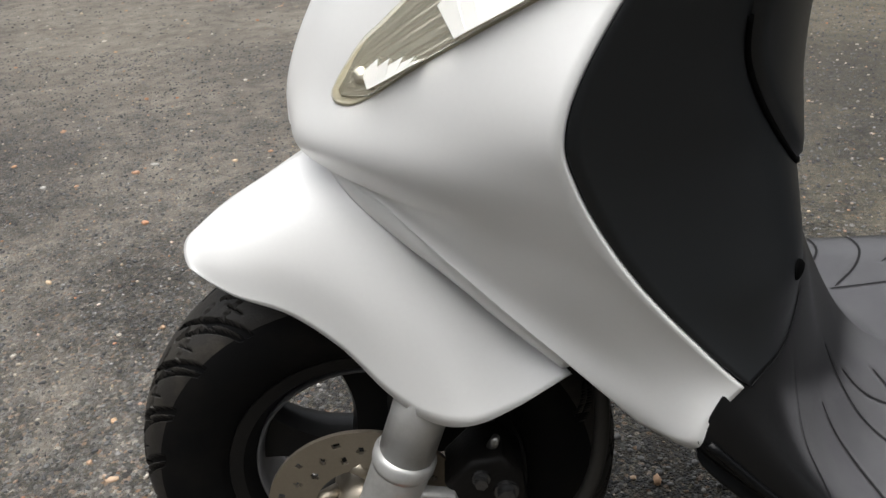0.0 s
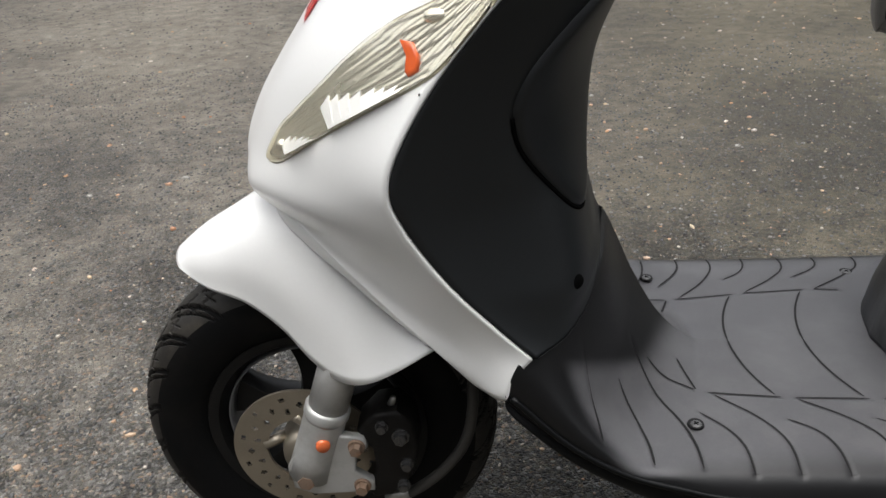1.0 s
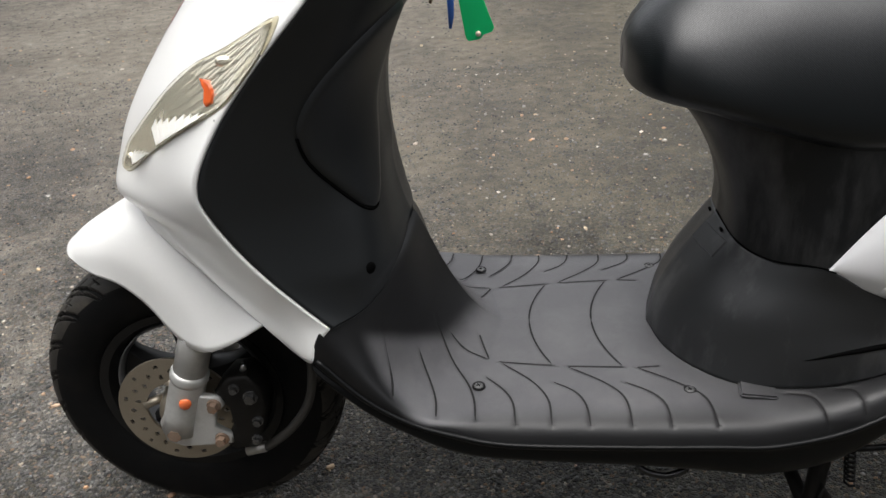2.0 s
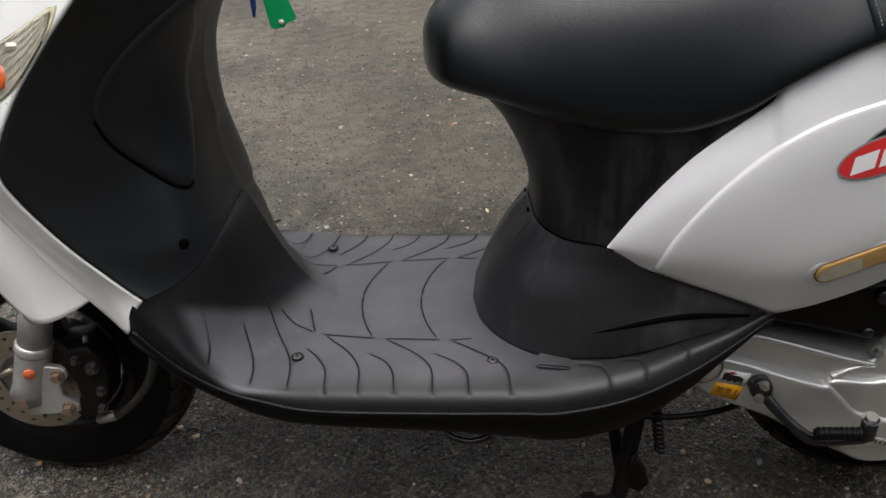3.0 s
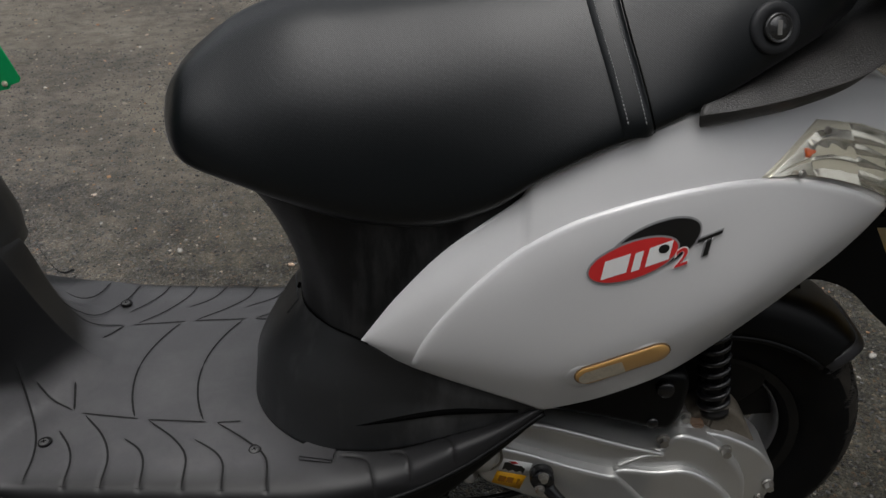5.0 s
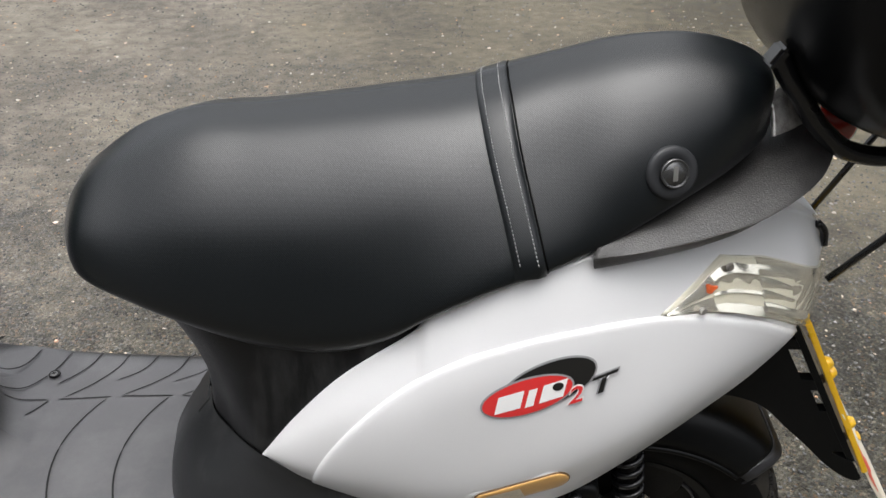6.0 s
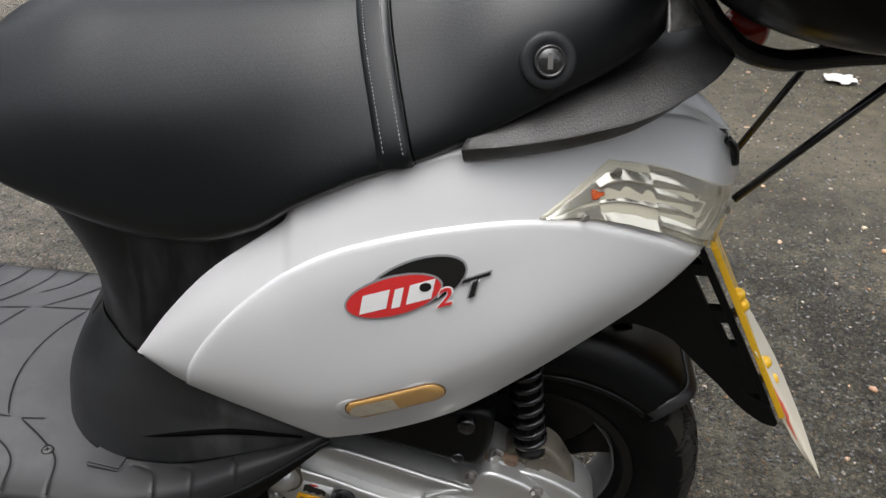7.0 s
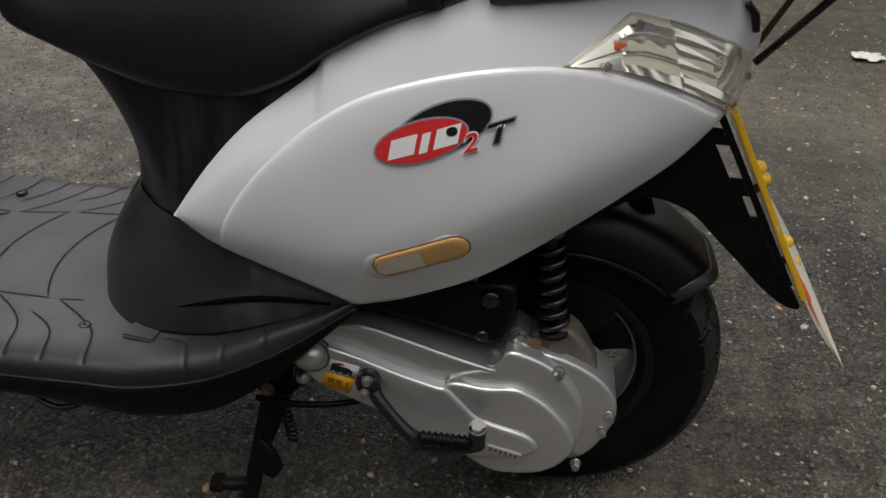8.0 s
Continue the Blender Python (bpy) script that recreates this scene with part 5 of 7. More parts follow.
RG = surface(SIDE, 110, 44)
bm = bmesh.new()
add_grid(bm, RG)
panel = part("side_panel", bm, M_PEARL, scooter, "pearl white side panel", thick=0.0035, offset=1)
smooth_me = panel.data
for p in smooth_me.polygons:
    p.use_smooth = True
bm = bmesh.new()
add_grid(bm, far_side(RG), flip=True)
smooth(bm)
part("side_panel", bm, M_PEARL, scooter, "pearl white side panel", thick=0.0035, offset=1)
T_SIDE = tree_of([RG, far_side(RG)])
BULGE = [(0.869, 0.4475), (0.884, 0.487), (0.915, 0.533), (0.958, 0.578), (1.010, 0.618), (1.065, 0.643), (1.145, 0.660), (1.222, 0.660), (1.289, 0.645), (1.345, 0.621), (1.393, 0.593),
         (1.356, 0.551), (1.300, 0.5110), (1.230, 0.4665), (1.160, 0.4265), (1.090, 0.4015), (1.016, 0.3858), (0.975, 0.4035), (0.915, 0.428)]
up_curve = crom(np.array([(x, 0, z) for x, z in BULGE[:11]]), 46)[:, [0, 2]]
low_curve = crom(np.array([(x, 0, z) for x, z in BULGE[10:17]]), 36)[:, [0, 2]]
front_curve = crom(np.array([(x, 0, z) for x, z in BULGE[16:] + BULGE[:1]]), 20)[:, [0, 2]]
outline = np.concatenate([up_curve[:-1], low_curve[:-1], front_curve[:-1]])
CREST = np.array([(0.93, 0.440), (1.00, 0.452), (1.06, 0.470), (1.12, 0.494), (1.19, 0.530), (1.25, 0.562), (1.31, 0.592)])
def swell(x, z):
    """The field is fullest along a soft crest above the reflector and turns under below it."""
    line = float(np.interp(x, CREST[:, 0], CREST[:, 1]))
    low = float(np.interp(x, [b[0] for b in BULGE[16:10:-1]], [b[1] for b in BULGE[16:10:-1]]))
    ends = min(1.0, max(0.0, (x - 0.93) / 0.10)) * min(1.0, max(0.0, (1.33 - x) / 0.12))
    up = max(0.0, 1 - (z - line) / 0.13) ** 1.5 if z > line else max(0.0, (z - low) / max(line - low, 0.01))
    soft = up * up * (3 - 2 * up) if z > line else min(1.0, up) ** 0.85
    return 0.0068 * ends * soft
bm = drape_bm([T_SIDE], outline, 0.0045, 34, 0.006, (1.12, 0.53), lift=swell)
bulge = part("raised_panel", bm, M_PEARL, panel, "raised lens-shaped field of the side panel")
bm2 = bmesh.new()
bm2.from_mesh(bulge.data)
bm2.normal_update()
T_BULGE = BVHTree.FromBMesh(bm2)
bm2.free()

# tail deck between the panels
bm = bmesh.new()
tail = surface([[(x, y0, z0), (x + k, y0 * 0.5 + yc * 0.5, z0 + 0.004 - k), (x + 2 * k, yc, z0 + 0.004 - 2 * k), (x + k, yf * 0.5 + yc * 0.5, z0 + 0.004 - k), (x, yf, z0)]
                for x, y0, z0 in ((1.10, -0.146, 0.712), (1.15, -0.134, 0.726), (1.22, -0.102, 0.734), (1.29, -0.070, 0.738), (1.35, -0.042, 0.731), (1.395, -0.018, 0.7085))
                for k in (0.012 * max(0.0, x - 1.25) / 0.145,) for yc in (YC * min(1, (x - 1.0) / 0.4),) for yf in (2 * yc - y0,)], 30, 20)
add_grid(bm, tail)
smooth(bm)
part("tail_deck", bm, M_PEARL, scooter, "white tail deck under the grab rail")
bm = box_bm((0.012, 0.06, 0.040), pose(1.415, YC + 0.035, 0.645, 0, -8, 0), 0.004)
part("tail_lamp", bm, M_REDLENS, scooter, "red rear lamp with a chrome edge")
bm = tube_bm([(1.406, -0.014, 0.697), (1.416, -0.012, 0.686), (1.421, -0.010, 0.668)], 0.0045, 10, samples=12)
part("tail_trim", bm, M_METALBLACK, scooter)

# turn signal set into the tail
SIG3 = [(1.219, -0.130, 0.660), (1.250, -0.108, 0.681), (1.281, -0.088, 0.702), (1.330, -0.066, 0.690), (1.380, -0.040, 0.668), (1.422, -0.006, 0.645), (1.412, -0.030, 0.618), (1.397, -0.054, 0.596),
        (1.350, -0.080, 0.622), (1.300, -0.100, 0.643), (1.255, -0.118, 0.656)]
SD = Vector((-0.45, 0.893, 0)).normalized()
SIG = np.array([(p[0] - SD.x / SD.y * p[1], p[2]) for p in SIG3])
sig_fine = np.concatenate([crom(np.array([(a[0], 0, a[1]), (b[0], 0, b[1])]), 8)[:-1, [0, 2]] for a, b in zip(SIG, np.roll(SIG, -1, 0))])
trees = [T_SIDE, T_BULGE]
sig = part("turn_signal", drape_bm(trees, grown(sig_fine, sig_fine.mean(0), 1.02), 0.002, 8, 0.003, direction=SD), mat("signal_gasket", (0.5, 0.48, 0.40), 0.4), scooter, "clear turn signal with screws and orange bulb")
sig_in = grown(SIG, SIG.mean(0), 0.955)
SIG_UP = [sig_in[0], sig_in[1], sig_in[2], sig_in[3], sig_in[4], sig_in[5]]
SIG_LOW = [sig_in[0] + (0.002, -0.001), sig_in[10], sig_in[9], sig_in[8], (sig_in[8] + sig_in[7]) / 2, sig_in[7]]
def facets(u, v):
    """Stepped bands along the lamp, a plain field at the end with saw-toothed rays running into it."""
    def bands(stops):
        """Height along v: each stop is (v, height); the jumps between bands are doubled stops."""
        for (v0, h0), (v1, h1) in zip(stops, stops[1:]):
            if v0 <= v <= v1 and v1 > v0:
                return h0 + (h1 - h0) * (v - v0) / (v1 - v0)
        return stops[-1][1]
    def deep(h):
        return 0.0010 + (h - 0.0022) * 1.9
    if u < 0.30:
        return deep(bands([(0, 0.0032), (0.45, 0.0026), (0.46, 0.0032), (1, 0.0026)]))
    if u < 0.55:
        w = 0.0002 * math.sin(u * 70 + v * 9)
        return w + deep(bands([(0, 0.0046), (0.22, 0.0022), (0.26, 0.0022), (0.36, 0.0026), (0.37, 0.0036), (0.46, 0.0024), (0.70, 0.0030), (0.71, 0.0044), (0.92, 0.0022), (1, 0.0024)]))
    s = (u - 0.55) / 0.45
    ray = abs((v * 5.0) % 1.0 - 0.5) * 2
    reach = max(0.0, 1 - s / (0.20 + 0.45 * ray))
    return 0.0010 * ray * reach + deep(bands([(0, 0.0026), (0.08, 0.0026), (0.09, 0.0044), (0.26, 0.0026), (0.75, 0.0027), (1, 0.0029)]))
part("reflector_bowl", bowl_bm(trees, SIG_LOW, SIG_UP, 120, 60, facets, SD), M_MIRROR, sig, "faceted silver reflector")
lens = part("lens", drape_bm(trees, sig_fine, 0.0075, 10, 0.003, direction=SD), M_LENS, sig, "clear plastic lens")
lens.visible_shadow = False
def on_tail(x, y, z, up):
    h = T_SIDE.find_nearest(Vector((x, y, z)))
    return h[0] + Vector((0.45, -0.893, 0.1)).normalized() * up
bulb_at = on_tail(1.266, -0.100, 0.670, 0.0)
bq = np.array((bulb_at.x - SD.x / SD.y * bulb_at.y, bulb_at.z))
bm = drape_bm(trees, [tuple(bq + d) for d in ((-0.0045, -0.004), (0.001, -0.0055), (0.004, -0.003), (0.012, -0.0015), (0.012, 0.001), (0.003, 0.003), (0.0, 0.005), (-0.004, 0.005))], 0.0050, 3, 0.002, direction=SD)
part("bulb", bm, M_BULB, sig, "orange bulb behind the lens")
for x, y, z in ((1.283, -0.082, 0.687), (1.257, -0.112, 0.655), (1.402, -0.022, 0.626)):
    part("screw", bolt_bm(on_tail(x, y, z, 0.0070), 0.0035, 0.003, (0.45, -0.893, 0.1), 12), M_STEEL, sig)

# amber side reflector in its recess
def slot(x0, z0, x1, z1, r, n=14):
    a = math.atan2(z1 - z0, x1 - x0)
    pts = [(x1 + r * math.cos(a + q), z1 + r * math.sin(a + q)) for q in np.linspace(-math.pi / 2, math.pi / 2, n)]
    return pts + [(x0 + r * math.cos(a + q), z0 + r * math.sin(a + q)) for q in np.linspace(math.pi / 2, 1.5 * math.pi, n)]
part("reflector_frame", drape_bm([T_BULGE], slot(1.052, 0.4515, 1.128, 0.4800, 0.0205), 0.0004, 6, 0.012), M_PEARL, panel, "white moulded frame")
part("reflector_gasket", drape_bm([T_BULGE], slot(1.061, 0.4555, 1.130, 0.4810, 0.0160), 0.0016, 3, 0.001), M_AMBERGAP, panel, "dirty gap round the reflector")
amber = part("side_reflector", drape_bm([T_BULGE], slot(1.061, 0.4555, 1.130, 0.4810, 0.0146), 0.0024, 4, 0.001), M_AMBER, panel, "amber side reflector with its coating half peeled")
part("peeled_patch", drape_bm([T_BULGE], [(1.051, 0.448), (1.057, 0.4435), (1.078, 0.4505), (1.100, 0.457), (1.097, 0.466), (1.093, 0.4765), (1.074, 0.4705), (1.056, 0.4635), (1.050, 0.455)], 0.0030, 3), M_PEEL, panel, "pale patch where the coating has peeled")

# badge: plain shapes in its colours
def oval(cx, cz, a, b, tilt, n=40):
    return [(cx + a * math.cos(q) * math.cos(tilt) - b * math.sin(q) * math.sin(tilt), cz + a * math.cos(q) * math.sin(tilt) + b * math.sin(q) * math.cos(tilt)) for q in np.linspace(0, 2 * math.pi, n, endpoint=False)]
TB = [T_BULGE]
bar = lambda x, z, w, h, t, lean=0.45: [(x + u * w * math.cos(t) - v * h * math.sin(t) + lean * v * h, z + u * w * math.sin(t) + v * h * math.cos(t)) for u, v in ((-0.5, -0.5), (0.5, -0.5), (0.5, 0.5), (-0.5, 0.5))]
part("badge_border", drape_bm(TB, oval(1.114, 0.6075, 0.0495, 0.0245, 0.40), 0.0008, 4), M_GREYSTICK, panel, "grey border of the black oval")
part("badge_border", drape_bm(TB, oval(1.094, 0.595, 0.0470, 0.0210, 0.32), 0.0015, 4), M_GREYSTICK, panel, "grey border of the red oval")
part("badge_black", drape_bm(TB, oval(1.114, 0.6075, 0.0475, 0.0225, 0.40), 0.0013, 4), M_INK, panel, "black oval of the badge")
part("badge_red", drape_bm(TB, oval(1.094, 0.595, 0.045, 0.0190, 0.32), 0.0020, 4), M_RED, panel, "red oval of the badge")
for x, z, w, h in ((1.077, 0.589, 0.026, 0.021), (1.098, 0.594, 0.0085, 0.021), (1.119, 0.601, 0.024, 0.021)):
    part("badge_bar", drape_bm(TB, bar(x, z, w, h, 0.30), 0.0024, 2), M_WHITESTICK, panel, "white bar of the badge")
part("badge_dot", drape_bm(TB, oval(1.123, 0.606, 0.0055, 0.0045, 0.3, 18), 0.0029, 2), M_INK, panel, "black dot of the badge")


def badge_glyph(char, x, z, size, wide, material, label, lift, grow):
    """One raised character of the badge, laid on the panel."""
    curve = bpy.data.curves.new("glyph", 'FONT')
    curve.body, curve.size, curve.align_x, curve.align_y = char, size, 'CENTER', 'CENTER'
    curve.shear, curve.offset = 0.30, grow
    tmp = bpy.data.objects.new("glyph", curve)
    me = bpy.data.meshes.new_from_object(tmp)
    bm = bmesh.new()
    bm.from_mesh(me)
    bpy.data.objects.remove(tmp)
    bpy.data.meshes.remove(me)
    bmesh.ops.subdivide_edges(bm, edges=bm.edges[:], cuts=3, use_grid_fill=True)
    bmesh.ops.triangulate(bm, faces=bm.faces[:])
    tilt = 0.27
    for v in bm.verts:
        gx, gz = v.co.x * wide, v.co.y
        px, pz = x + gx * math.cos(tilt) - gz * math.sin(tilt), z + gx * math.sin(tilt) + gz * math.cos(tilt)
        h = T_BULGE.ray_cast(Vector((px, -0.6, pz)), Vector((0, 1, 0)))
        v.co = h[0] + Vector((0, -lift, 0))
    return part("badge_glyph", bm, material, panel, label)


for char, x, z, size, wide, ink, edge in (("2", 1.1395, 0.5945, 0.025, 1.2, M_RED, M_WHITESTICK), ("T", 1.1635, 0.6035, 0.027, 1.6, M_INK, M_GREYSTICK)):
    badge_glyph(char, x, z, size, wide, edge, "outline of a badge character", 0.0020, 0.0013)
    badge_glyph(char, x, z, size, wide, ink, "badge character " + char, 0.0030, 0.0003)

# seat
SEAT_A = [
    (0.5995, (-0.002, 0.674), (-0.003, 0.680), (-0.003, 0.688), (-0.002, 0.692), 0.694),
    (0.6020, (-0.024, 0.660), (-0.034, 0.674), (-0.034, 0.692), (-0.022, 0.704), 0.708),
    (0.6150, (-0.055, 0.652), (-0.074, 0.670), (-0.069, 0.696), (-0.039, 0.723), 0.731),
    (0.6400, (-0.085, 0.648), (-0.107, 0.668), (-0.095, 0.711), (-0.051, 0.745), 0.755),
    (0.6900, (-0.108, 0.640), (-0.129, 0.662), (-0.106, 0.718), (-0.053, 0.769), 0.789),
    (0.7500, (-0.120, 0.622), (-0.142, 0.650), (-0.115, 0.728), (-0.058, 0.789), 0.810),
    (0.82, (-0.13, 0.604), (-0.151, 0.64), (-0.121, 0.731), (-0.061, 0.795), 0.816),
    (0.895, (-0.138, 0.603), (-0.157, 0.64), (-0.124, 0.739), (-0.063, 0.804), 0.826),
]
SEAT_B = [
    (0.955, (-0.146, 0.628), (-0.161, 0.658), (-0.123, 0.753), (-0.063, 0.814), 0.835),
    (1.0, (-0.152, 0.662), (-0.163, 0.686), (-0.121, 0.765), (-0.063, 0.821), 0.842),
    (1.05, (-0.152, 0.69), (-0.16, 0.711), (-0.116, 0.777), (-0.06, 0.831), 0.852),
    (1.075, (-0.149, 0.699), (-0.156, 0.721), (-0.112, 0.786), (-0.06, 0.841), 0.863),
    (1.12, (-0.14, 0.714), (-0.147, 0.737), (-0.107, 0.8), (-0.058, 0.854), 0.876),
    (1.175, (-0.124, 0.739), (-0.131, 0.76), (-0.106, 0.818), (-0.058, 0.869), 0.891),
    (1.235, (-0.096, 0.765), (-0.107, 0.786), (-0.09, 0.836), (-0.052, 0.877), 0.897),
    (1.285, (-0.064, 0.784), (-0.077, 0.802), (-0.07, 0.844), (-0.046, 0.874), 0.888),
]
SEAT_C = [
    (1.3180, (-0.030, 0.797), (-0.042, 0.809), (-0.040, 0.838), (-0.027, 0.862), 0.871),
    (1.3330, (-0.004, 0.812), (-0.009, 0.820), (-0.008, 0.830), (-0.004, 0.842), 0.846),
]
SEAT = SEAT_A + SEAT_B + SEAT_C
rows = []
for x, b, s, u, sh, t in SEAT:
    half = [(x, 0, b[1] + 0.004), (x, b[0] * 0.6, b[1] + 0.002), (x, *b), (x, *s), (x, *u), (x, *sh), (x, 0, t)]
    rows.append(half)
QG = surface(rows, 150, 72)
bm = bmesh.new()
add_grid(bm, QG)
add_grid(bm, mirror_y(QG), flip=True)
bmesh.ops.remove_doubles(bm, verts=bm.verts, dist=1e-5)
bmesh.ops.recalc_face_normals(bm, faces=bm.faces)
smooth(bm)
seat = part("seat", bm, M_SEAT, scooter, "black vinyl seat with a woven grain")
T_SEAT = tree_of([QG, mirror_y(QG)])


def on_seat(x, theta, up):
    axis = Vector((x, 0, 0.72))
    d = Vector((0, math.sin(theta), math.cos(theta)))
    h = T_SEAT.ray_cast(axis + d * 0.5, -d)
    n = h[1] if h[1].dot(d) > 0 else -h[1]
    return h[0] + n * float(up)


thetas = np.linspace(-math.radians(93), math.radians(93), 70)
sx = lambda th: 1.051 + 0.041 * min(1.0, abs(th) / 1.6) ** 1.7
g = np.array([[on_seat(sx(th) + w, th, u) for w, u in ((-0.0150, -0.001), (-0.0145, 0.0022), (-0.007, 0.0032), (0.007, 0.0032), (0.0145, 0.0022), (0.0150, -0.001))] for th in thetas])
bm = bmesh.new()
add_grid(bm, g)
bmesh.ops.recalc_face_normals(bm, faces=bm.faces)
smooth(bm)
strap = part("seat_strap", bm, M_SEAT, seat, "black vinyl strap across the seat")
bm = bmesh.new()
for w in (-0.0085, 0.0085):
    for k in range(0, 132):
        th = -1.55 + 3.1 * k / 131
        a, b = on_seat(sx(th) + w, th, 0.0036), on_seat(sx(th + 0.014) + w, th + 0.014, 0.0036)
        tube_bm([tuple(a), tuple(b)], 0.00055, 4, bm)
tagged(part("stitching", bm, M_STITCH, strap, "grey stitching"), kind="stuff")
# seam line behind the strap
bm = tube_bm([tuple(on_seat(sx(th) + 0.0165, th, 0.0002)) for th in thetas], 0.0010, 6)
part("seam", bm, M_DARKHOLE, seat)
# seat lock
kp = T_SEAT.ray_cast(Vector((1.217, -0.6, 0.800)), Vector((0, 1, 0)))
kn = -kp[1] if kp[1].y > 0 else kp[1]
bm = bmesh.new()
rot = Vector((0, -1, 0)).rotation_difference(kn).to_matrix()
bm = lathe_bm([(0.0, -0.0030), (0.0148, -0.0030), (0.0158, -0.0040), (0.0228, -0.0036), (0.0248, -0.0016), (0.0250, 0.004), (0.0, 0.004)], kp[0], 48)
bmesh.ops.rotate(bm, verts=bm.verts, cent=kp[0], matrix=rot)
lock = part("seat_lock", bm, mat("dull_lock_plastic", (0.020, 0.021, 0.023), 0.5, 0, 0.1, 30, 0.1, 600, spec=0.35), seat, "black seat lock with a steel barrel")
bm = lathe_bm([(0.0, -0.0080), (0.0098, -0.0080), (0.0104, -0.0072), (0.0116, -0.0072), (0.0124, -0.0085), (0.0138, -0.0078), (0.0140, -0.002), (0.0, -0.002)], kp[0], 40)
bmesh.ops.rotate(bm, verts=bm.verts, cent=kp[0], matrix=rot)
part("lock_barrel", bm, M_LOCK, lock, "dark steel barrel")
bm = box_bm((0.0046, 0.001, 0.0135), Matrix.Translation(kp[0]) @ rot.to_4x4() @ Matrix.Translation((0, -0.0082, 0)), 0.0003)
part("keyhole", bm, M_STEEL, lock)

# grab rail round the back of the seat
GRAB = [
    [(1.158, -0.132, 0.738), (1.152, -0.142, 0.736), (1.149, -0.148, 0.730), (1.149, -0.148, 0.726), (1.152, -0.145, 0.716), (1.162, -0.132, 0.716)],
    [(1.207, -0.084, 0.752), (1.206, -0.116, 0.748), (1.206, -0.139, 0.736), (1.206, -0.139, 0.7345), (1.208, -0.128, 0.719), (1.212, -0.108, 0.719)],
    [(1.252, -0.040, 0.766), (1.254, -0.088, 0.762), (1.258, -0.126, 0.745), (1.258, -0.126, 0.7432), (1.259, -0.112, 0.725), (1.263, -0.086, 0.725)],
    [(1.296, -0.006, 0.778), (1.303, -0.062, 0.776), (1.313, -0.107, 0.758), (1.313, -0.107, 0.7562), (1.308, -0.093, 0.738), (1.312, -0.062, 0.738)],
    [(1.325, 0.010, 0.790), (1.343, -0.034, 0.792), (1.366, -0.073, 0.781), (1.366, -0.073, 0.7792), (1.356, -0.060, 0.762), (1.356, -0.034, 0.760)],
    [(1.335, 0.022, 0.798), (1.366, 0.006, 0.804), (1.400, -0.010, 0.797), (1.400, -0.010, 0.7952), (1.389, -0.003, 0.778), (1.380, 0.010, 0.774)],
    [(1.338, 0.030, 0.800), (1.372, 0.030, 0.806), (1.410, 0.030, 0.798), (1.410, 0.030, 0.7962), (1.399, 0.030, 0.780), (1.384, 0.030, 0.774)],
]
mirror_rows = [[(x, 0.06 - y, z) for x, y, z in r] for r in GRAB[:-1]][::-1]
g = surface([r + r[:1] for r in GRAB + mirror_rows], 90, 37)
bm = bmesh.new()
add_grid(bm, g)
bm.faces.new([v for v in bm.verts[:36]])
bmesh.ops.recalc_face_normals(bm, faces=bm.faces)
smooth(bm)
part("grab_rail", bm, mat("grey_grained_plastic", (0.028, 0.027, 0.0265), 0.42, 0, 0.25, 20, 0.25, 700, 0.55, 560, dirt=((0.06, 0.057, 0.054), 0.5, 40), spec=0.4), scooter, "grained dark grey grab rail")

# ---- engine, transmission and rear suspension ----
def rounded(pts, n):
    return ring(np.array([(x, 0, z) for x, z in pts]), n)[:, [0, 2]]


CASE = [(0.921, 0.268), (0.928, 0.289), (0.938, 0.301), (0.957, 0.312), (0.991, 0.321), (1.022, 0.319), (1.064, 0.306), (1.132, 0.284), (1.168, 0.276), (1.180, 0.288), (1.192, 0.300), (1.214, 0.296), (1.247, 0.279),
        (1.278, 0.242), (1.288, 0.212), (1.289, 0.178), (1.277, 0.140), (1.250, 0.114), (1.225, 0.105), (1.184, 0.105), (1.150, 0.121), (1.105, 0.146), (1.050, 0.181), (0.995, 0.207), (0.945, 0.233)]
case_outline = rounded(CASE, 120)
case = part("transmission_case", pillow_bm(case_outline, -0.122, -0.050, 0.007), M_ALLOY, scooter, "silver painted transmission case")
# rear flange of the case, set back
drum = rounded([(1.192, 0.300), (1.225, 0.291), (1.262, 0.281), (1.300, 0.260), (1.324, 0.233), (1.331, 0.203), (1.323, 0.172), (1.302, 0.134), (1.275, 0.118), (1.225, 0.105), (1.20, 0.18)], 70)
part("case_rear", pillow_bm(drum, -0.104, -0.040, 0.006), M_ALLOY, case)
# clutch cover and the raised belt cover that runs into it
bulge_out = rounded([(1.112, 0.236), (1.124, 0.253), (1.168, 0.2495), (1.205, 0.252), (1.238, 0.234), (1.265, 0.206), (1.276, 0.187), (1.281, 0.164), (1.271, 0.142), (1.252, 0.124), (1.225, 0.114), (1.180, 0.113), (1.140, 0.140), (1.115, 0.190)], 80)
part("clutch_cover", pillow_bm(bulge_out, -0.133, -0.118, 0.006), M_ALLOY, case)
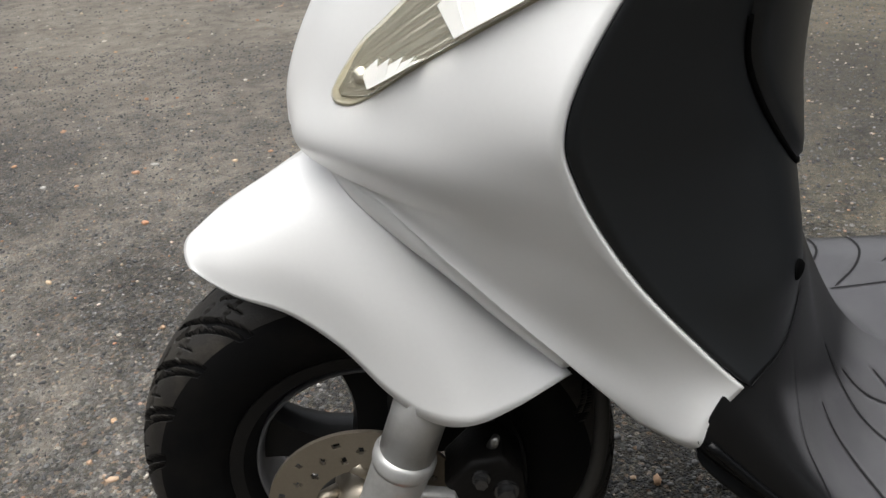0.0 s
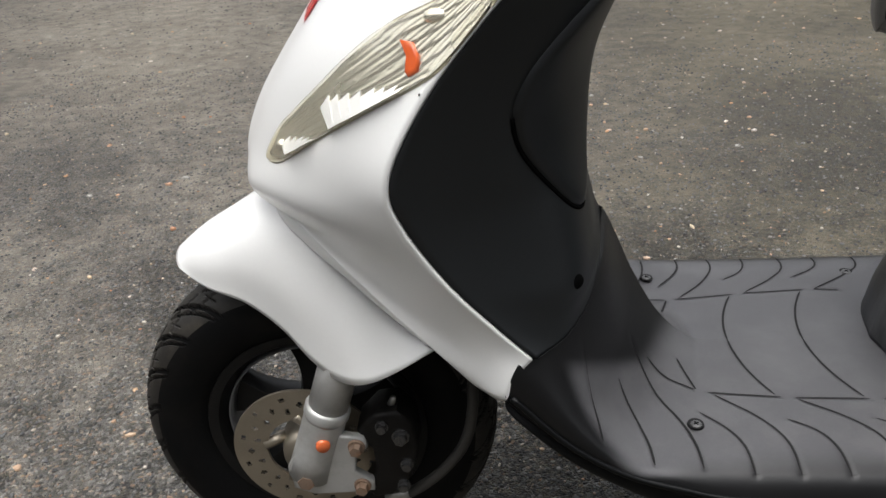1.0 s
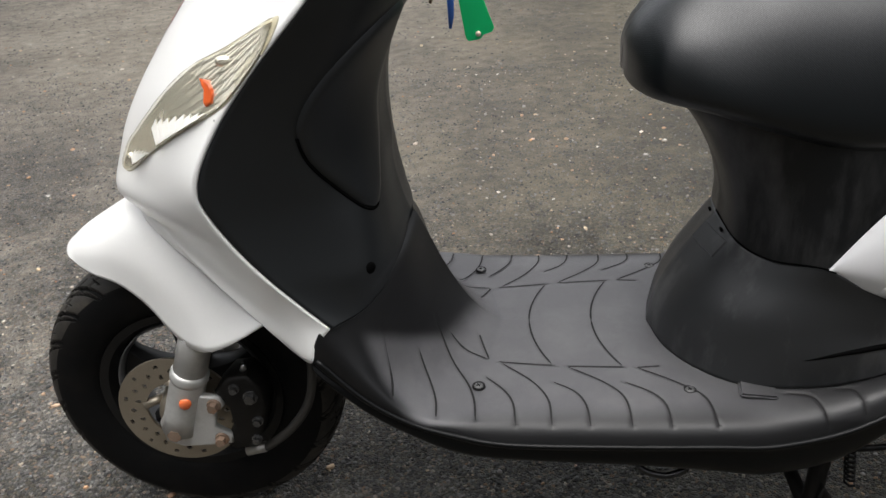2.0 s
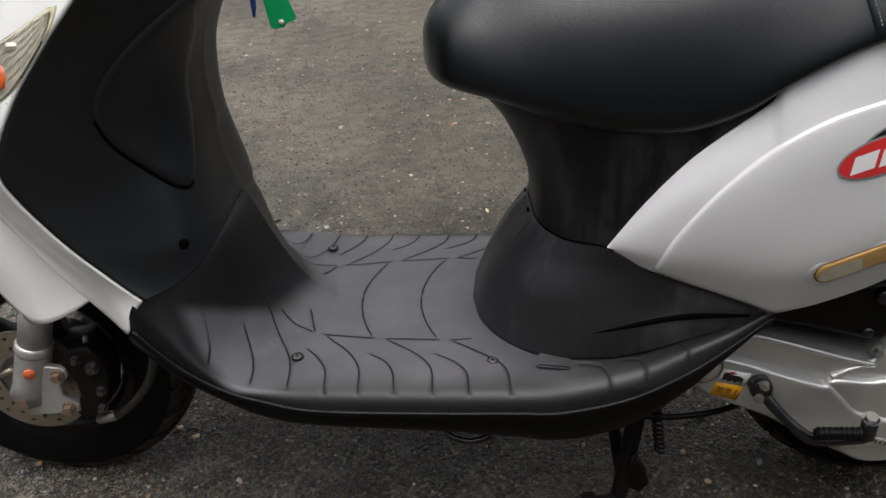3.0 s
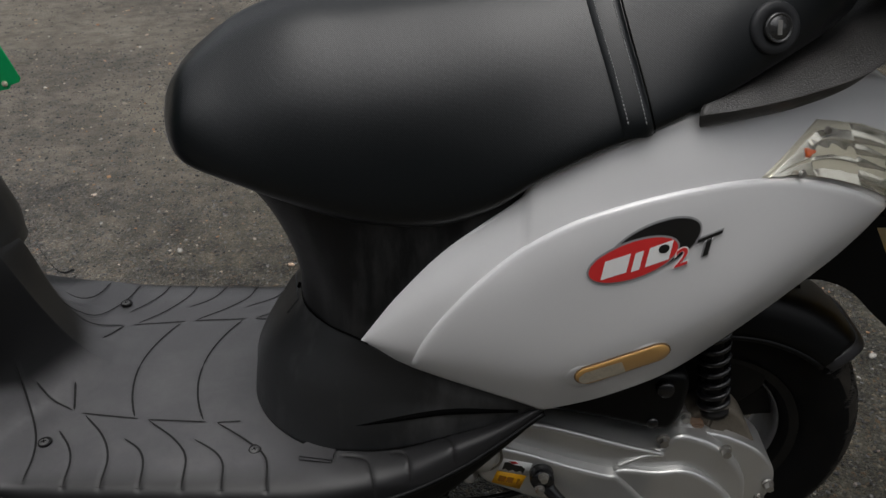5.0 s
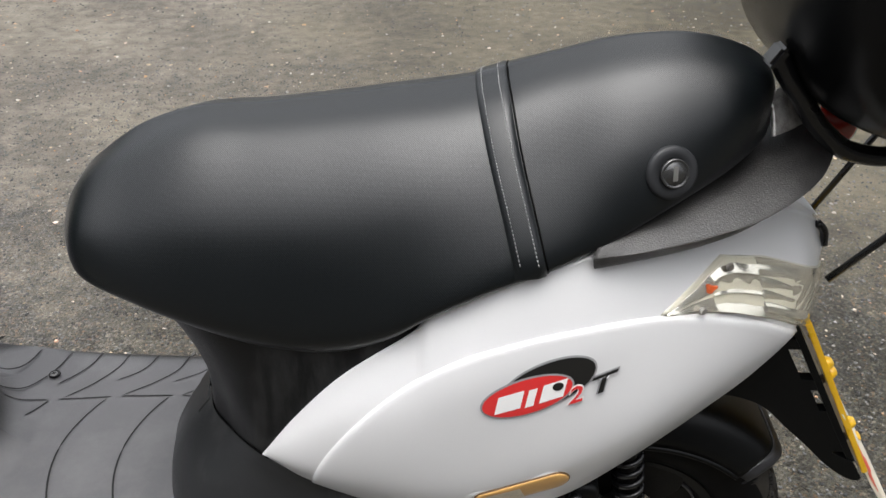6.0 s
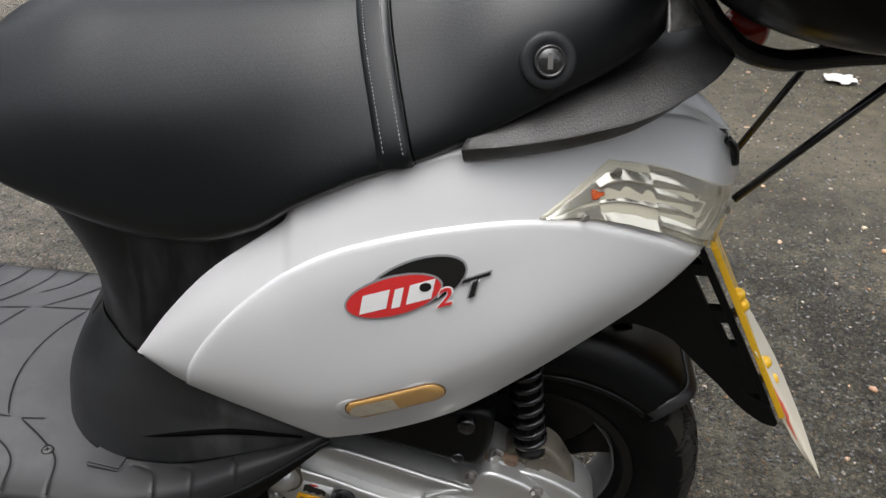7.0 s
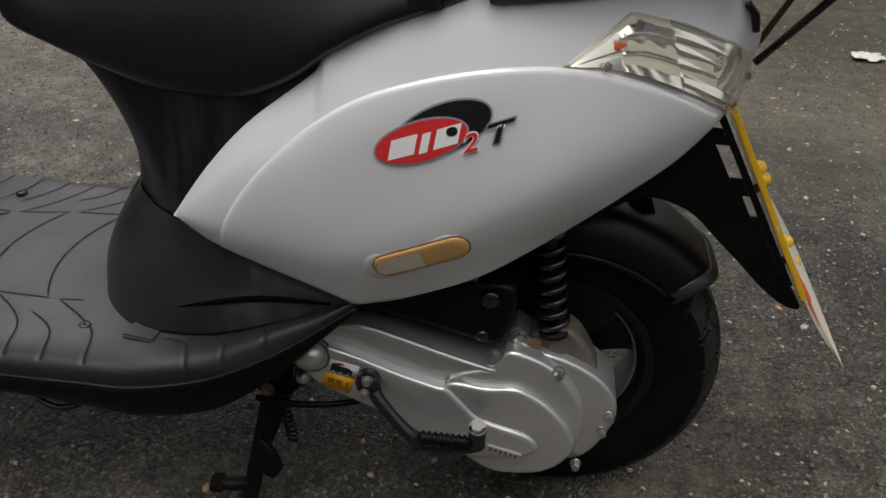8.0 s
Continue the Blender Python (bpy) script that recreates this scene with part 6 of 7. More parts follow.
belt = np.concatenate([crom(np.array([(0.940, 0, 0.262), (0.938, 0, 0.288), (0.953, 0, 0.303), (0.974, 0, 0.295), (1.010, 0, 0.2835), (1.057, 0, 0.265), (1.104, 0, 0.250), (1.119, 0, 0.247), (1.138, 0, 0.227), (1.157, 0, 0.206), (1.179, 0, 0.197), (1.213, 0, 0.187), (1.230, 0, 0.177), (1.236, 0, 0.163), (1.224, 0, 0.150)]), 90)[:-1, [0, 2]],
                       crom(np.array([(1.224, 0, 0.150), (1.190, 0, 0.143), (1.150, 0, 0.140), (1.105, 0, 0.160), (1.050, 0, 0.193), (0.995, 0, 0.218), (0.955, 0, 0.238), (0.940, 0, 0.262)]), 40)[:-1, [0, 2]]])
part("belt_cover", pillow_bm(belt, -0.139, -0.118, 0.006), M_ALLOY, case)
def ridge(points, r, name="case_rib"):
    part(name, tube_bm(points, r, 12, samples=44, flat=0.8), M_ALLOY, case)
# raised rim of the sunk band along the top, and its lower edge
ridge([(0.962, -0.120, 0.312), (0.991, -0.121, 0.3185), (1.022, -0.121, 0.3165), (1.064, -0.121, 0.304), (1.132, -0.121, 0.282), (1.176, -0.122, 0.271)], [0.004, 0.0055, 0.0055, 0.005, 0.004])
ridge([(1.178, -0.121, 0.271), (1.150, -0.121, 0.2655), (1.122, -0.124, 0.254)], [0.003, 0.004, 0.005])
# small cast plate with marks that cannot be read
bm = box_bm((0.046, 0.003, 0.011), pose(1.194, -0.1395, 0.156, 0, 15, 0), 0.001)
part("maker_plate", bm, M_ALLOY, case, "small cast plate with worn marks")
bm = bmesh.new()
for k in range(6):
    box_bm((0.004, 0.0012, 0.0055), pose(1.178 + k * 0.0064, -0.1410, 0.1605 - k * 0.0017, 0, 15, 0), 0, bm)
part("plate_marks", bm, M_DIRTYALLOY, case)
# domed bosses at the crank end
for x, y, z, r in ((0.951, -0.137, 0.281, 0.0200), (0.936, -0.112, 0.231, 0.0125)):
    part("boss_ring", lathe_bm([(r * 1.05, 0.004), (r * 1.10, -0.0015), (r * 1.22, -0.0030), (r * 1.34, -0.0015), (r * 1.38, 0.004)], (x, y, z), 36), M_DIRTYALLOY, case)
    bm = lathe_bm([(0.0, -0.020), (r * 0.35, -0.0190), (r * 0.65, -0.0155), (r * 0.88, -0.009), (r, 0.0), (r * 1.02, 0.010), (0.0, 0.010)], (x, y, z), 36)
    part("boss", bm, M_ALLOY, case)
bm = prism_bm(rounded([(0.918, 0.262), (0.920, 0.235), (0.925, 0.212), (0.945, 0.208), (0.958, 0.222), (0.952, 0.250), (0.94, 0.27)], 30), -0.104, -0.03, 0.004)
part("crankcase_lug", bm, M_DIRTYALLOY, case)
for x, y, z, r in ((1.322, -0.100, 0.205, 0.0058), (1.288, -0.104, 0.122, 0.0055), (1.253, -0.112, 0.276, 0.0062), (1.174, -0.112, 0.293, 0.0062), (1.316, -0.098, 0.178, 0.005)):
    part("bolt", bolt_bm((x, y - 0.006, z), r, 0.011), M_STEEL, case, "zinc hexagonal bolt")
# sticker: a white field with a dark mark over a yellow field
part("sticker", prism_bm([(0.978, 0.2785), (1.0135, 0.2705), (1.007, 0.2500), (0.971, 0.2585)], -0.1397, -0.1385), M_WHITESTICK, case, "white half of the maker sticker")
part("sticker", prism_bm([(0.9705, 0.2580), (1.0065, 0.2495), (0.999, 0.2265), (0.9635, 0.2380)], -0.1397, -0.1385), M_YELLOWSTICK, case, "yellow half of the maker sticker")
part("sticker_mark", prism_bm([(0.976, 0.2605), (0.979, 0.2725), (0.984, 0.2735), (0.990, 0.2690), (1.000, 0.2665), (1.0045, 0.2620), (1.002, 0.2535), (0.999, 0.2590), (0.993, 0.2565), (0.990, 0.2605), (0.984, 0.2585), (0.981, 0.2625)], -0.1403, -0.1396), M_INK, case, "dark mark on the sticker")
part("sticker_mark", prism_bm([(0.985, 0.2745), (0.992, 0.2740), (0.996, 0.2710), (0.989, 0.2705)], -0.1405, -0.1396), M_RED, case, "red mark on the sticker")
bm = bmesh.new()
for k, w in enumerate((0.009, 0.008, 0.003)):
    box_bm((w, 0.001, 0.009), pose(0.9765 + k * 0.0100, -0.1402, 0.2455 - k * 0.0026, 0, 15, 0), 0.0, bm)
part("sticker_mark", bm, mat("brown_print", (0.30, 0.12, 0.01), 0.4), case, "brown marks on the yellow sticker")

# kick starter
arm = tube_bm([(1.028, -0.140, 0.250), (1.036, -0.152, 0.238), (1.060, -0.160, 0.212), (1.085, -0.166, 0.190), (1.105, -0.168, 0.184), (1.150, -0.168, 0.187), (1.164, -0.168, 0.194)], [0.011, 0.009, 0.008, 0.009, 0.009, 0.009, 0.010], 14, samples=40, flat=0.8)
kick = part("kick_starter", arm, M_METALBLACK, scooter, "black steel kick starter lever")
bm = lathe_bm([(0.0, -0.018), (0.0130, -0.018), (0.0150, -0.014), (0.0150, 0.014), (0.0, 0.014)], (1.025, -0.138, 0.255), 28)
part("kick_hub", bm, M_METALBLACK, kick)
part("bolt", bolt_bm((1.026, -0.156, 0.2655), 0.0050, 0.008), M_STEEL, kick, "steel clamp bolt")
part("bolt", bolt_bm((1.022, -0.156, 0.244), 0.0050, 0.007), M_STEEL, kick, "steel clamp bolt")
ped = [(1.092, -0.176, 0.204), (1.100, -0.178, 0.203), (1.150, -0.178, 0.202), (1.153, -0.178, 0.202)]
prof = [(0.0, 0.0), (0.0068, 0.0)]
for k in range(8):
    prof += [(0.0068, 0.0035 + k * 0.0072), (0.0088, 0.0036 + k * 0.0072), (0.0088, 0.0068 + k * 0.0072), (0.0068, 0.0069 + k * 0.0072)]
prof += [(0.0068, 0.062), (0.0, 0.062)]
bm = lathe_bm(prof, (1.092, -0.178, 0.2035), 16, "x")
part("pedal", bm, M_SATIN, kick, "ribbed black kick pedal")
bm = lathe_bm([(0.0, -0.016), (0.008, -0.016), (0.0105, -0.013), (0.0105, 0.018), (0.0, 0.018)], (1.162, -0.170, 0.205), 20, "z")
end = part("pivot", bm, M_METALBLACK, kick)
part("bolt", bolt_bm((1.162, -0.170, 0.2215), 0.0085, 0.005, (0, -0.3, 1)), M_STEEL, kick, "steel pivot bolt")

# air box and frame behind the panel
bm = prism_bm(rounded([(1.000, 0.372), (1.040, 0.376), (1.150, 0.392), (1.192, 0.388), (1.196, 0.350), (1.186, 0.312), (1.165, 0.306), (1.100, 0.322), (1.040, 0.335), (1.005, 0.342)], 60), -0.118, -0.020, 0.010, 4)
abox = part("air_box", bm, M_SATIN, scooter, "black plastic air box")
part("air_box_boss", lathe_bm([(0.0, -0.012), (0.009, -0.012), (0.011, -0.008), (0.011, 0.01), (0.0, 0.01)], (1.166, -0.117, 0.377), 20), M_METALBLACK, abox)
part("air_box_plug", lathe_bm([(0.0, -0.004), (0.007, -0.004), (0.008, 0.004), (0.0, 0.004)], (1.158, -0.118, 0.320), 16), M_METALBLACK, abox)
bm = tube_bm([(1.03, -0.115, 0.386), (1.09, -0.118, 0.392), (1.15, -0.112, 0.394)], 0.004, 8, samples=16)
part("breather_pipe", bm, M_METALBLACK, abox)
bm = tube_bm([(0.70, -0.07, 0.25), (0.95, -0.08, 0.31), (1.10, -0.07, 0.44), (1.30, -0.06, 0.56), (1.39, -0.02, 0.62)], 0.016, 14, samples=40)
part("frame_tube", bm, M_GRIME, scooter, "black frame tube")
bm = tube_bm([(0.70, 0.07, 0.25), (0.95, 0.08, 0.31), (1.10, 0.08, 0.44), (1.30, 0.08, 0.56), (1.39, 0.05, 0.62)], 0.016, 14, samples=40)
part("frame_tube", bm, M_GRIME, scooter, "black frame tube")
# engine block between the case and the wheel, dark filler plate
bm = prism_bm(rounded([(0.94, 0.20), (0.93, 0.30), (1.02, 0.345), (1.08, 0.32), (1.08, 0.22), (1.02, 0.19)], 40), -0.06, 0.10, 0.01)
part("engine_block", bm, M_GRIME, scooter, "greasy dark engine block")
bm = prism_bm(rounded([(1.214, 0.300), (1.245, 0.318), (1.275, 0.305), (1.300, 0.262), (1.318, 0.215), (1.300, 0.19), (1.26, 0.22), (1.225, 0.262)], 44), -0.088, -0.045, 0.006)
block = part("hub_casting", bm, M_DIRTYALLOY, scooter, "grimy cast alloy hub arm")
bm = box_bm((0.042, 0.020, 0.008), pose(1.208, -0.090, 0.296, 0, 0, 0), 0.002)
part("clamp_bar", bm, M_RUST, block, "rusty clamp bar")
bm = box_bm((0.026, 0.016, 0.050), pose(1.247, -0.086, 0.284, 0, 8, 0), 0.004)
part("shock_clevis", bm, M_DIRTYALLOY, block)
part("bolt", bolt_bm((1.252, -0.094, 0.262), 0.009, 0.012), M_RUST, block, "rusty lower shock bolt")
part("bolt", bolt_bm((1.204, -0.094, 0.309), 0.006, 0.010), M_STEEL, block, "small zinc bolt")

# added plate that keeps the gap behind the shock black
bm = prism_bm(rounded([(1.130, 0.250), (1.140, 0.325), (1.200, 0.372), (1.270, 0.368), (1.315, 0.338), (1.318, 0.305), (1.285, 0.275), (1.225, 0.240)], 40), -0.034, -0.024, 0.003)
part("dark_filler", bm, M_GRIME, scooter, "added dark plate filling the gap between engine and wheel")

# rear shock absorber: damper and coil
low, high = Vector((1.244, -0.080, 0.302)), Vector((1.222, -0.076, 0.470))
ax_d = (high - low).normalized()
bm = tube_bm([tuple(low), tuple(low + ax_d * 0.06)], 0.010, 18)
tube_bm([tuple(low + ax_d * 0.05), tuple(high)], 0.0115, 18, bm)
tube_bm([tuple(low + ax_d * 0.004), tuple(low + ax_d * 0.010)], 0.019, 24, bm)
shock = part("shock_absorber", bm, M_GRIME, scooter, "black rear shock absorber")
sa = ax_d.orthogonal().normalized()
sb = ax_d.cross(sa)
coil = [tuple(low + ax_d * (0.010 + 0.155 * k / 150) + (sa * math.cos(2 * math.pi * 9 * k / 150) + sb * math.sin(2 * math.pi * 9 * k / 150)) * 0.0172) for k in range(151)]
part("coil_spring", tube_bm(coil, 0.0038, 8), M_METALBLACK, shock, "glossy black coil spring")

# rear hugger mudguard round the tyre
def hug(n=30, m=25):
    g = []
    for t in np.linspace(0, 1, n):
        row = []
        for s in np.linspace(-1, 1, m):
            a0 = radians(42 + 7 * abs(s) ** 2.5)
            a = a0 + t * (radians(120) - a0)
            rr = 0.241 - 0.050 * abs(s) ** 4
            row.append((REAR[0] + rr * math.cos(a), REAR[1] + 0.080 * math.copysign(abs(s) ** 0.7, s), REAR[2] + rr * math.sin(a)))
        g.append(row)
    return np.array(g)
HG = hug()
bm = bmesh.new()
add_grid(bm, HG)
smooth(bm)
hugger = part("rear_mudguard", bm, M_SATIN, scooter, "black plastic rear mudguard", thick=0.004)
lip = []
for k, p in enumerate(HG[0]):
    out = Vector((p[0] - REAR[0], 0, p[2] - REAR[2])).normalized()
    along = Vector((out.z, 0, -out.x))
    rows_ = [(-0.002, 0.002), (0.002, 0.0035), (0.009, 0.0050), (0.014, 0.0040), (0.0155, 0.0005), (0.012, -0.002)]
    lip.append([tuple(Vector(p) + along * a + out * b) for a, b in rows_])
bm = bmesh.new()
add_grid(bm, np.array(lip))
bmesh.ops.recalc_face_normals(bm, faces=bm.faces)
smooth(bm)
# paler base colour on the lip stands in for reflected sky
part("mudguard_lip", bm, mat("sky_lit_black_plastic", (0.022, 0.022, 0.024), 0.45, 0, 0.2, 12, 0.1, 400, 0.1, 900, spec=0.4), hugger, "flared rear lip, paler for the sky it reflects", thick=0.002)
part("mudguard_edge", tube_bm([tuple(p) for p in HG[:, 0]], 0.0036, 10), M_SATIN, hugger, "rolled lower edge")
part("mudguard_fin", prism_bm([(1.280, 0.425), (1.290, 0.440), (1.306, 0.449), (1.328, 0.459), (1.345, 0.459), (1.352, 0.442), (1.356, 0.422), (1.33, 0.40)], -0.004, 0.030, 0.004), M_SATIN, hugger)
part("mudguard_stud", tube_bm([(1.350, 0.004, 0.428), (1.380, 0.000, 0.416)], 0.006, 12), M_SATIN, hugger)

# plate holder, number plate with bars, learner card
def on_plate(z, back):
    """x on the plate's front at height z, less back."""
    return 1.401 + (0.587 - z) * 0.123 / 0.218 - back
low_edge = crom(np.array([(1.262, 0, 0.440), (1.297, 0, 0.472), (1.330, 0, 0.487), (1.359, 0, 0.483), (1.387, 0, 0.469), (1.415, 0, 0.442), (1.445, 0, 0.414), (1.477, 0, 0.382), (1.505, 0, 0.361), (1.523, 0, 0.355), (1.527, 0, 0.360)]), 60)[:, [0, 2]]
cheek = [tuple(p) for p in low_edge] + [(on_plate(0.385, 0.004), 0.385), (on_plate(0.400, 0.024), 0.400), (on_plate(0.590, 0.024), 0.590), (1.330, 0.585), (1.262, 0.500)]
bm = prism_bm(cheek, -0.056, -0.036)
for z0, z1, back0, back1 in ((0.588, 0.386, 0.010, 0.001), (0.570, 0.556, 0.0241, 0.0101), (0.512, 0.497, 0.0241, 0.0101), (0.4655, 0.401, 0.0241, 0.0101), (0.4969, 0.4656, 0.0241, 0.0182)):
    prism_bm([(on_plate(z0, back0), z0), (on_plate(z0, back1), z0), (on_plate(z1, back1), z1), (on_plate(z1, back0), z1)], -0.054, -0.040, 0.0, 1, bm)
for f in bm.faces:
    f.smooth = False
holder = part("plate_holder", bm, M_SATIN, scooter, "black plastic plate holder with three slots", sharp=40)
part("holder_root", prism_bm([(1.262, 0.50), (1.30, 0.495), (1.345, 0.505), (1.380, 0.54), (1.388, 0.585), (1.30, 0.585)], -0.030, 0.110, 0.004), M_SATIN, holder)
p0, p1 = Vector((1.405, 0, 0.590)), Vector((1.528, 0, 0.364))
d = (p1 - p0).normalized()
nrm = Vector((-d.z, 0, d.x)) * -1
if nrm.x < 0:
    nrm = -nrm
mx = Matrix((Vector((0, 1, 0)), nrm, -d)).transposed().to_4x4()
mx.translation = (p0 + p1) / 2 + nrm * 0.004 + Vector((0, 0.035, 0))
plate = part("number_plate", box_bm((0.178, 0.007, (p1 - p0).length), mx, 0.001), M_PLATE, scooter, "yellow number plate seen nearly edge on")
for s, off in ((0.30, -0.074), (0.36, -0.074), (0.70, -0.074), (0.83, -0.068)):
    c0 = mx @ Vector((off, 0.002, (0.5 - s) * (p1 - p0).length))
    bm = lathe_bm([(0.0, 0.010), (0.005, 0.009), (0.008, 0.004), (0.008, 0.0), (0.0, 0.0)], (0, 0, 0), 18, "y")
    bm.transform(Matrix.Translation(c0) @ mx.to_3x3().to_4x4())
    part("plate_cap", bm, M_PLATE, plate, "yellow plastic screw cap")
for s in (0.40, 0.80):
    c0 = mx @ Vector((-0.070, -0.006, (0.5 - s) * (p1 - p0).length))
    part("bolt", bolt_bm(c0, 0.004, 0.01, (-0.8, -0.5, 0.2)), M_RUST, plate, "rusty nut behind the plate")
# learner card hanging below, curled so that its face shows
CARD = [
    [(1.476, -0.050, 0.462), (1.480, -0.044, 0.462), (1.482, 0.080, 0.462)],
    [(1.500, -0.051, 0.421), (1.512, -0.038, 0.416), (1.516, 0.060, 0.416)],
    [(1.530, -0.052, 0.368), (1.544, -0.037, 0.366), (1.549, 0.060, 0.366)],
    [(1.560, -0.052, 0.322), (1.572, -0.039, 0.320), (1.576, 0.060, 0.320)],
    [(1.599, -0.047, 0.273), (1.600, -0.044, 0.273), (1.601, 0.040, 0.276)],
]
g = surface(CARD, 33, 25)
bm = bmesh.new()
add_grid(bm, g)
smooth(bm)
card = part("learner_card", bm, M_CREAM, scooter, "curled cream card with a faded red mark under the plate", thick=0.0010)
bm = bmesh.new()
mark = []
for i in range(8, 23):
    s0 = (i - 8) / 14
    half = 1.5 * math.sin(math.pi * min(1, 0.15 + s0 * 0.85)) + 0.4
    mid = 5.5 + (1.3 if 0.35 < s0 < 0.6 else -0.6 if s0 >= 0.6 else 0)
    row = []
    for q in (-1, 0, 1):
        col = min(max(mid + q * half, 0.5), 11.5)
        k = int(col)
        row.append(g[i, k] * (1 - col + k) + g[i, k + 1] * (col - k) + np.array((-0.0006, -0.0016, 0.0004)))
    mark.append(row)
add_grid(bm, np.array(mark))
part("card_mark", bm, M_REDCARD, card, "faded red mark")

# rack, struts and the case on it
for side in (-1, 1):
    y = -0.045 if side < 0 else 0.15
    bm = tube_bm([(1.440, y, 0.792), (1.512, y, 0.802), (1.700, y, 0.822)] if side > 0 else [(1.312, y, 0.891), (1.327, y, 0.869), (1.342, y, 0.851), (1.365, y, 0.822), (1.394, y, 0.799), (1.426, y, 0.791), (1.452, y, 0.793), (1.512, y, 0.802), (1.700, y, 0.822)], 0.0100, 14, samples=60)
    rack = part("rack_tube", bm, M_METALBLACK, scooter, "glossy black steel rack tube")
    bm = tube_bm([(1.418, y, 0.645), (1.580, y, 0.832)] if side < 0 else [(1.448, y, 0.575), (1.575, y, 0.832)], 0.0042, 10)
    part("rack_strut", bm, M_METALBLACK, scooter, "thin black rack strut")
bm = tube_bm([(1.520, -0.045, 0.803), (1.520, 0.150, 0.803)], 0.0085, 12)
part("rack_bar", bm, M_METALBLACK, scooter)
bm = box_bm((0.010, 0.026, 0.022), pose(1.311, -0.045, 0.890, 0, 30, 0), 0.003)
part("rack_cap", bm, M_METALBLACK, scooter)
g = surface([[(1.3177, -0.030, 0.8425), (1.3215, -0.037, 0.8335), (1.3228, -0.046, 0.819), (1.3232, -0.050, 0.8113)],
             [(1.3266, -0.020, 0.8465), (1.332, -0.026, 0.839), (1.338, -0.034, 0.823), (1.342, -0.036, 0.812)],
             [(1.3355, -0.010, 0.8448), (1.3425, -0.012, 0.838), (1.352, -0.016, 0.824), (1.3611, -0.020, 0.8131)]], 16, 20)
bm = bmesh.new()
add_grid(bm, g)
smooth(bm)
part("rack_bracket", bm, mat("speckled_galvanised_steel", (0.42, 0.41, 0.40), 0.42, 0.5, 0.2, 40, 0.2, 250, 0.3, 300, dirt=((0.06, 0.04, 0.03), 0.7, 90)), scooter, "rust-speckled steel rack bracket", thick=0.004)
bm = lathe_bm([(0.0, -0.006), (0.018, -0.006), (0.024, 0.0), (0.024, 0.008), (0.0, 0.008)], (1.404, 0.004, 0.800), 28, "y")
part("rear_reflector", bm, M_REDLENS, scooter, "round red reflector behind the rack")

box = thing("luggage_case", (1.55, 0.03, 0.822), "glossy black plastic luggage case mounted on the rack", "luggage case")
rows = []
for z, e, r in ((0.822, -0.105, 0.08), (0.824, -0.080, 0.09), (0.834, -0.048, 0.10), (0.852, -0.020, 0.11), (0.880, 0.002, 0.12), (0.912, 0.015, 0.13), (0.960, 0.024, 0.13), (1.066, 0.026, 0.13)):
    x0, x1, y0, y1 = 1.330 - e, 1.76 + e, -0.165 - 0.6 * e, 0.225 + 0.6 * e
    row = []
    for cx, cy, a0 in ((x0 + r, y0 + r, math.pi), (x1 - r, y0 + r, 1.5 * math.pi), (x1 - r, y1 - r, 0), (x0 + r, y1 - r, 0.5 * math.pi)):
        row += [(cx + r * math.cos(a0 + q), cy + r * math.sin(a0 + q), z) for q in np.linspace(0, math.pi / 2, 10)]
    rows.append(row)
g = np.array(rows)
g = np.stack([crom(g[:, j], 26) for j in range(g.shape[1])], 1)
bm = bmesh.new()
v = add_grid(bm, g, closed=True)
bm.faces.new(v[0][::-1])
bmesh.ops.recalc_face_normals(bm, faces=bm.faces)
smooth(bm)
shell = part("case_shell", bm, M_CASE, box, "glossy black lower shell")
bm = bmesh.new()
lid = [g[-1], g[-1] + (0, 0, 0.006)]
c = g[-1].mean(0)
for s, z in ((1.01, 0.010), (1.01, 0.05), (0.97, 0.10), (0.85, 0.135), (0.6, 0.150), (0.2, 0.155)):
    q = c + (g[-1] - c) * s
    q[:, 2] = g[-1][:, 2] + z
    lid.append(q)
v = add_grid(bm, np.array(lid), closed=True)
bm.faces.new(v[-1])
bmesh.ops.recalc_face_normals(bm, faces=bm.faces)
smooth(bm)
part("case_lid", bm, M_CASE, box, "domed black lid")

# ---- centre stand ----
bm = tube_bm([(0.884, -0.085, 0.205), (0.876, -0.100, 0.150), (0.858, -0.128, 0.060), (0.846, -0.140, 0.008)], [0.014, 0.013, 0.012, 0.012], 12, samples=20)
tube_bm([(0.884, 0.085, 0.205), (0.876, 0.100, 0.150), (0.858, 0.128, 0.060), (0.846, 0.140, 0.008)], [0.014, 0.013, 0.012, 0.012], 12, bm, samples=20)
tube_bm([(0.884, -0.10, 0.200), (0.884, 0.10, 0.200)], 0.014, 12, bm)
tube_bm([(0.860, -0.12, 0.075), (0.860, 0.12, 0.075)], 0.010, 12, bm)
stand = part("centre_stand", bm, M_GRIME, scooter, "black steel centre stand")
bm = tube_bm([(0.852, -0.132, 0.040), (0.835, -0.145, 0.048), (0.812, -0.150, 0.050)], [0.010, 0.009, 0.008], 10, samples=14)
box_bm((0.020, 0.030, 0.012), pose(0.812, -0.150, 0.052, 0, 0, 10), 0.003, bm)
part("stand_tang", bm, M_GRIME, stand)
bm = prism_bm([(0.872, 0.125), (0.890, 0.098), (0.897, 0.070), (0.885, 0.052), (0.866, 0.062), (0.862, 0.09)], -0.135, -0.120, 0.004)
part("stand_gusset", bm, M_GRIME, stand)
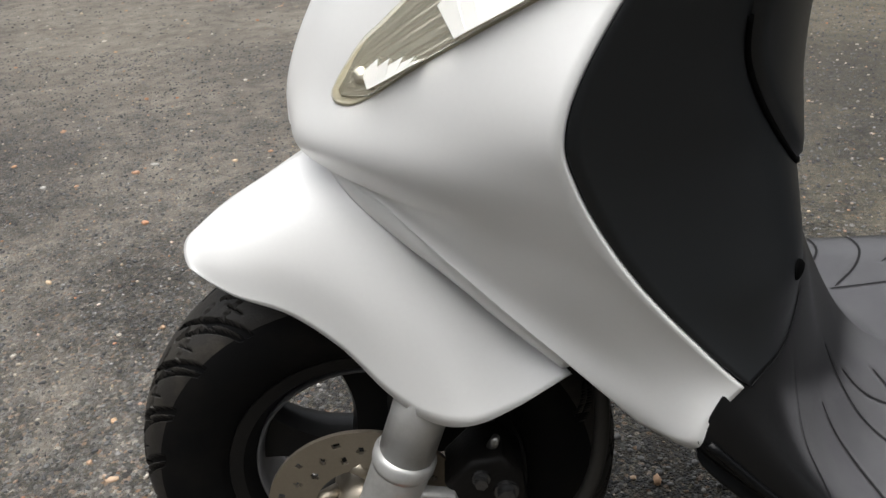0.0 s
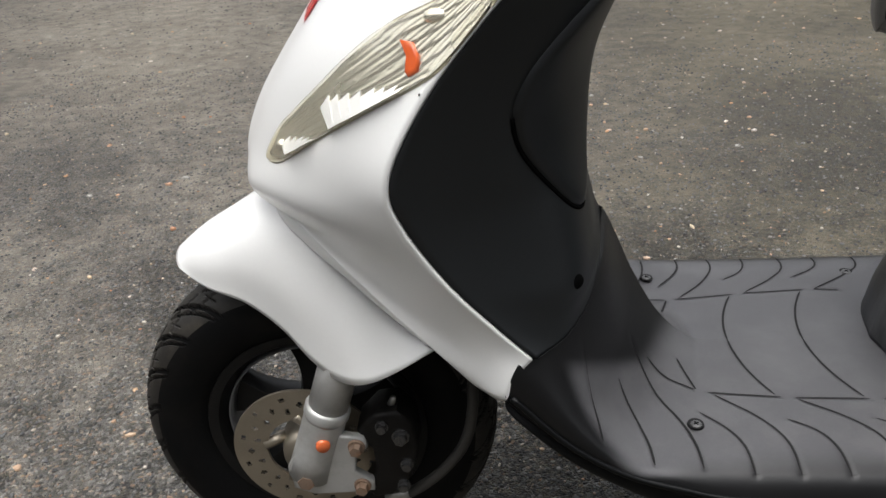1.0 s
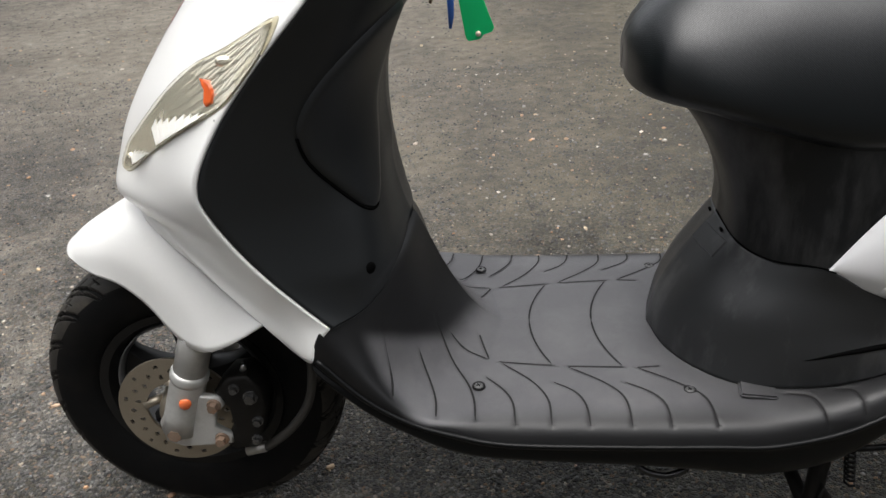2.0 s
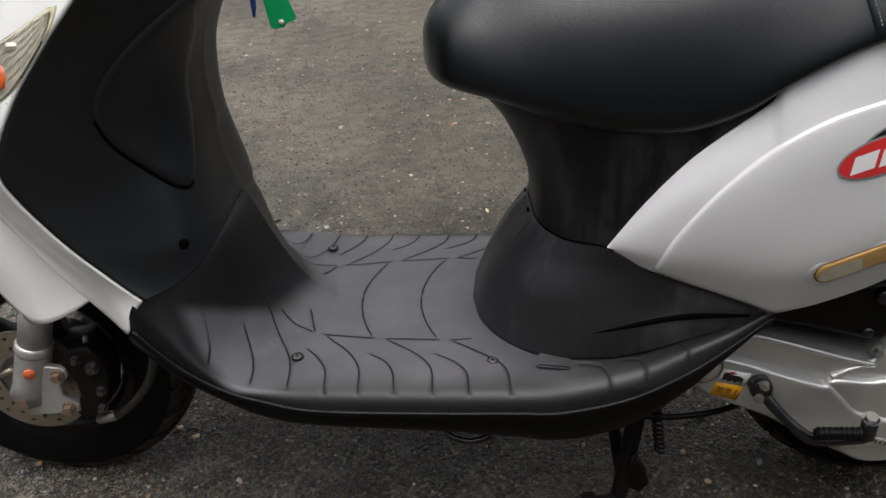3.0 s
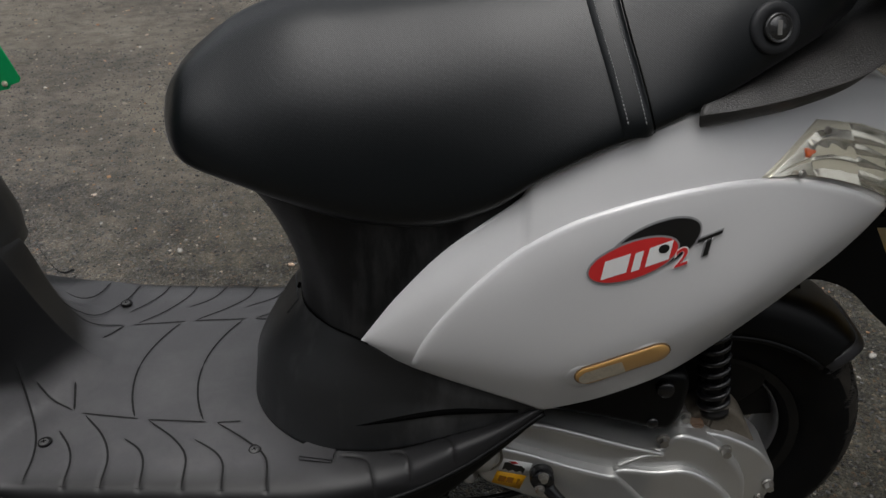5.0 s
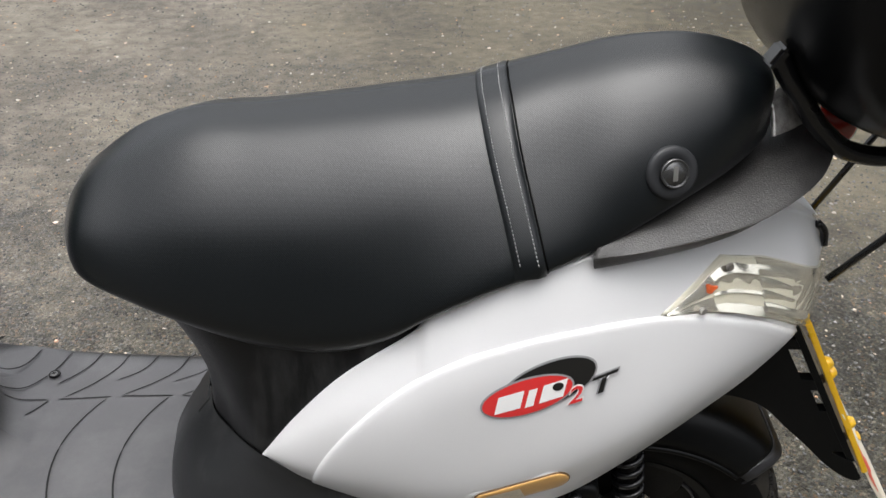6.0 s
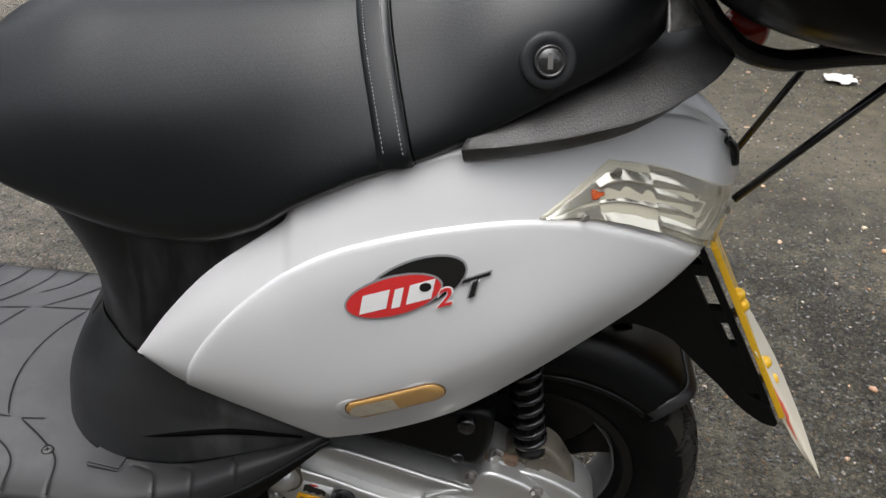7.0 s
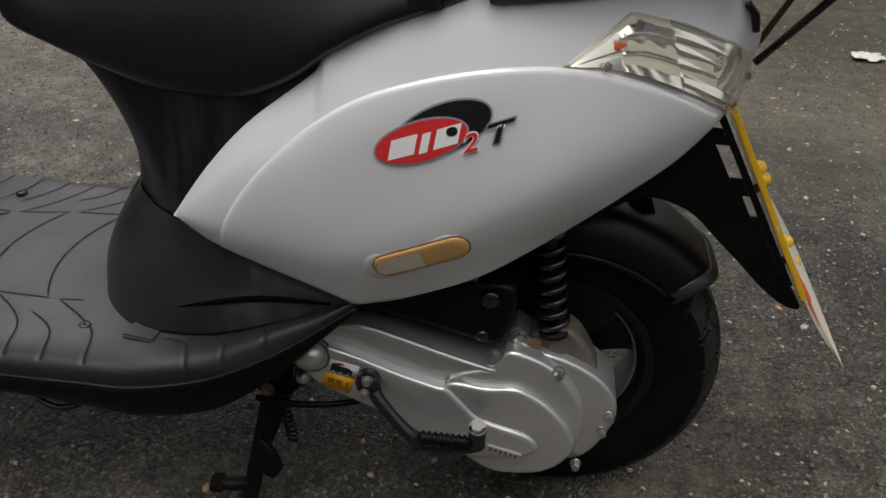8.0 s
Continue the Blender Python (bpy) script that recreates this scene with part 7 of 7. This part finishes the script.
coil = [(0.900 + 0.012 * k / 60 + 0.007 * math.cos(k * 1.05), -0.115 + 0.007 * math.sin(k * 1.05), 0.200 - 0.085 * k / 60) for k in range(61)]
part("stand_spring", tube_bm(coil, 0.0018, 6), M_GRIME, stand)
bm = prism_bm(rounded([(0.862, 0.225), (0.905, 0.228), (0.925, 0.205), (0.905, 0.178), (0.868, 0.180)], 30), -0.105, -0.075, 0.004)
part("stand_bracket", bm, M_GRIME, stand)
part("bolt", bolt_bm((0.880, -0.106, 0.190), 0.008, 0.010), M_RUST, stand, "rusty pivot bolt")
bm = tube_bm([(0.868, -0.118, 0.184), (0.92, -0.118, 0.180), (0.98, -0.110, 0.182), (1.04, -0.09, 0.188)], 0.0045, 10, samples=24)
part("brake_cable", bm, M_SATIN, scooter, "black rear brake cable")

# ---- keys in the ignition ----
keys = thing("key_ring", (0.39, -0.02, 0.80), "keys with green and blue plastic tags hanging from the ignition", "keys")
bm = tube_bm([(0.362, -0.02, 0.800), (0.392, -0.022, 0.802)], 0.009, 14)
part("ignition_key", bm, M_LOCK, keys, "key in the ignition lock")
loop = [(0.395 + 0.016 * math.cos(q), -0.024, 0.786 + 0.018 * math.sin(q)) for q in np.linspace(0, 2 * math.pi, 24)]
part("split_ring", tube_bm(loop, 0.0012, 6), M_STEEL, keys)
def tag_bm(corners, y, t):
    bm = prism_bm(corners, y - t, y, 0.0006, 1)
    return bm
part("green_tag", tag_bm([(0.409, 0.770), (0.417, 0.716), (0.420, 0.712), (0.434, 0.714), (0.438, 0.719), (0.4475, 0.722), (0.450, 0.727), (0.434, 0.772)], -0.029, 0.0016), M_GREEN, keys, "green plastic key tag")
part("tag_hole", lathe_bm([(0.0, -0.0012), (0.0032, -0.0012), (0.0032, 0.0), (0.0, 0.0)], (0.4315, -0.0306, 0.7205), 18), M_CREAM, keys)
part("blue_tag", tag_bm([(0.3975, 0.772), (0.3985, 0.729), (0.4015, 0.728), (0.405, 0.742), (0.406, 0.772)], -0.034, 0.0016), M_BLUE, keys, "blue plastic key tag")
bm = tube_bm([(0.388, -0.028, 0.783), (0.378, -0.03, 0.757)], 0.0022, 6)
part("spare_key", bm, M_RUST, keys, "small brass key")
